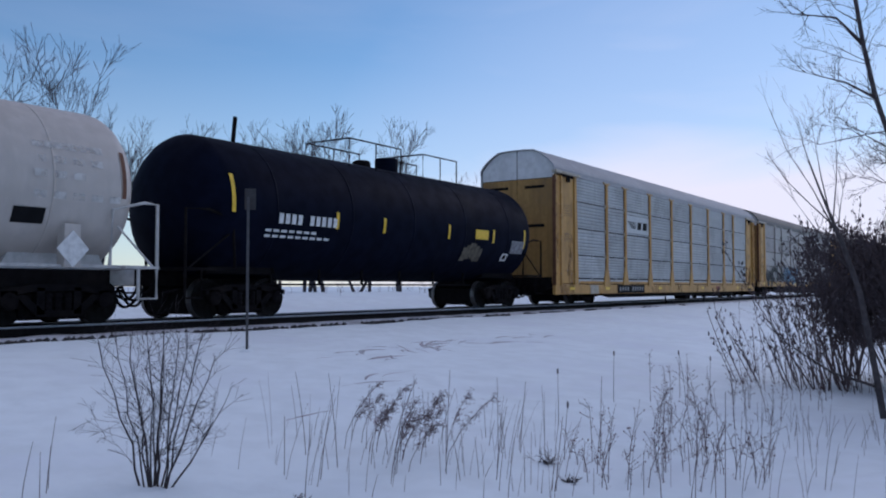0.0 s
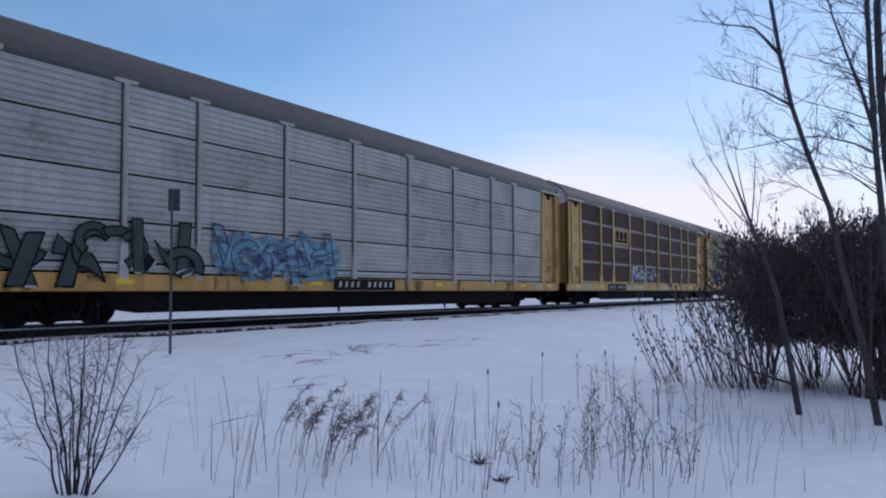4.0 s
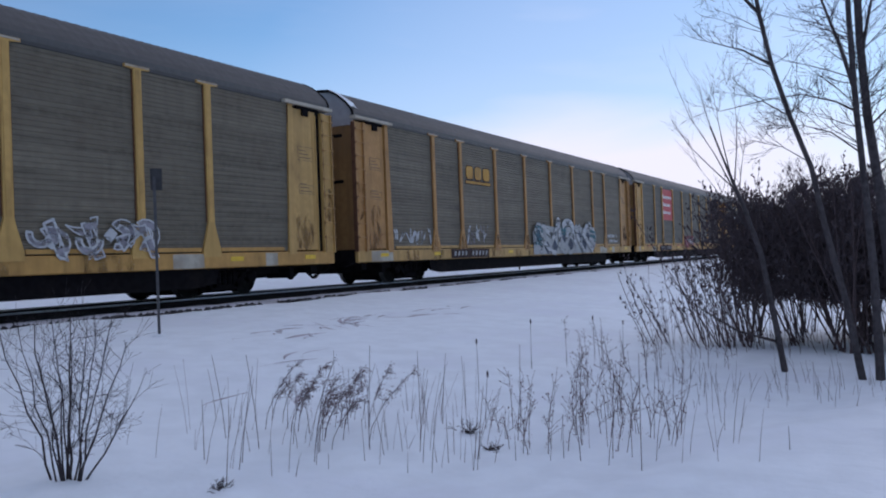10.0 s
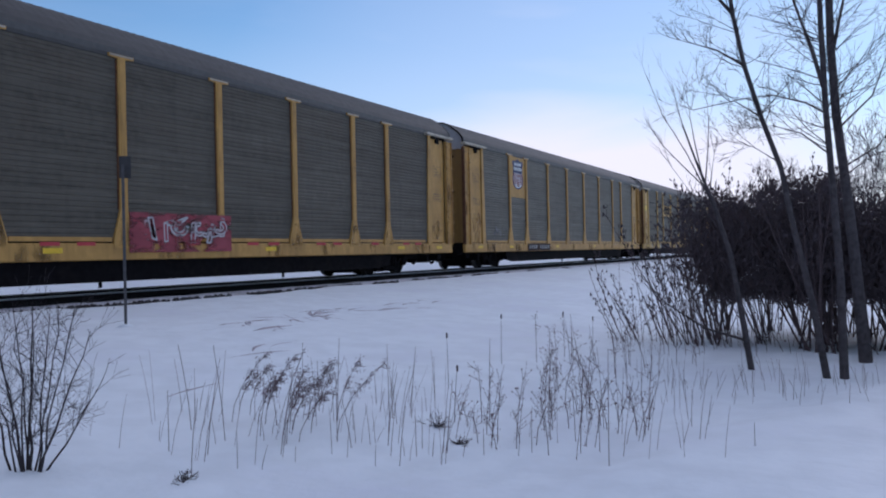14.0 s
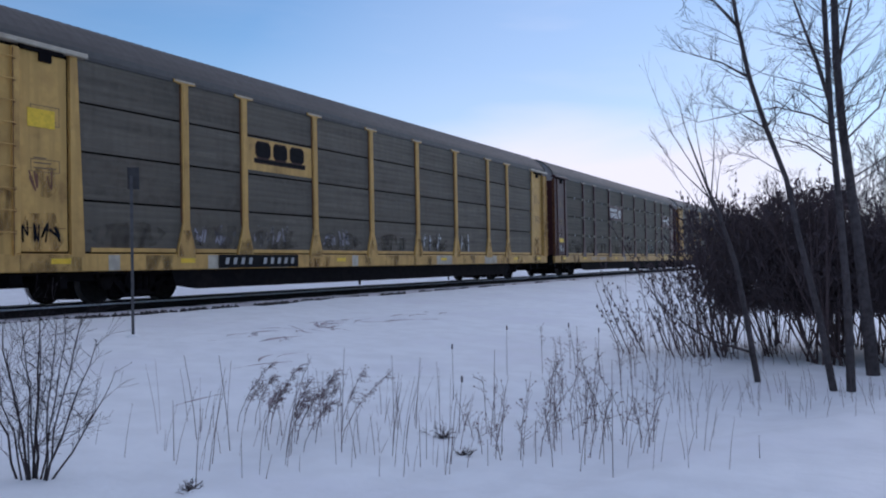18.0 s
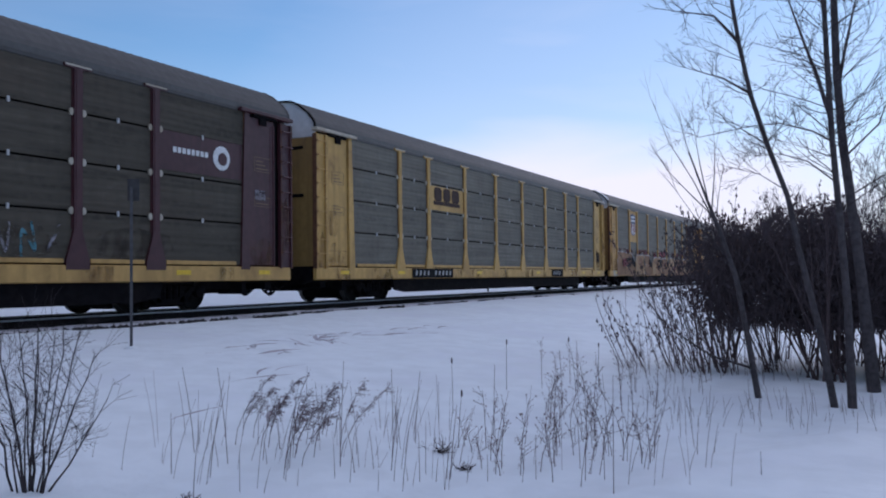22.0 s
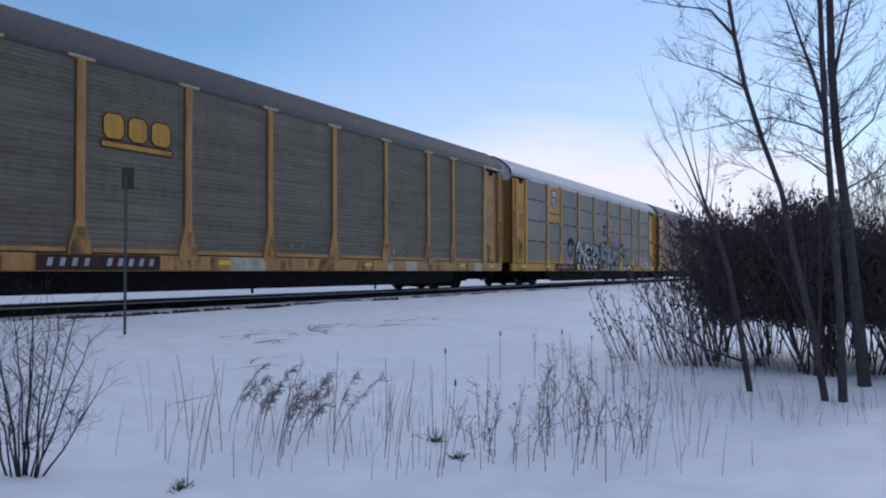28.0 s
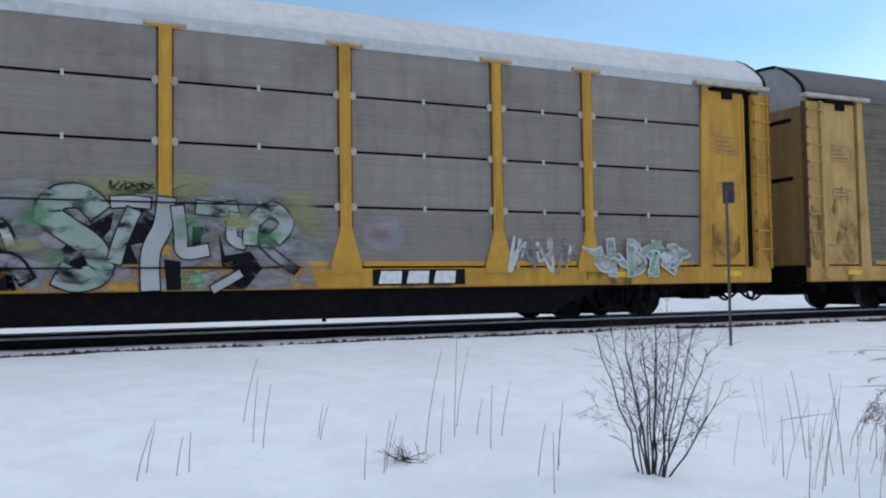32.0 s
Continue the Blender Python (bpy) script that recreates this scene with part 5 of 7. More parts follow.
    spray_piece(c, XS[5], [([(-2.2, 0.70), (5.2, 0.70), (5.75, 1.0), (5.95, 1.5), (5.6, 1.95), (4.6, 1.85), (3.2, 1.95), (2.0, 1.9), (0.8, 1.85), (-0.4, 1.9), (-1.6, 1.95), (-2.3, 1.6)], 1)] + navy + [([(4.9, 1.25), (5.8, 1.2), (5.85, 1.7), (5.0, 1.85)], 3), ([(1.0, 1.55), (1.6, 1.5), (1.7, 1.9), (1.05, 1.95)], 3)],
                [([(-2.1, 1.15), (-1.95, 1.75), (-1.45, 1.85), (-1.30, 1.30), (-1.6, 0.80)], 0.14, 4), ([(-1.2, 1.95), (-0.6, 1.62), (0.1, 1.45), (0.35, 1.70)], 0.13, 4), ([(0.2, 1.55), (0.5, 1.95), (0.72, 2.18), (0.78, 1.60), (0.72, 0.98)], 0.14, 4),
                 ([(-1.1, 1.20), (-0.4, 0.85), (0.3, 0.74)], 0.10, 4), ([(0.8, 0.98), (1.1, 0.82), (1.5, 0.74)], 0.09, 1), ([(1.15, 1.90), (1.6, 2.10), (2.2, 2.08), (2.6, 1.85), (2.5, 1.50)], 0.15, 4), ([(1.5, 1.35), (1.9, 1.55), (2.5, 1.40), (3.0, 1.10)], 0.12, 4),
                 ([(2.7, 1.05), (2.4, 0.80), (1.9, 0.74)], 0.10, 1), ([(2.9, 2.00), (3.1, 1.50), (3.6, 1.05), (4.0, 0.76)], 0.14, 4), ([(3.0, 1.85), (3.5, 2.00)], 0.07, 1), ([(3.9, 1.55), (4.3, 1.90), (4.75, 2.05), (5.1, 1.90)], 0.13, 4),
                 ([(3.75, 1.60), (4.3, 1.35), (4.9, 1.00), (5.3, 0.80)], 0.13, 4), ([(4.75, 1.35), (5.2, 1.30), (5.55, 1.05)], 0.10, 4)],
                [SOOT, PALE, STEEL_BLUE, TEAL, CHALK], "long white spray-painted piece with dark blue and teal fill", 0.014)
    for j in range(6):
        for k in range(5):
            if (j + k) % 2 == 0:
                blob_paint(c, disc(XS[4] + 0.72 + 0.13 * j, 1.15 + 0.17 * k, 0.085, 9), TEAL, "teal spot of the spray-painted checks", -1.64)
    scribble(c, XS[0] + 0.25, XS[1] - 0.3, 1.15, 1.65, 7, [CHALK], 52, 0.030)
    scribble(c, XS[2] + 0.2, XS[2] + 2.1, 1.15, 1.8, 5, [CHALK, LILAC], 53, 0.034)
    bars_of_writing(c, XS[8] + 0.4, XS[8] + 2.0, 1.45, 1.6, CHALK, 7)
    bars_of_writing(c, XS[8] + 0.6, XS[8] + 2.1, 1.2, 1.33, CHALK, 6)
    sill_marks(c, 2, SEPIA)
    snow_cap(c, 0.7)
    scribble(c, CAR_HALF - 1.3, CAR_HALF - 0.7, 1.3, 1.75, 3, [INK], 54, 0.05, -1.51, "black scrawl on the corner panel")
    # 6: red square
    c = autorack(6, "grey", "slate", "gold", "gold", "gold", 9, "none", "light", "slate-grey auto carrier with a large red square and yellow posts")
    p = name_plate(c, 2, 2.62, 4.62, RED, "red panel with three lines of white lettering bars")
    for k, n in enumerate((8, 7, 7)):
        for j in range(n):
            a = XS[2] + 0.3 + j * 0.28
            part("letter_bar", flat_piece(rect(a, a + 0.19, 4.02 - 0.5 * k, 4.02 - 0.5 * k + (0.24 if j == 0 else 0.17)), -1.509, WHITE_PAINT, "letter_bar"), None, p)
    blob_paint(c, rect(XS[4] + 0.1, XS[5] + 0.3, 0.80, 1.62), DULL_RED, "dull red spray-painted block", -1.56)
    graffiti(c, XS[4] + 0.3, XS[5] + 0.2, 1.0, 1.5, 4, DULL_RED, CHALK, 61, None, fat=0.1)
    for b in range(0, 9):
        for a in (0.9, 1.7):
            if XS[b] + a < XS[b + 1] - 0.3:
                blob_paint(c, rect(XS[b] + a, XS[b] + a + 0.42, Z_DECK - 0.07, Z_DECK), RED, "short red sill stripe", -1.538)
    sill_marks(c, 2, SEPIA)
    # 7
    c = autorack(7, "grey", "mid", "gold", "gold", "gold", 9, "none", "light", "grey auto carrier with a yellow shield panel and yellow flared posts")
    p = name_plate(c, 1, 2.95, 4.70, yellow("gold"), "yellow panel with a shield emblem")
    shield_logo(p, (XS[1] + XS[2]) / 2, 3.95, 1.25, 1.30, -1.509)
    sill_marks(c, 2, SEPIA, shift=0.9)
    graffiti(c, XS[0] + 1.0, XS[1] - 0.4, 1.3, 1.7, 3, LILAC, LILAC, 71, None, fat=0.06)
    # 8
    c = autorack(8, "grey", "slate", "lemon", "lemon", "lemon", 8, "dark", "light", "pale yellow auto carrier with streaked grey panels and faint tags")
    p = name_plate(c, 2, 3.02, 3.80, yellow("lemon"), "pale yellow panel with a dark block emblem")
    block_logo(p, XS[2] + 0.45, 3.36, 1.9, 0.36, BLACK_PAINT, True, -1.509)
    for k, b in enumerate((1, 2, 3, 5)):
        graffiti(c, XS[b] + 0.3, XS[b] + 1.6, 1.15, 1.7, 3, LILAC, LILAC if k < 3 else CHALK, 81 + k, None, fat=0.05)
    graffiti(c, XS[6] + 0.1, XS[6] + 1.3, 1.0, 1.75, 2, CHALK, INK, 89, None, fat=0.09)
    sill_marks(c, 2)
    blob_paint(c, rect(-CAR_HALF + 0.72, -CAR_HALF + 1.28, 3.25, 3.58), BAR_YELLOW, "bright yellow sticker on the corner panel", -1.509)
    scribble(c, -CAR_HALF + 0.6, -CAR_HALF + 1.35, 1.2, 1.55, 4, [INK], 95, 0.022, -1.511, "black scrawl on the corner panel")
    scribble(c, -CAR_HALF + 0.7, -CAR_HALF + 1.2, 2.1, 2.5, 3, [BROWN], 96, 0.016, -1.511, "brown scrawl on the corner panel")
    for k in range(6):
        blob_paint(c, rough_blob(XS[k] + 1.2, 1.35, 1.0, 0.30, 960 + k), SOIL, "soot smear low on the panels", -1.513)
    # 9: maroon car
    c = autorack(9, "grey", "green", "maroon", "maroon", "dull", 8, "dark", "light", "maroon auto carrier with greenish grey ribbed panels")
    p = name_plate(c, 3, 3.02, 3.86, MAROON, "maroon panel with white emblem bars")
    for k in range(3):
        part("emblem_bar", flat_piece(rect(XS[3] + 0.25, XS[3] + 1.9 - 0.15 * k, 3.16 + 0.1 * k, 3.21 + 0.1 * k), -1.509, WHITE_PAINT, "emblem_bar"), None, p)
    part("emblem_block", flat_piece(disc(XS[3] + 2.25, 3.42, 0.24), -1.509, WHITE_PAINT, "emblem_block"), None, p)
    part("emblem_block", flat_piece(disc(XS[3] + 2.29, 3.40, 0.12), -1.516, MAROON, "emblem_block"), None, p)
    bars_of_writing(p, XS[3] + 0.3, XS[3] + 1.7, 3.52, 3.68, WHITE_PAINT, 7, -1.509, "letter_row")
    p = name_plate(c, 8, 3.02, 3.86, MAROON, "maroon panel with a white round emblem")
    part("emblem_block", flat_piece(disc(XS[8] + 2.0, 3.46, 0.28), -1.509, WHITE_PAINT, "emblem_block"), None, p)
    part("emblem_block", flat_piece(disc(XS[8] + 2.03, 3.44, 0.15), -1.516, MAROON, "emblem_block"), None, p)
    bars_of_writing(p, XS[8] + 0.5, XS[8] + 1.6, 3.42, 3.54, WHITE_PAINT, 8, -1.509, "letter_row")
    graffiti(c, XS[6] + 0.1, XS[7] - 0.4, 1.05, 1.8, 3, TEAL, LILAC, 91, None, fat=0.06)
    sill_marks(c, 2, yellow("dull"))
    for k in range(8):
        blob_paint(c, rough_blob(XS[k] + 1.3, 1.40, 1.15, 0.36, 970 + k), SOIL, "soot smear low on the panels", -1.513)
    blob_paint(c, rect(-CAR_HALF + 0.75, -CAR_HALF + 1.30, 1.62, 1.80), BAR_YELLOW, "orange sticker on the corner panel", -1.509)
    scribble(c, -CAR_HALF + 0.75, -CAR_HALF + 1.25, 1.15, 1.50, 3, [CHALK], 98, 0.022, -1.511, "white scrawl on the corner panel")
    bars_of_writing(c, CAR_HALF - 1.35, CAR_HALF - 0.95, 2.60, 2.85, LILAC, 5, -1.51, "stencil")
    # 10
    c = autorack(10, "grey", "mid", "lemon", "lemon", "lemon", 8, "dark", "white", "pale yellow auto carrier with silvery grey panels and a dark emblem")
    p = name_plate(c, 2, 2.98, 3.80, yellow("lemon"), "pale yellow panel with a dark block emblem")
    block_logo(p, XS[2] + 0.45, 3.34, 1.9, 0.40, SEPIA, True, -1.509)
    sill_marks(c, 1, shift=1.65)
    sill_marks(c, 6, BLACK_PAINT, 5, 1.6)
    scribble(c, CAR_HALF - 1.4, CAR_HALF - 0.8, 1.2, 2.1, 3, [INK], 101, 0.05, -1.51, "black scrawl on the corner panel")
    # 11: long graffiti of blocks
    c = autorack(11, "grey", "mid", "gold", "gold", "gold", 9, "none", "white", "grey auto carrier with shield panel and long orange graffiti")
    p = name_plate(c, 1, 2.75, 4.72, yellow("gold"), "yellow panel with a shield emblem")
    shield_logo(p, (XS[1] + XS[2]) / 2, 3.85, 1.25, 1.40, -1.509)
    blob_paint(c, rect(XS[0] - 0.3, XS[8] + 1.5, 0.70, 1.55), TAN, "long band of tan spray paint", -1.552)
    rng = random.Random(111)
    for k in range(8):
        blob_paint(c, rough_blob(XS[k] + 1.5, 2.12, rng.uniform(1.3, 1.8), rng.uniform(0.18, 0.3), 300 + k), MAGENTA, "crimson overspray above the band", -1.513)
    x, y = XS[0] - 0.25, -1.553
    for k, (w, top, cut, rise) in enumerate(((4.2, 2.06, 0.9, 0.15), (2.4, 1.98, 0.25, 0.25), (2.1, 1.98, 0.75, 0.05), (2.8, 1.90, 0.5, 0.45), (2.2, 1.86, 0.5, 0.3), (2.6, 1.92, 0.7, 0.2), (2.3, 1.84, 0.4, 0.3), (2.5, 1.86, 0.6, 0.2))):
        q = [(x, 0.74), (x + w, 0.74), (x + w + 0.15, 1.35), (x + w - cut, top), (x + rise, top + rng.uniform(-0.05, 0.05)), (x + 0.05, 1.5)]
        blob_paint(c, q, SAND if k % 2 else TAN, "slanted block of tan spray paint", y)
        m = Mesh()
        stroke(m, [q[5], q[4], q[3], q[2]], 0.022, y - 0.008, 0)
        part("graffiti", m, [CHALK], c, "pale outline of the block", stuff=True)
        for j in range(3):
            blob_paint(c, rough_blob(x + w * rng.uniform(0.25, 0.7), rng.uniform(1.0, 1.6), w * rng.uniform(0.15, 0.25), rng.uniform(0.15, 0.3), 330 + 7 * k + j, 18), (MAGENTA, RUST_PATCH, TAN)[(j + k) % 3], "sprayed wash on the block", y - 0.010 - 0.002 * j)
        blob_paint(c, [(x + w - cut + 0.04, top - 0.10), (x + w + 0.06, 1.40), (x + w - 0.10, 1.12), (x + w - cut - 0.12, 1.46)], INK, "black slanted shadow", y - 0.018)
        a = x + w * 0.52
        if k % 3 == 0:
            for z in (1.18, 1.56):
                blob_paint(c, [(a, z), (a + 0.8, z + 0.02), (a + 0.9, z + 0.09), (a + 0.8, z + 0.19), (a + 0.05, z + 0.17)], INK, "black bar of the block", y - 0.0185)
        elif k % 3 == 1:
            blob_paint(c, [(x + w * 0.45, 1.10), (x + w * 0.8, 1.10), (x + w * 0.8, 1.24), (x + w * 0.5, 1.22)], INK, "black notch of the block", y - 0.0185)
        x += w + rng.uniform(-0.05, 0.08)
        y = -1.553 if y < -1.56 else -1.576
    sill_marks(c, 2)
    snow_cap(c, 1.1)
    scribble(c, -CAR_HALF + 0.55, -CAR_HALF + 1.4, 2.2, 2.9, 3, [BROWN], 112, 0.02, -1.51, "brown scrawl on the corner panel")
    # 12
    c = autorack(12, "grey", "grey", "orange", "orange", "orange", 9, "none", "light", "grey auto carrier with ochre posts and faint green tags")
    block_logo(c, XS[2] + 0.55, 3.28, 1.75, 0.48, yellow("bright"), True, -1.509)
    graffiti(c, XS[4] + 0.5, XS[5] + 1.8, 1.2, 1.5, 6, GREEN, GREEN, 121, None, fat=0.08)
    graffiti(c, XS[6] + 0.3, XS[6] + 1.5, 1.2, 1.45, 3, LIME, LIME, 122, None, fat=0.08)
    sill_marks(c, 2, SEPIA)
    blob_paint(c, rect(-CAR_HALF + 0.70, -CAR_HALF + 1.25, 3.30, 3.62), BAR_YELLOW, "bright yellow sticker on the corner panel", -1.509)
    # 13: white roof, two big pieces
    c = autorack(13, "white", "smooth", "bright", "bright", "bright", 9, "dark", "white", "yellow and grey auto carrier with white roof and two graffiti pieces")
    p = name_plate(c, 1, 3.0, 4.70, yellow("bright"), "yellow panel with a shield emblem and a line of bars")
    shield_logo(p, (XS[1] + XS[2]) / 2, 4.10, 0.95, 0.92, -1.509)
    bars_of_writing(p, XS[1] + 0.2, XS[2] - 0.2, 3.33, 3.42, BROWN, 15, -1.509, "letter_row")
    spray_piece(c, XS[2] + 1.55, [([(-0.52, 2.0), (-0.50, 1.60), (-0.12, 1.26), (0.10, 1.34), (0.36, 1.56), (0.44, 2.0)], 0), ([(-0.38, 1.98), (-0.40, 1.66), (-0.06, 1.40), (0.10, 1.38), (0.34, 1.58), (0.36, 1.98)], 1),
                                  ([(-0.50, 1.96), (-0.46, 2.16), (-0.20, 2.32), (0.30, 2.30), (0.52, 2.12), (0.44, 1.96), (0.0, 2.02)], 0)], [], [INK, LILAC], "rounded grey spray-painted form with a black cap", y=-1.513)
    spray_piece(c, XS[3], [([(-0.7, 0.70), (3.7, 0.70), (3.55, 1.2), (3.2, 1.75), (2.2, 1.9), (1.2, 1.95), (0.5, 1.9), (-0.35, 1.6)], 0), ([(0.2, 0.72), (1.0, 0.72), (0.9, 1.2), (0.3, 1.1)], 2), ([(2.2, 0.74), (2.8, 0.74), (2.7, 1.3), (2.3, 1.2)], 2)],
                [([(-0.62, 0.72), (-0.60, 1.20), (-0.40, 1.42), (-0.22, 1.15)], 0.11, 2), ([(-0.50, 1.62), (-0.15, 2.05), (0.20, 2.02), (0.05, 1.40), (-0.12, 0.74)], 0.14, 1),
                 ([(0.20, 1.98), (0.55, 1.52), (0.98, 2.02), (0.80, 1.40), (1.02, 1.00), (1.50, 0.78)], 0.15, 1), ([(1.78, 2.02), (1.25, 1.95), (1.10, 1.55), (1.50, 1.28), (1.95, 1.30)], 0.12, 1),
                 ([(1.30, 1.64), (1.80, 1.68)], 0.07, 2), ([(1.55, 1.12), (1.75, 0.95), (2.10, 0.90), (2.20, 0.74)], 0.12, 1), ([(1.95, 1.85), (2.40, 1.95), (2.78, 1.78), (2.48, 1.50), (2.10, 1.45)], 0.12, 1),
                 ([(2.15, 1.75), (2.08, 1.30), (1.90, 1.05)], 0.10, 2), ([(2.50, 1.42), (2.72, 1.10), (3.12, 0.78)], 0.12, 1), ([(2.80, 1.98), (3.10, 1.85), (3.22, 1.45), (2.98, 1.15), (2.95, 0.74)], 0.11, 1),
                 ([(3.22, 1.50), (3.48, 1.62), (3.62, 1.32)], 0.06, 1), ([(3.15, 1.02), (3.60, 1.12), (3.82, 0.84)], 0.09, 2)], [INK, CHALK, LILAC], "white and grey spray-painted piece with black outlines", 0.040)
    halo(c, XS[5], ((-2.0, 1.9, 0.9, 0.42, HAZE_GREY), (-0.9, 2.1, 0.8, 0.30, HAZE_LIME), (0.1, 2.15, 0.9, 0.36, HAZE_LIME), (1.2, 2.05, 0.8, 0.34, HAZE_GREY), (1.9, 1.75, 0.7, 0.6, HAZE_LIME),
                    (2.1, 1.2, 0.8, 0.5, HAZE_GREY), (1.6, 0.84, 0.7, 0.17, HAZE_GREY), (2.5, 0.86, 0.5, 0.18, HAZE_GREY), (3.5, 1.55, 0.42, 0.36, HAZE_GREY), (3.5, 1.55, 0.28, 0.16, HAZE_ROSE)))
    spray_piece(c, XS[5], [([(-2.11, 1.60), (-1.70, 2.01), (-0.84, 2.05), (-0.31, 2.11), (0.33, 2.09), (1.17, 2.09), (1.79, 2.02), (2.11, 1.48), (2.34, 0.67), (-2.11, 0.67)], 4),
                 ([(-1.26, 1.46), (-1.13, 1.31), (-1.09, 1.03), (-1.36, 1.03), (-1.42, 1.27)], 0),
                 ([(-1.36, 1.80), (-1.06, 1.62), (-0.72, 1.83), (-0.76, 1.58), (-0.88, 1.43), (-1.17, 1.60)], 0),
                 ([(-0.33, 1.93), (-0.13, 1.76), (-0.18, 1.42), (-0.49, 1.34), (-0.38, 1.07), (-0.61, 1.07), (-0.52, 1.49)], 0),
                 ([(-0.02, 1.14), (0.22, 1.10), (0.23, 0.67), (0.02, 0.67)], 0),
                 ([(0.39, 1.64), (0.68, 1.61), (0.51, 1.46), (0.53, 1.32), (0.39, 1.32)], 0),
                 ([(0.78, 1.55), (0.88, 1.19), (1.27, 1.26), (1.45, 0.99), (1.19, 0.67), (0.68, 0.67), (1.13, 0.92), (0.83, 1.03)], 0),
                 ([(0.23, 0.97), (0.49, 0.97), (0.64, 0.67), (0.23, 0.67)], 3),
                 ([(0.06, 1.65), (0.12, 1.35), (-0.06, 1.35)], 3)],
                [([(-0.90, 1.81), (-1.13, 2.03), (-1.46, 2.02), (-1.60, 1.79), (-1.36, 1.58), (-1.00, 1.30), (-0.90, 0.97), (-1.21, 0.84), (-1.48, 0.94)], 0.17, 2),
                 ([(-0.76, 1.97), (-0.50, 1.99), (-0.21, 1.97)], 0.08, 1),
                 ([(-0.44, 1.87), (-0.60, 1.49), (-0.72, 1.08)], 0.10, 2),
                 ([(0.02, 2.06), (-0.04, 1.63), (-0.21, 1.23), (-0.21, 0.67)], 0.13, 1),
                 ([(0.17, 1.94), (0.22, 1.55), (0.26, 1.24), (0.63, 1.28)], 0.09, 1),
                 ([(0.45, 1.93), (0.83, 1.90), (1.07, 1.94)], 0.10, 2),
                 ([(1.03, 1.85), (0.98, 1.47), (1.19, 1.36)], 0.08, 1),
                 ([(1.26, 1.36), (1.31, 1.71), (1.61, 1.92), (1.84, 1.70), (1.64, 1.44)], 0.11, 2),
                 ([(1.45, 1.38), (1.72, 1.14), (1.99, 0.95)], 0.06, 4),
                 ([(0.68, 0.67), (0.93, 0.81), (1.12, 0.92)], 0.06, 1)],
                [INK, PALE, MINT, GREEN, LILAC], "mint, grey and black spray-painted piece with dark outlines", 0.022)
    halo(c, XS[5], ((-1.9, 1.35, 0.35, 0.12, HAZE_LIME), (-1.5, 1.15, 0.2, 0.14, HAZE_GREEN), (-1.75, 1.75, 0.35, 0.2, HAZE_GREEN), (0.35, 1.6, 0.35, 0.22, HAZE_GREEN), (1.05, 1.75, 0.3, 0.2, HAZE_LIME), (1.5, 1.5, 0.3, 0.2, HAZE_GREEN)), -1.592)
    # black strips over the paint stand in for the shaded panel joints
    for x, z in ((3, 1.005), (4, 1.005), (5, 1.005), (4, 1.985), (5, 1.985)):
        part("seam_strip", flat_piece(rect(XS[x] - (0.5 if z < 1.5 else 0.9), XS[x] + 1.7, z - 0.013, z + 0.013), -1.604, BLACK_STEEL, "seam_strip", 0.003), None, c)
    scribble(c, XS[5] - 0.9, XS[5] + 0.3, 2.15, 2.3, 4, [INK], 141, 0.014)
    scribble(c, XS[7] + 0.2, XS[8] - 0.2, 0.85, 1.6, 5, [CHALK, LILAC], 142, 0.026, -1.556)
    for a in (-0.45, 2.5):
        blob_paint(c, rough_blob(XS[3] + a, 0.86, 0.22, 0.14, 139), BAR_YELLOW, "yellow spray-painted patch", -1.65)
    graffiti(c, XS[7] + 0.3, XS[8] - 0.3, 0.9, 1.6, 2, LILAC, CHALK, 135, None, fat=0.08)
    graffiti(c, XS[8] + 0.2, XS[8] + 2.1, 0.8, 1.55, 4, MINT, CHALK, 136, None, fat=0.12)
    sill_marks(c, 2)
    e = part("emblem", flat_piece(rect(XS[6] + 0.45, XS[6] + 2.15, 0.70, 0.97), -1.539, BLACK_PAINT, "emblem_field"), None, c, "dark field with white emblem blocks")
    for k in range(3):
        a = XS[6] + 0.55 + 0.5 * k
        part("emblem_block", flat_piece([(a, 0.73), (a + 0.40, 0.73), (a + 0.42, 0.94), (a + 0.05, 0.94)], -1.546, WHITE_PAINT, "emblem_block"), None, e)
    scribble(c, -CAR_HALF + 0.6, -CAR_HALF + 1.4, 1.5, 1.9, 3, [INK], 137, 0.018, -1.51, "dark scrawl on the corner panel")
    scribble(c, -CAR_HALF + 0.6, -CAR_HALF + 1.3, 2.4, 3.2, 3, [BROWN], 138, 0.018, -1.51, "brown scrawl on the corner panel")
    for a in (-0.9, 0.2, 1.1):
        blob_paint(c, rect(XS[2] + a, XS[2] + a + 0.45, 0.70, 0.96), DULL_RED, "dull red spray over the number plate", -1.568)
    # 14 and the cars behind it
    autorack(14, "dark", "grey", "gold", "dull", "gold", 9, "none", "light", "grey auto carrier with dull yellow ends and a dark roof")
    c = autorack(15, "grey", "warm", "gold", "gold", "dull", 9, "none", "light", "dusty grey and yellow auto carrier far down the train")
    autorack(16, "light", "mid", "gold", "gold", "gold", 7, "dark", "light", "grey and yellow auto carrier at the far end of the view")


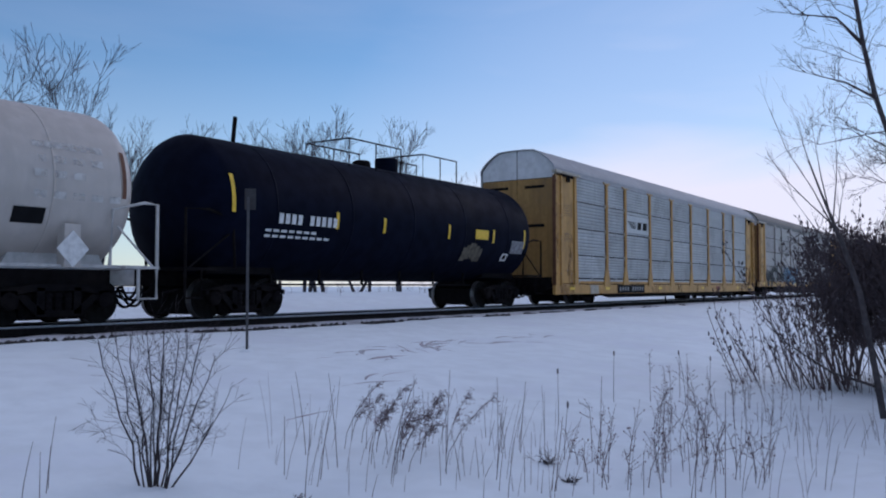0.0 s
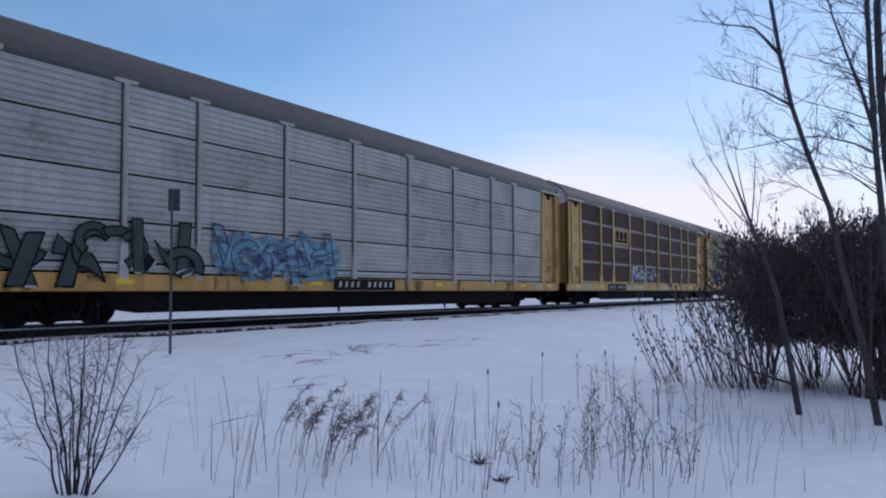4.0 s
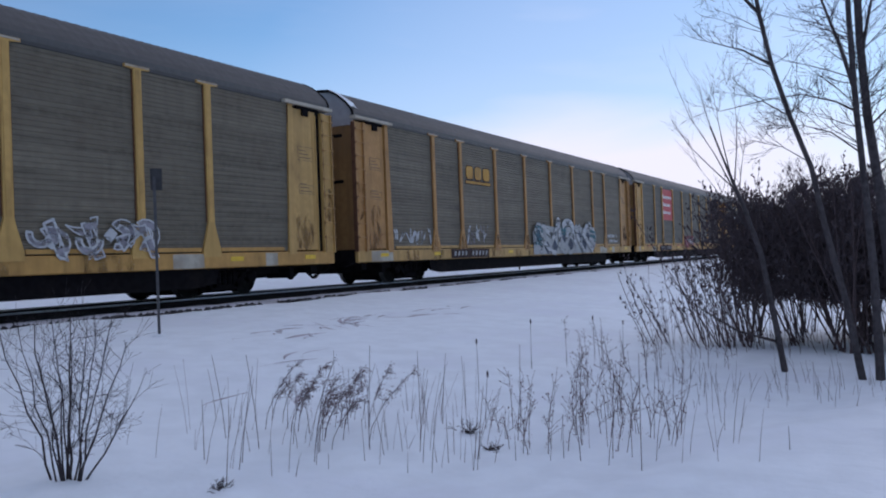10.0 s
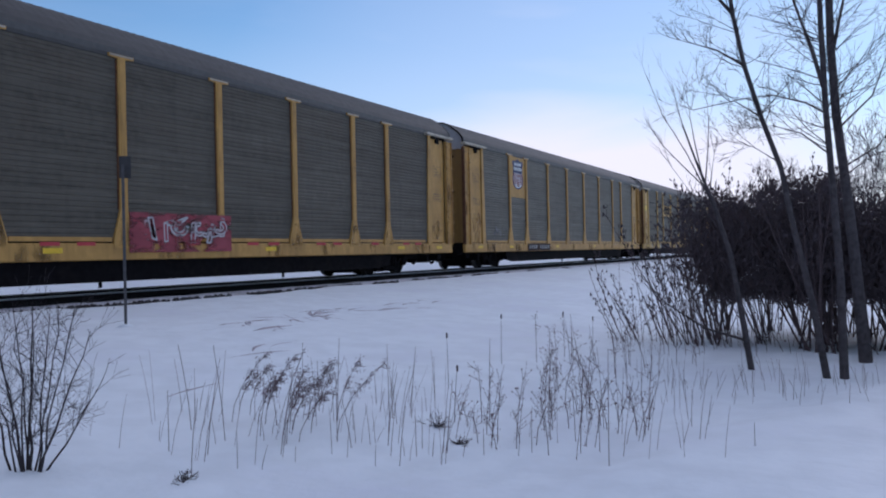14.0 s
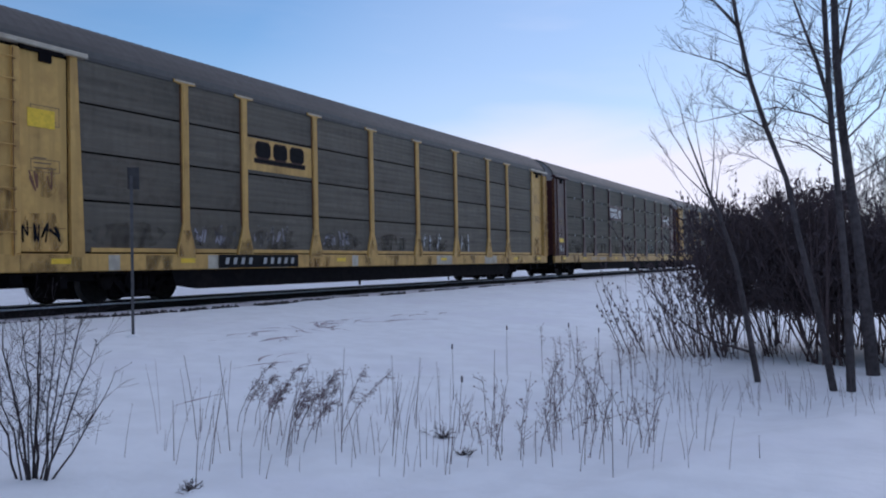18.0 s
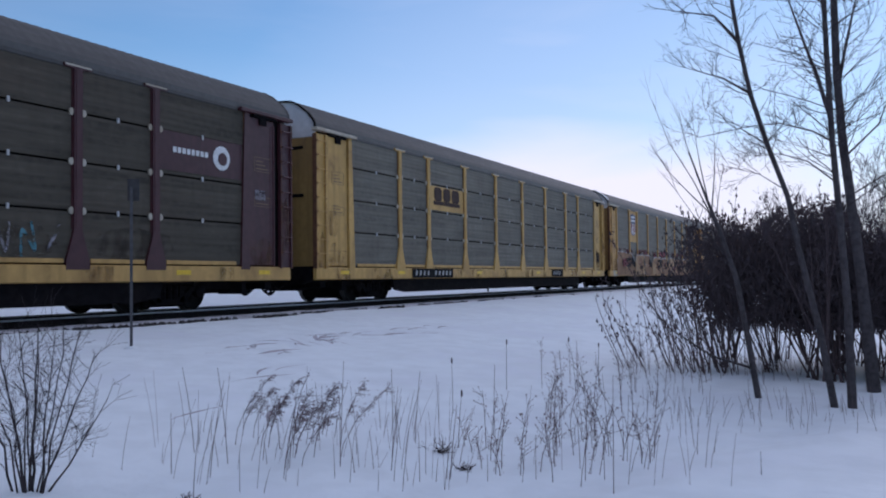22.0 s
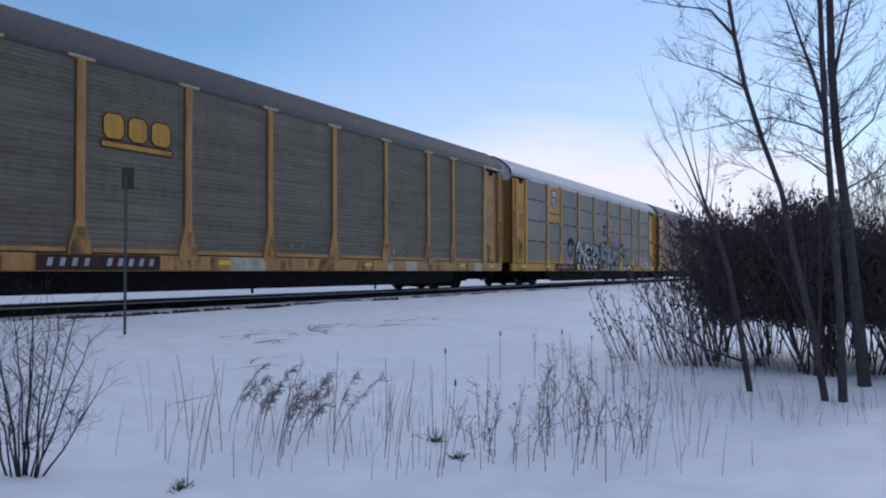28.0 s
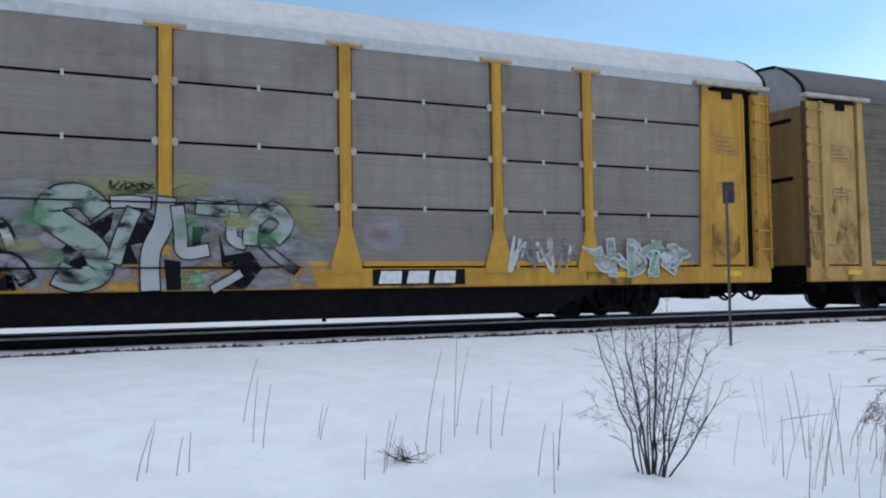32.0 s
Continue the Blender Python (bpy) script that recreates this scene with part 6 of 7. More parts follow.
# ---- tank cars ----
def tank_car(offset, half, mat, frame_mat, label, black, ahead=0.40):
    car = thing("tank_railcar", label, "tank car", "tank cars of the train", at=(0, TRACK_Y, RAIL_Z))
    R, zc = (1.57, 2.38) if black else (1.50, 2.45)
    m = Mesh()
    prof = [(-half + 0.75 * (1 - math.cos(math.pi / 2 * k / 9)), R * max(0.001, math.sin(math.pi / 2 * k / 9))) for k in range(10)]
    prof += [(x, R) for x in np.linspace(-half + 1.6, half - 1.6, 8)]
    prof += [(half - 0.75 * (1 - math.cos(math.pi / 2 * k / 9)), R * max(0.001, math.sin(math.pi / 2 * k / 9))) for k in range(9, -1, -1)]
    m.lathe(prof, (0, 0, zc), 48, axis=0)
    part("tank", m, mat, car, smooth=True)
    for x in np.linspace(-half + 2.0, half - 2.0, 5):
        m = Mesh()
        m.lathe([(-0.02, R + 0.001), (-0.02, R + 0.006), (0.02, R + 0.006), (0.02, R + 0.001)], (x, 0, zc), 48, axis=0)
        part("weld_band", m, mat, car, smooth=True)
    # stub sills, cradles and end platforms
    for s in (-1, 1):
        xe = s * half
        m = Mesh()
        a, b = sorted((xe + s * 0.45, xe - s * 3.2))
        m.box(a, b, -0.30, 0.30, 0.68, 1.02, bevel=0.02)
        m.prism([(xe - s * 0.6, 0.95), (xe - s * 2.6, 0.95), (xe - s * 2.4, 1.35), (xe - s * 0.9, 1.5)], 1, -0.9, 0.9)
        part("stub_sill", m, frame_mat, car)
        m = Mesh()
        a, b = sorted((xe + s * ahead, xe - s * 0.6))
        m.box(a, b, -1.48, 1.48, 1.0, 1.05)
        plat = part("end_platform", m, frame_mat, car)
        x1 = xe + s * (ahead - 0.04)
        for y in (-1.45, 1.45):
            rail = Mesh()
            rail.tube([(xe - s * 0.9, y, 1.05), (xe - s * 0.9, y, 1.1), (xe - s * 0.85, y, 2.05), (xe - s * 0.2, y, 2.22), (x1, y, 2.20), (x1, y, 1.05), (x1, y, 0.45), (x1 - s * 0.4, y, 0.45), (x1 - s * 0.4, y, 1.05)], 0.032, 6)
            part("handrail", rail, frame_mat, plat, "bent steel handrail and sill step")
        brace = Mesh()
        brace.tube([(xe - s * 0.75, -1.45, 1.75), (x1 - s * 0.1, -1.45, 1.05)], 0.02, 6)
        part("brace", brace, frame_mat, plat)
    # top platform, railings, valve housing
    m = Mesh()
    m.lathe([(0, 0.0), (0.0, 0.33), (0.36, 0.33), (0.40, 0.30), (0.40, 0.0)], (0.75, 0, zc + R - 0.05), 20, axis=2)
    part("valve_housing", m, mat if black else frame_mat, car, "round valve housing on the tank top")
    m = Mesh()
    m.lathe([(0, 0.0), (0.0, 0.25), (0.16, 0.25), (0.2, 0.2), (0.2, 0.0)], (-0.35, 0, zc + R - 0.04), 16, axis=2)
    part("manway", m, frame_mat, car)
    for a, b in ((-1.75, 0.45), (1.5, 3.25)):
        m = Mesh()
        for y in (-0.75, 0.75):
            m.tube([(a, y, zc + 1.28), (a, y, zc + R + 0.52), (b, y, zc + R + 0.52), (b, y, zc + 1.28)], 0.022, 6)
            m.tube([((a + b) / 2, y, zc + 1.28), ((a + b) / 2, y, zc + R + 0.52)], 0.018, 6)
        m.tube([(a, -0.75, zc + R + 0.52), (a, 0.75, zc + R + 0.52)], 0.022, 6)
        part("top_railing", m, frame_mat if not black else BLACK_STEEL, car, "square steel railing on the tank top")
    m = Mesh()
    m.box(-1.8, 3.7, -0.78, -0.5, zc + 1.33, zc + 1.37)
    m.box(-1.8, 3.7, 0.5, 0.78, zc + 1.33, zc + 1.37)
    part("top_walkway", m, BLACK_STEEL, car)
    sets = running_gear(car, half + 0.45, half - 1.6)
    MOVING.append((car, offset, sets))
    return car, R, zc


def tank_mark(car, R, zc, x0, x1, z0, z1, mat, name="marking", label="", out=0.012):
    """A mark laid on the curved near side of a tank."""
    m = Mesh()
    n = 5
    ring = []
    for k in range(n + 1):
        z = z0 + (z1 - z0) * k / n
        ring.append((-math.sqrt(max(0.01, (R + out) ** 2 - (z - zc) ** 2)), z))
    for k in range(n):
        m.face([(x0, *ring[k]), (x1, *ring[k]), (x1, *ring[k + 1]), (x0, *ring[k + 1])])
    return part(name, m, mat, car, label)


def build_tanks():
    black = material("glossy_black_tank_paint", (0.0045, 0.0065, 0.017), 0.6, stain=((0.006, 0.006, 0.008), 0.6, 0.5), grain=(3.0, 0.4), spec=0.02)
    pale = material("dusty_pale_grey_tank_paint", (0.50, 0.455, 0.42), 0.5, streaks=0.25, stain=((0.30, 0.27, 0.24), 0.5, 0.5), grain=(4.0, 0.12))
    stain = material("dried_cargo_stain", (0.13, 0.11, 0.08), 0.9, grain=(8.0, 0.7))
    frame_white = material("pale_grey_frame_paint", (0.50, 0.49, 0.48), 0.6, grain=(6.0, 0.3))
    c, R, zc = tank_car(-8.15, 7.05, black, BLACK_STEEL, "glossy black tank car with yellow reflectors and white lettering bars", True)
    for x, z0, z1 in ((-6.3, 2.2, 3.0), (-3.1, 2.02, 2.42), (-1.3, 2.02, 2.40), (1.65, 2.02, 2.42), (4.1, 2.0, 2.4), (6.05, 1.9, 2.5)):
        tank_mark(c, R, zc, x - 0.05, x + 0.05, z0, z1, BAR_YELLOW, "reflector", "yellow reflective strip")
    for k in range(10):
        if k == 4:
            continue
        a = -5.0 + k * 0.195
        tank_mark(c, R, zc, a, a + 0.13, 2.05, 2.27, WHITE_PAINT, "letter_bar")
    for z, n in ((1.86, 7), (1.74, 9)):
        for k in range(n):
            a = -5.35 + k * 0.235
            tank_mark(c, R, zc, a, a + 0.17, z, z + 0.055, WHITE_PAINT, "letter_bar")
    tank_mark(c, R, zc, 3.05, 3.78, 2.08, 2.36, BAR_YELLOW, "placard", "yellow placard")
    tank_mark(c, R, zc, 5.25, 6.05, 1.72, 2.12, material("faded_notice", (0.22, 0.22, 0.24), 0.6, grain=(9.0, 0.6)), "notice", "faded grey notice panel")
    tank_mark(c, R, zc, 4.85, 5.2, 1.48, 1.70, WHITE_PAINT, "notice", "white square notice")
    tank_mark(c, R, zc, 4.92, 5.13, 1.52, 1.66, BLACK_PAINT, "notice_field", out=0.016)
    for k in range(5):
        m = Mesh()
        tank_mark(c, R, zc, 2.55 + 0.17 * k, 2.80 + 0.2 * k, 1.55 - 0.06 * abs(k - 2), 1.95 - 0.07 * abs(k - 2), stain, "spill_stain", "dried pale spill down the tank side", out=0.010 + 0.0008 * k)
    m = Mesh()
    m.tube([(-4.95, 0, zc + R - 0.05), (-4.88, 0, zc + R + 0.62)], 0.05, 8)
    part("vent_pipe", m, BLACK_STEEL, c, "thin black vent pipe")
    m = Mesh()
    for x in (-4.6, -3.0, -1.4, 0.2, 1.8, 3.4):
        m.box(x, x + 0.05, -0.9, -0.85, 0.72, 1.1)
    m.tube([(-4.9, -0.9, 0.72), (3.8, -0.9, 0.72)], 0.025, 6)
    part("brake_rigging", m, BLACK_STEEL, c)
    # pale tank car ahead of it
    c, R, zc = tank_car(-23.25, 6.95, pale, frame_white, "dusty pale grey tank car with faded white lettering and a placard", False, 0.13)
    m = Mesh()
    m.box(-6.9, 6.9, -1.34, -1.26, 1.0, 1.06, bevel=0.01)
    part("side_rail", m, frame_white, c, "pale steel rail along the tank foot")
    # black plate added to keep the shaded underside of the pale tank dark
    m = Mesh()
    m.box(-6.4, 6.4, -0.95, -0.88, 0.62, 0.98)
    part("brake_rigging", m, BLACK_STEEL, c)
    faded = material("faded_tank_lettering", (0.60, 0.58, 0.56), 0.6, grain=(9.0, 0.2), wear=(4.0, 0.36, 0.6, (1, 1, 1)))
    tank_mark(c, R, zc, 6.25, 6.33, 2.25, 3.1, BROWN, "reflector", "rusty orange strip")
    for z, n in ((3.0, 1), (2.75, 4), (2.5, 3), (2.15, 5)):
        for k in range(n):
            tank_mark(c, R, zc, 4.6 + k * 0.35, 4.6 + k * 0.35 + (1.3 if n == 1 else 0.22), z, z + 0.12, faded, "letter_bar")
    tank_mark(c, R, zc, 4.30, 4.85, 1.72, 1.98, BLACK_PAINT, "notice", "black notice panel")
    m = Mesh()
    m.prism([(5.35, 1.0), (5.65, 1.32), (5.35, 1.64), (5.05, 1.32)], 1, -1.44, -1.42)
    part("placard", m, WHITE_PAINT, c, "white diamond placard")
    m = Mesh()
    m.box(5.2, 5.5, -1.42, -1.2, 1.0, 1.75)
    part("placard_board", m, pale, c)


build_tanks()
build_autoracks()


# ---- plants ----
def grow(mesh, p, d, length, r, depth, rng, sides=4, kids=3, wander=0.25, rise=0.12, shrink=0.62, spread_a=0.7, rmin=0.0016):
    """A tapering limb that wanders, with smaller limbs along it."""
    n = 4 if depth > 0 else 3
    pts, rad = [Vector(p)], [r]
    d = Vector(d).normalized()
    for k in range(n):
        d = (d + Vector((rng.gauss(0, wander), rng.gauss(0, wander), rng.gauss(0, wander * 0.7) + rise)) * 0.45).normalized()
        pts.append(pts[-1] + d * (length / n))
        rad.append(max(rmin, r * (1 - 0.75 * (k + 1) / n)))
    mesh.tube([tuple(q) for q in pts], rad, sides, caps=False)
    if depth <= 0:
        return
    for _ in range(kids):
        u = rng.uniform(0.25, 0.97) * n
        k = min(int(u), n - 1)
        q = pts[k].lerp(pts[k + 1], u - k)
        axis = (pts[k + 1] - pts[k]).normalized()
        side = axis.orthogonal().normalized()
        side.rotate(Matrix.Rotation(rng.uniform(0, 6.28), 3, axis))
        nd = axis * math.cos(spread_a) + side * math.sin(spread_a)
        grow(mesh, q, nd, length * shrink * rng.uniform(0.7, 1.2), max(rmin, rad[k] * 0.55), depth - 1, rng, max(3, sides - 1), kids, wander, rise, shrink, spread_a, rmin)


def along(pts, u):
    u = max(0.0, min(0.999, u)) * (len(pts) - 1)
    k = int(u)
    return Vector(pts[k]).lerp(Vector(pts[k + 1]), u - k), (Vector(pts[k + 1]) - Vector(pts[k])).normalized()


def bare_tree(name, label, trunk, r0, limbs, rng, twigs=30, start=0.3, twig_len=1.1, mat=BARK, reach=0.8, sprays=None):
    """A leafless tree: a trunk through points, limbs through points, and sprays of fine twigs."""
    base = Vector(trunk[0])
    t = thing(name, label, "tree", "bare trees beside the shrub", at=tuple(base))
    m = Mesh()
    loc = [tuple(Vector(p) - base) for p in trunk]
    loc[0] = (loc[0][0], loc[0][1], -0.2)
    top = Vector(loc[-1])
    up = (top - Vector(loc[-2])).normalized()
    for k in range(4 if reach else 0):
        loc.append(tuple(top + up * (reach * (k + 1)) + Vector((rng.gauss(0, 0.06), rng.gauss(0, 0.06), 0))))
    m.tube(loc, [r0 * max(0.1, 1.05 - 0.17 * min(1.0, max(0.0, p[2]) / 1.6) - 0.07 * max(0.0, p[2])) * (max(0.12, 1 - (p[2] - 1.9) * 0.75) if not reach and p[2] > 1.9 else 1) for p in loc], 10)
    part("trunk", m, mat, t, smooth=True)
    crown = Mesh()
    for pts, r in limbs:
        m = Mesh()
        q = [tuple(Vector(p) - base) for p in pts]
        m.tube(q, [r * (1 - 0.90 * k / (len(q) - 1)) for k in range(len(q))], 6)
        part("limb", m, mat, t, smooth=True)
        for k in range(sprays or max(5, twigs // 4)):
            p, d = along(q, rng.uniform(0.3, 1.0))
            side = Vector((rng.gauss(0, 0.35), rng.gauss(0, 1), rng.gauss(0.2, 0.7)))
            if reach:
                grow(crown, p, d * 0.6 + side.normalized() * 0.8, rng.uniform(0.18, 0.45), r * 0.16 + 0.0018, 1, rng, 3, 6, 0.36, 0.12, 0.40, 0.65, 0.0016)
            else:
                grow(crown, p, d * 1.4 + side.normalized() * 0.5, rng.uniform(0.25, 0.5), r * 0.16 + 0.0015, 1, rng, 3, 3, 0.2, 0.10, 0.6, 0.45, 0.0011)
    for k in range(twigs):
        p, d = along(loc, rng.uniform(start, 0.98))
        side = Vector((rng.gauss(0, 0.6), rng.gauss(0, 1.0), rng.uniform(-0.1, 0.7)))
        grow(crown, p, side.normalized() + d * 0.3, twig_len * rng.uniform(0.5, 1.6), rng.uniform(0.0035, 0.0075), 1, rng, 4, 9, 0.36, 0.14, 0.34, 0.65, 0.0018)
    tagged(part("crown", crown, TWIG, t, "spray of fine bare twigs"), kind="stuff")
    return t


def build_trees():
    rng = random.Random(11)
    bare_tree("bare_tree", "slender leaning bare tree with a fan of upper stems", [(10.97, 1.23, 0.02), (10.96, 1.35, 0.67), (10.94, 1.47, 1.44), (10.91, 1.65, 2.05), (10.9, 1.76, 2.35), (10.88, 1.90, 2.75), (10.86, 2.0, 3.05)], 0.038,
              [([(10.9, 1.74, 2.25), (10.9, 2.02, 2.55), (10.9, 2.28, 2.85), (10.9, 2.5, 3.24)], 0.010),
               ([(10.9, 1.72, 2.18), (10.9, 1.96, 2.70), (10.9, 2.24, 3.18), (10.9, 2.42, 3.68)], 0.011),
               ([(10.9, 1.76, 2.35), (10.9, 1.93, 2.85), (10.9, 2.06, 3.25), (10.9, 2.12, 3.62)], 0.010),
               ([(10.9, 1.78, 2.42), (10.88, 1.86, 2.85), (10.86, 1.90, 3.15), (10.86, 1.94, 3.44)], 0.009),
               ([(10.9, 1.74, 2.30), (10.92, 1.70, 2.75), (10.94, 1.69, 3.1), (10.94, 1.71, 3.45)], 0.009),
               ([(10.9, 1.70, 2.10), (10.95, 1.66, 2.5), (11.0, 1.60, 2.9)], 0.008),
               ([(10.9, 1.60, 1.75), (10.85, 1.95, 2.25), (10.8, 2.32, 2.82)], 0.009),
               ([(10.97, 1.30, 0.35), (10.7, 1.75, 0.52), (10.5, 2.2, 0.85), (10.4, 2.5, 1.25)], 0.020)], rng, 0, 0.70, 0.4, reach=0.0, sprays=4)
    bare_tree("bare_tree", "leaning grey-brown bare tree beside the dark shrub", [(10.43, 0.36, 0.0), (10.43, 0.52, 0.85), (10.42, 0.71, 1.75), (10.41, 0.82, 2.4), (10.39, 1.02, 3.0), (10.37, 1.19, 3.61), (10.36, 1.3, 4.21), (10.35, 1.38, 4.82)], 0.041,
              [([(10.38, 1.16, 3.59), (10.33, 1.49, 3.82), (10.25, 1.96, 4.0)], 0.018), ([(10.36, 1.31, 4.24), (10.32, 1.57, 4.57), (10.22, 2.11, 4.7)], 0.022),
               ([(10.39, 1.02, 3.0), (10.3, 1.3, 3.2), (10.2, 1.75, 3.12), (10.1, 2.0, 3.25)], 0.010), ([(10.41, 0.82, 2.45), (10.3, 1.1, 2.65), (10.2, 1.45, 2.75)], 0.008)], rng, 46, 0.34, 0.50)
    bare_tree("bare_tree", "upright bare tree with arching side limbs", [(10.44, 0.21, 0.0), (10.44, 0.23, 1.11), (10.44, 0.28, 2.05), (10.44, 0.34, 3.01), (10.43, 0.37, 3.9), (10.43, 0.39, 4.8)], 0.049,
              [([(10.44, 0.34, 3.2), (10.43, 0.47, 3.72), (10.42, 0.6, 4.13), (10.41, 0.74, 4.6), (10.4, 0.9, 5.4)], 0.026),
               ([(10.44, 0.33, 2.98), (10.43, 0.54, 3.12), (10.4, 0.89, 3.24), (10.36, 1.29, 3.22), (10.3, 1.69, 3.45)], 0.014),
               ([(10.44, 0.32, 2.53), (10.42, 0.6, 2.78), (10.4, 0.9, 2.89), (10.3, 1.15, 2.86)], 0.011),
               ([(10.44, 0.28, 2.2), (10.5, -0.15, 2.5), (10.5, -0.55, 2.6)], 0.010)], rng, 96, 0.28, 0.72)
    bare_tree("bare_tree", "thick dark bare tree behind the others", [(12.04, -0.02, 0.0), (12.04, 0.1, 1.4), (12.04, 0.18, 2.28), (12.04, 0.27, 3.16), (12.04, 0.32, 4.11), (12.04, 0.33, 5.14)], 0.082,
              [([(12.04, 0.3, 3.96), (12.04, 0.2, 4.46), (12.04, 0.09, 4.95), (12.0, -0.1, 5.6)], 0.026), ([(12.04, 0.2, 2.5), (12.1, -0.20, 2.75), (12.1, -0.55, 3.2), (12.1, -0.8, 3.5)], 0.014),
               ([(12.04, 0.25, 3.0), (12.1, -0.15, 3.4), (12.1, -0.4, 4.1), (12.1, -0.6, 4.6)], 0.016)], rng, 90, 0.28, 0.85)


def build_dark_shrub():
    """A wide thicket: clumps of bare stems that carry a dense dark tangle of twigs and old seed heads."""
    rng = random.Random(23)
    cx, cy = 14.1, 1.15
    t = thing("dense_shrub", "wide dark leafless thicket with old seed heads, in snow", "shrub", at=(cx, cy, ground_z(cx, cy)))
    stems, twigs, heads = Mesh(), Mesh(), Mesh()

    def top(y):
        return 2.50 - 0.06 * math.sin(y * 2.3) if y > -0.9 else 2.02 + 0.12 * math.sin(y * 3.1)

    def head(o):
        s = rng.uniform(0.010, 0.022)
        up = s * rng.uniform(1.5, 2.8)
        lean = Vector((rng.gauss(0, 0.012), rng.gauss(0, 0.012), up))
        i = len(heads.v)
        heads.v += [(o.x + s, o.y, o.z), (o.x - s * 0.5, o.y + s * 0.87, o.z), (o.x - s * 0.5, o.y - s * 0.87, o.z), tuple(o + lean), tuple(o - lean * 0.6)]
        heads.f += [(i, i + 1, i + 3), (i + 1, i + 2, i + 3), (i + 2, i, i + 3), (i + 1, i, i + 4), (i + 2, i + 1, i + 4), (i, i + 2, i + 4)]
        heads.m += [0] * 6

    def twig(q, side, ln, r, n):
        e = q + side.normalized() * ln
        twigs.tube([tuple(q), tuple(q.lerp(e, 0.5) + Vector((rng.gauss(0, 0.02), rng.gauss(0, 0.02), 0.015))), tuple(e)], [r, r * 0.8, r * 0.5], 3, caps=False)
        for _ in range(n):
            head(q.lerp(e, rng.uniform(0.4, 1.0)) + Vector((rng.gauss(0, 0.02), rng.gauss(0, 0.02), rng.uniform(0, 0.04))))
    # clumps of stems
    for c in range(62):
        bx, by = rng.uniform(-1.1, 1.9), rng.uniform(-4.6, 1.35)
        for k in range(rng.choice((5, 6, 7))):
            h = (top(by) + rng.uniform(-0.25, 0.30)) * (1.0 if by > -2 else 0.95)
            d = Vector((rng.gauss(0, 0.2), rng.gauss(0.06, 0.24), 1))
            pts, p = [], Vector((bx + rng.gauss(0, 0.06), by + rng.gauss(0, 0.06), -0.12))
            for j in range(6):
                pts.append(tuple(p))
                d = d + Vector((rng.gauss(0, 0.06), rng.gauss(0.01, 0.06), 0.05))
                p = p + d.normalized() * h / 5
            r = rng.uniform(0.006, 0.018)
            stems.tube(pts, [r * (1 - 0.14 * j) for j in range(6)], 4, caps=False)
            for j in range(9):
                q, dd = along(pts, 1 - 0.55 * rng.random())
                if q.z > 0.65:
                    twig(q, Vector((rng.gauss(0, 0.6), rng.gauss(0, 0.6), rng.uniform(0.4, 1.3))), rng.uniform(0.15, 0.38), 0.0045, 3)
    # the tangle that fills the crowns
    for k in range(46000):
        y = rng.uniform(-5.0, 1.80)
        hi = top(y) - 0.08
        if y > 1.2:
            hi -= 0.25 * (y - 1.2)
        lo = 0.63 + 0.16 * noise.noise((y * 1.6, 5.0, 0)) + (0.55 * (y - 0.9) if y > 0.9 else 0)
        if lo > hi:
            continue
        u = min(rng.random(), rng.random() * 1.35)
        if noise.noise((y * 1.1, u * 2.4, 8.0)) < -0.48:
            continue
        if y > 0.7 and rng.random() < min(0.93, (y - 0.7) * 1.3):
            continue
        z = lo + (hi - lo) * u
        q = Vector((rng.uniform(-1.2, 2.2), y, z))
        side = Vector((rng.gauss(0, 0.6), rng.gauss(0, 0.6), rng.gauss(0.75, 0.5)))
        twig(q, side, rng.uniform(0.14, 0.36) * (1 if z > lo + 0.2 else 0.6), 0.0060, 1 if z > hi - 0.40 and k % 2 or y > 0.9 or k % 9 == 0 else 0)
    # short suckers round the feet of the clumps
    for k in range(160):
        q = Vector((rng.uniform(-1.5, 2.0), rng.uniform(-4.8, 1.7), -0.05))
        twig(q, Vector((rng.gauss(0, 0.2), rng.gauss(0.08, 0.28), 1)), rng.uniform(0.25, 0.75), 0.005, 1 if k % 2 else 0)
    # loose stems that lean out over the snow
    for k in range(46):
        y = rng.uniform(0.9, 1.9) if k < 34 else rng.uniform(1.9, 2.6)
        h = rng.uniform(0.7, 1.9) * (1.1 - 0.25 * max(0, y - 1.2))
        d = Vector((rng.gauss(0, 0.1), rng.gauss(0.26, 0.14), 1))
        pts, p = [], Vector((rng.uniform(-1.2, 0.8), y, -0.1))
        for j in range(5):
            pts.append(tuple(p))
            d = d + Vector((rng.gauss(0, 0.05), rng.gauss(0.0, 0.07), 0.03))
            p = p + d.normalized() * h / 4
        stems.tube(pts, [rng.uniform(0.006, 0.010) * (1 - 0.15 * j) for j in range(5)], 4, caps=False)
        for j in range(7):
            q, dd = along(pts, rng.uniform(0.4, 1.0))
            twig(q, Vector((rng.gauss(0, 0.5), rng.gauss(0.1, 0.6), rng.uniform(0.5, 1.2))), rng.uniform(0.08, 0.22), 0.004, 1)
    tagged(part("stem_thicket", stems, SHRUB, t, "many upright red-brown stems"), kind="stuff")
    tagged(part("twig_tangle", twigs, SEED, t, "dense dark tangle of fine twigs"), kind="stuff")
    tagged(part("dry_foliage", heads, SEED, t, "dark dried seed heads and curled leaves"), kind="stuff")


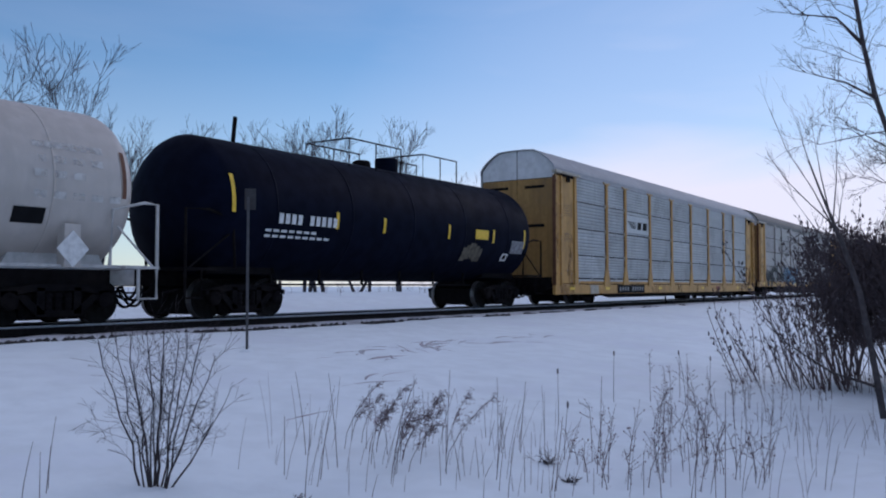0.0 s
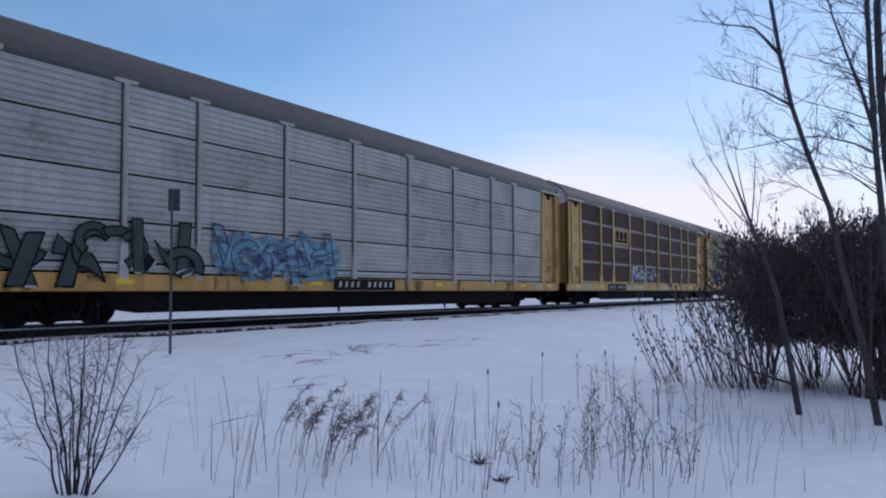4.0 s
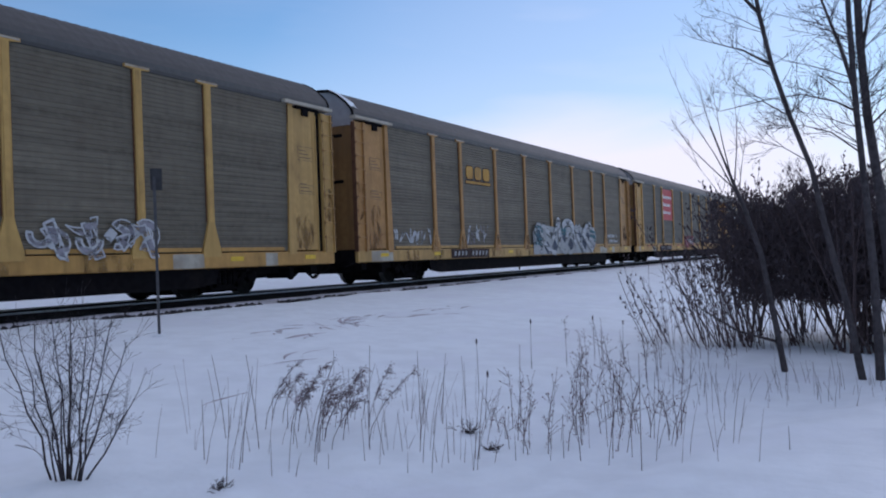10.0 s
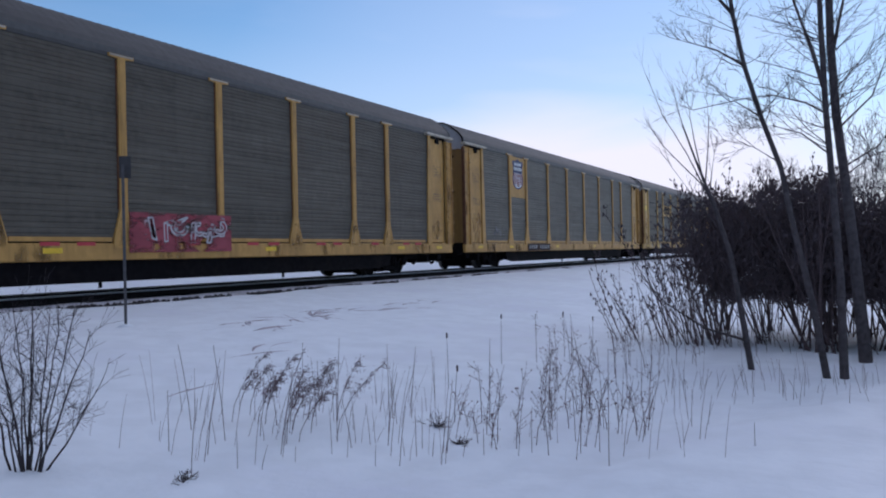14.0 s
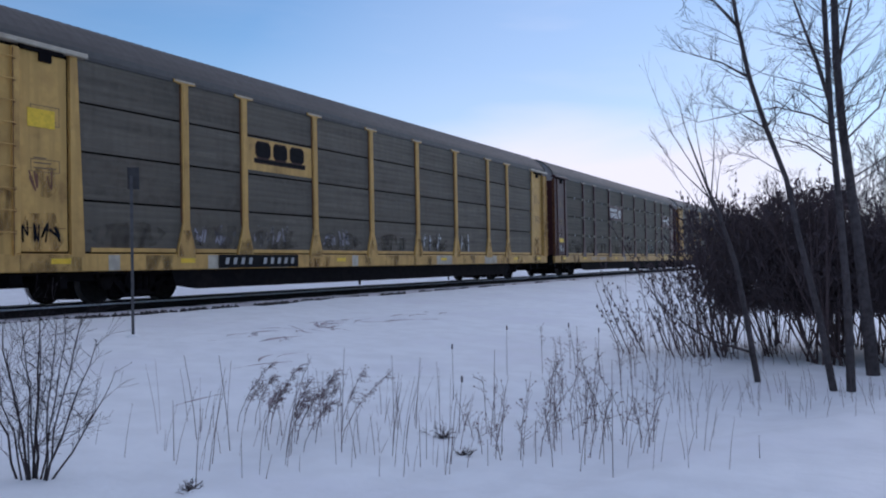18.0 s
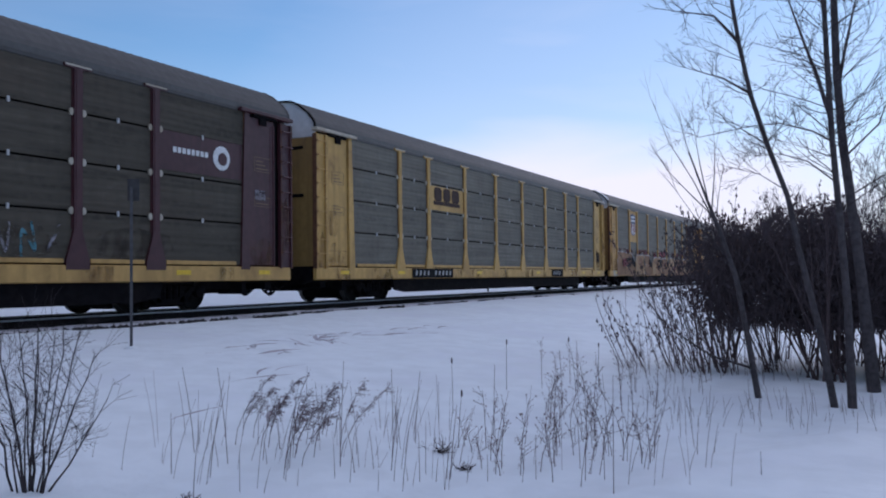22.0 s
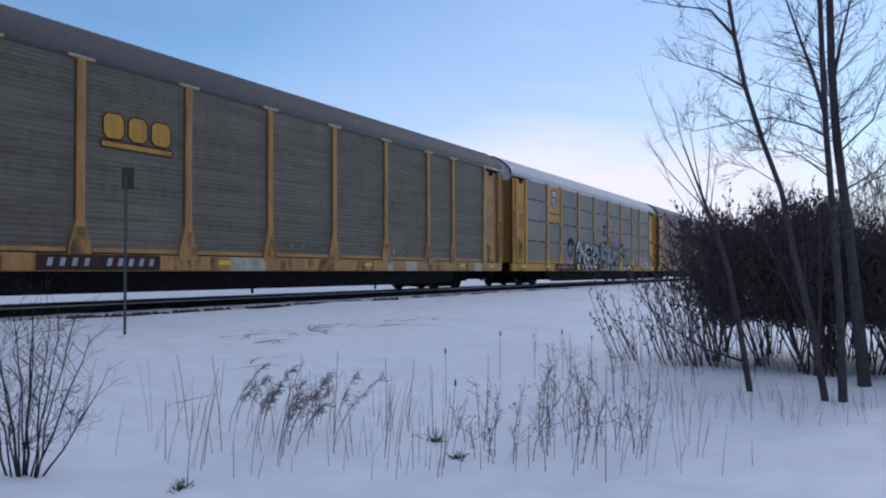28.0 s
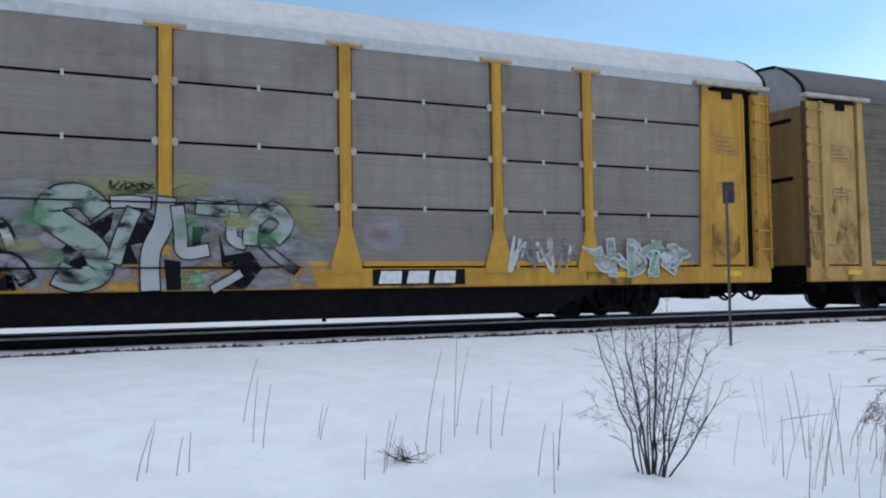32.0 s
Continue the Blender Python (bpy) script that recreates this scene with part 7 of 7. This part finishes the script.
def build_left_shrub():
    rng = random.Random(8)
    x0, y0 = 3.72, 4.87
    z0 = ground_z(x0, y0)
    t = thing("small_bare_shrub", "small leafless shrub with a fan of thin dark stems, in snow", "shrub", at=(x0, y0, z0))
    right = Vector((0.80, -0.60, 0))      # across the view from the path
    twigs = Mesh()
    fan = [(-0.33, 1.06), (-0.24, 1.12), (-0.16, 1.10), (-0.09, 1.14), (-0.03, 1.02), (0.04, 1.14), (0.10, 1.08), (0.17, 1.16), (0.26, 1.14), (0.36, 0.95), (0.42, 0.62), (-0.12, 0.9), (0.06, 0.95)]
    for k, (a, h) in enumerate(fan):
        q = Vector((rng.gauss(0, 0.012), rng.gauss(0, 0.012), -0.06)) + right * (0.16 * a + rng.uniform(-0.012, 0.012))
        deep = rng.gauss(0, 0.12)
        pts = []
        for j in range(7):
            u = j / 6
            pts.append(tuple(q + right * (a * 0.92 * u ** 0.95 + rng.gauss(0, 0.010)) + Vector((0.6, 0.8, 0)) * deep * u + Vector((0, 0, h * u))))
        r = rng.uniform(0.006, 0.0095)
        m = Mesh()
        m.tube(pts, [r * (1.15 - 0.14 * j) for j in range(7)], 5)
        part("stem", m, TWIG, t, smooth=True)
        for j in range(13):
            p, d = along(pts, rng.uniform(0.18, 0.98))
            s = right * rng.choice((-1, 1)) * rng.uniform(0.3, 0.8) + Vector((rng.gauss(0, 0.35), rng.gauss(0, 0.35), 0)) + Vector((0, 0, rng.uniform(0.5, 1.2)))
            grow(twigs, p, s, rng.uniform(0.10, 0.32), 0.0022, 1, rng, 3, 3, 0.2, 0.06, 0.6, 0.7, 0.0011)
    for sgn, zz in ((-1, 0.30), (-1, 0.42), (1, 0.32), (1, 0.24), (1, 0.45), (1, 0.52)):
        grow(twigs, tuple(right * sgn * 0.08 + Vector((0, 0, zz))), right * sgn + Vector((0, 0, rng.uniform(0.0, 0.45))), rng.uniform(0.22, 0.36), 0.0020, 2, rng, 3, 4, 0.2, 0.08, 0.5, 0.7, 0.0010)
    tagged(part("twig_spray", twigs, TWIG, t, "fine side twigs"), kind="stuff")


def stalk(m, x, y, h, lean, rng, r=0.004, mat=0):
    z = ground_z(x, y) - 0.03
    bend = Vector((lean[0], lean[1], 0))
    pts = [(x + bend.x * (u ** 1.4) * h, y + bend.y * (u ** 1.4) * h, z + h * u) for u in (0, 0.35, 0.7, 1.0)]
    m.tube(pts, [r, r * 0.9, r * 0.75, r * 0.5], 3, mat, caps=False)
    return pts


def puff(m, o, s, rng, mat=0):
    """A ragged tuft of a dried flower head: a few tiny leaflets."""
    for _ in range(5):
        p = Vector(o) + Vector((rng.gauss(0, s), rng.gauss(0, s), rng.gauss(0, s * 1.2)))
        a = Vector((rng.gauss(0, 1), rng.gauss(0, 1), rng.gauss(0, 1))).normalized() * s * 0.8
        b = a.orthogonal().normalized() * s * 0.35
        m.face([tuple(p - a), tuple(p + b), tuple(p + a), tuple(p - b)], mat)


def polar(az, r):
    return r * math.sin(radians(az)), r * math.cos(radians(az))


def build_weeds():
    rng = random.Random(77)
    straw = Mesh()
    # thin upright stalks in a belt along the foot of the bank
    for az0, spread_az, n in ((52.0, 3.0, 40), (58.5, 2.2, 40), (62.5, 2.0, 16), (68.0, 3.0, 22), (73.5, 2.5, 20), (78.5, 2.5, 16), (47.0, 2.0, 9), (43.0, 1.5, 6)):
        for _ in range(n):
            az, r = rng.gauss(az0, spread_az), rng.uniform(6.0, 8.4)
            x, y = polar(az, r)
            stalk(straw, x, y, rng.uniform(0.18, 0.75) * rng.uniform(0.7, 1.0), (rng.gauss(0.12, 0.16), rng.gauss(-0.06, 0.13)), rng, rng.uniform(0.0014, 0.0032))
    for _ in range(12):      # a few taller ones
        x, y = polar(rng.choice((48, 56.5, 58.5, 60.5, 63, 66, 70, 73)) + rng.gauss(0, 1.0), rng.uniform(5.9, 7.6))
        stalk(straw, x, y, rng.uniform(0.55, 0.85), (rng.gauss(0.05, 0.16), rng.gauss(-0.03, 0.12)), rng, 0.0036)
    for _ in range(90):      # thin grass at the foot of the trees
        x, y = polar(rng.uniform(76, 92), rng.uniform(8.4, 10.6))
        stalk(straw, x, y, rng.uniform(0.12, 0.4), (rng.gauss(0, 0.15), rng.gauss(0.05, 0.2)), rng, 0.0025)
    for az, r, h, n in ((3.0, 6.4, 0.5, 2), (11.0, 7.0, 0.75, 3), (23.5, 6.9, 0.8, 4), (26.5, 6.6, 0.55, 3), (19.0, 6.2, 0.4, 3), (30.5, 6.0, 0.5, 4), (6.5, 6.0, 0.3, 2), (15, 6.6, 0.3, 2), (46.5, 6.0, 0.5, 2)):
        for _ in range(n):   # a few taller stalks on the open slope
            x, y = polar(az + rng.gauss(0, 0.7), r + rng.gauss(0, 0.3))
            stalk(straw, x, y, h * rng.uniform(0.6, 1.1), (rng.gauss(0.14, 0.08), rng.gauss(0, 0.08)), rng, 0.0035)
    tagged(new("dry_grass_stalks", straw.data("dry_grass_stalks", STRAW)), "thin dead grass stalks standing in snow", "grass", kind="stuff")

    # dead goldenrod and other weeds, each a plant of its own
    def weed(az, r, h, kind, lean=(0, 0)):
        x, y = polar(az, r)
        z = ground_z(x, y)
        t = thing("dead_weed", {"plume": "dead weed with a faded drooping plume, standing in snow", "buds": "dead branching weed with dark dry buds, standing in snow",
                                "cone": "dead stalk with one dark seed cone, standing in snow", "tuft": "low tangled tuft of dead weed lying on snow"}[kind], "weed", "dead weeds along the bank", at=(x, y, z))
        m, hd = Mesh(), Mesh()
        d = Vector((lean[0], lean[1], 1)).normalized()
        pts = [tuple(Vector((0, 0, -0.04)) + Vector((lean[0] * u * u * h, lean[1] * u * u * h, h * u))) for u in (0, 0.3, 0.6, 0.85, 1.0)]
        if kind == "tuft":
            for _ in range(26):
                dd = Vector((rng.gauss(0, 1), rng.gauss(0, 1), abs(rng.gauss(0, 0.8)))).normalized()
                grow(m, (rng.gauss(0, 0.03), rng.gauss(0, 0.03), 0.0), dd, h * rng.uniform(0.5, 1.0), 0.004, 1, rng, 3, 2, 0.4, 0.0, 0.5)
            tagged(part("tangle", m, TWIG, t), kind="stuff")
            return
        m.tube(pts, [0.0034, 0.003, 0.0026, 0.0022, 0.0016], 4, caps=False)
        if kind == "plume":
            for _ in range(20):
                u = rng.uniform(0.45, 1.0)
                p, _d = along(pts, u)
                o = p + Vector((rng.gauss(0.02, 0.028), rng.gauss(-0.02, 0.028), rng.uniform(-0.02, 0.05)))
                m.tube([tuple(p), tuple(o)], [0.0022, 0.0016], 3, caps=False)
                puff(hd, o, 0.013, rng)
                puff(hd, p.lerp(o, 0.5), 0.010, rng)
        elif kind == "buds":
            for _ in range(9):
                p, _d = along(pts, rng.uniform(0.12, 1.0))
                puff(hd, p + Vector((rng.gauss(0, 0.012), rng.gauss(0, 0.012), 0)), 0.009, rng)
            for _ in range(5):
                p, _d = along(pts, rng.uniform(0.3, 1.0))
                o = p + Vector((rng.gauss(0, 0.06), rng.gauss(0, 0.06), rng.uniform(0.03, 0.13)))
                m.tube([tuple(p), tuple(p.lerp(o, 0.6)), tuple(o)], [0.0022, 0.0018, 0.0013], 3, caps=False)
                s = rng.uniform(0.004, 0.009)
                hd.lathe([(-s, 0.001), (-s * 0.4, s * 0.8), (s * 0.6, s * 0.7), (s, 0.001)], tuple(o), 5, axis=2)
        else:
            o = pts[-1]
            hd.lathe([(-0.025, 0.002), (-0.015, 0.009), (0.025, 0.009), (0.04, 0.002)], o, 6, axis=2)
        tagged(part("stem", m, TWIG if kind == "cone" else STRAW, t), kind="stuff")
        tagged(part("dry_bloom", hd, {"plume": FLUFF, "buds": BUD, "cone": SEED}[kind], t), kind="stuff")

    for az, r, n in ((51.0, 7.2, 5), (53.2, 6.9, 6), (55.3, 7.0, 4), (49.6, 7.3, 2)):
        for _ in range(n):
            weed(az + rng.gauss(0, 0.7), r + rng.gauss(0, 0.3), rng.uniform(0.38, 0.62), "plume", (rng.gauss(0.26, 0.14), rng.gauss(-0.30, 0.14)))
    for az, r, n in ((66.5, 7.0, 8), (69.8, 6.9, 8), (74.2, 7.2, 7), (77.0, 7.3, 6), (72.0, 8.2, 8), (70.0, 9.0, 6)):
        for _ in range(n):
            weed(az + rng.gauss(0, 0.9), r + rng.gauss(0, 0.3), rng.uniform(0.22, 0.62), "buds", (rng.gauss(0.05, 0.28), rng.gauss(0, 0.2)))
    for _ in range(22):
        weed(rng.gauss(75, 3), rng.uniform(9.5, 12.0), rng.uniform(0.35, 0.7), "buds", (rng.gauss(0.05, 0.15), rng.gauss(0, 0.12)))
    for _ in range(34):
        weed(rng.uniform(75.5, 84), rng.uniform(12.0, 14.0), rng.uniform(0.5, 1.2), "buds", (rng.gauss(0.0, 0.1), rng.gauss(0.1, 0.12)))
    for az, r, h in ((67.4, 10.6, 0.62), (63.8, 9.0, 0.60), (64.2, 7.4, 0.50), (72.0, 11.0, 0.7), (73.5, 11.5, 0.6), (75.3, 16.5, 1.9)):
        weed(az, r, h, "cone", (rng.gauss(0, 0.04), rng.gauss(0, 0.04)))
    for az, r, h in ((63.0, 7.2, 0.13), (64.6, 6.7, 0.08), (20.7, 6.3, 0.2), (46.5, 5.8, 0.08)):
        weed(az, r, h, "tuft")
    # streaks of thin crust and bent grass on the slope
    drift = Mesh()
    for x0, y0, a0, n in ((12.2, 8.55, 0.55, 9), (13.6, 8.9, 0.35, 7), (14.6, 8.3, -0.25, 7), (10.9, 8.9, -0.1, 4), (10.3, 8.0, 0.3, 3), (9.6, 8.6, 0.2, 2), (16.5, 8.6, 0.1, 4), (8.4, 6.9, 0.3, 3), (7.2, 5.6, 0.2, 4)):
        for _ in range(n):
            x, y, a = x0 + rng.gauss(0, 0.5), y0 + rng.gauss(0, 0.16), a0 + rng.gauss(0, 0.35)
            ln, w = rng.uniform(0.3, 1.2), rng.uniform(0.02, 0.085) * (1.0 if y > 7.5 else 0.4)
            k, lift = 7, 0.004 + 0.004 * rng.random()
            for s in range(k):
                q = []
                for u in (s / k, (s + 1) / k):
                    hw = w * math.sin(math.pi * max(0.03, min(0.97, u))) * (0.7 + 0.6 * noise.noise((x + u * 5, y * 9, 0)))
                    for sg in (-1, 1):
                        px, py = x + ln * (u - 0.5) * math.cos(a) - sg * hw * math.sin(a), y + ln * (u - 0.5) * math.sin(a) + sg * hw * math.cos(a) + 0.06 * math.sin(u * 4)
                        q.append((px, py, ground_z(px, py) + lift))
                drift.face([q[0], q[1], q[3], q[2]])
    tagged(new("crust_streaks", drift.data("crust_streaks", DRIFT)), "streaks of thin grey crust and flattened grass on the snow", "snow crust", kind="stuff")


def build_far_trees():
    """Bare trees on the far side of the track, and thin woods down the line."""
    rng = random.Random(41)
    kinds = []
    for k in range(4):
        m = Mesh()
        h = 6.2
        for s in range(3):
            d = Vector((rng.gauss(0, 0.25), rng.gauss(0, 0.2), 1))
            grow(m, (rng.gauss(0, 0.3), 0, 0), d, h * rng.uniform(0.80, 1.0), 0.10, 4, rng, 5, 4, 0.20, 0.26, 0.56, 0.55, 0.008)
        kinds.append(m.data("crown", FAR_TWIG))
    spots = [(18.5, 31.5, 1.02), (16.8, 32.0, 0.95), (20.2, 30.5, 0.90), (14.5, 33, 1.0), (22.8, 29.5, 0.78), (25.5, 30, 0.70), (17.6, 34, 1.0), (21.5, 33, 0.85), (34.5, 35, 1.0), (37.5, 35.5, 1.05), (33.0, 33.5, 1.12), (36.0, 33.0, 1.18), (38.8, 32.0, 1.05), (41.0, 31.0, 1.0),
             (29.0, 33.0, 0.8), (46, 30, 0.85), (50, 29.5, 0.7), (12, 34, 1.0), (7, 35, 1.1), (60, 36, 0.8), (72, 40, 0.8),
             (36, 3.5, 0.50), (38, 1.8, 0.62), (35, 0.0, 0.58), (39, -1.8, 0.70), (36, -4.0, 0.66), (41, -6.0, 0.75), (37, -8.5, 0.7), (43, -0.5, 0.72), (46, 2.5, 0.6)]
    for k, (x, y, s) in enumerate(spots):
        z = ground_z(x, y)
        t = thing("far_bare_tree", "distant leafless tree with many rising stems", "tree", "far bare trees", at=(x, y, z - 0.1))
        ob = tagged(part("crown", kinds[k % 4], None, t), kind="stuff")
        ob.scale = (s * 1.05, s * 1.05, s * 0.98)
        ob.rotation_euler = (0, 0, rng.uniform(0, 6.28))
    brush = Mesh()
    for _ in range(360):
        x, y = rng.uniform(-20, 110), rng.uniform(23, 40)
        grow(brush, (x, y, ground_z(x, y) - 0.05), (rng.gauss(0, 0.2), rng.gauss(0, 0.2), 1), rng.uniform(0.3, 0.9), 0.012, 1, rng, 3, 4, 0.2, 0.1, 0.6)
    tagged(new("far_brush", brush.data("far_brush", SHRUB)), "low bare brush in the snow beyond the track", "brush", kind="stuff")


build_trees()
build_dark_shrub()
build_left_shrub()
build_weeds()
build_far_trees()


# ---- what moves ----
def motions():
    """The cars roll along the track; their wheels turn with the way that they go."""
    times = [k * 0.5 for k in range(65)]
    for car, offset, sets in MOVING:
        walk(car, [(t, pose(travel(t) + offset, TRACK_Y, RAIL_Z)) for t in times])
        near = [k / FPS for k in range(32 * FPS + 1) if -16 < travel(k / FPS) + offset < 46]
        if not near:
            continue
        for w in sets:
            x, z = w.location.x, w.location.z
            rows = [(t, pose(x, 0, z, 0, math.degrees(travel(t) / WHEEL_R), 0)) for t in near]
            if near[0] > 0:
                rows.insert(0, (0.0, rows[0][1]))
            if near[-1] < 32:
                rows.append((32.0, rows[-1][1]))
            walk(w, rows)


motions()
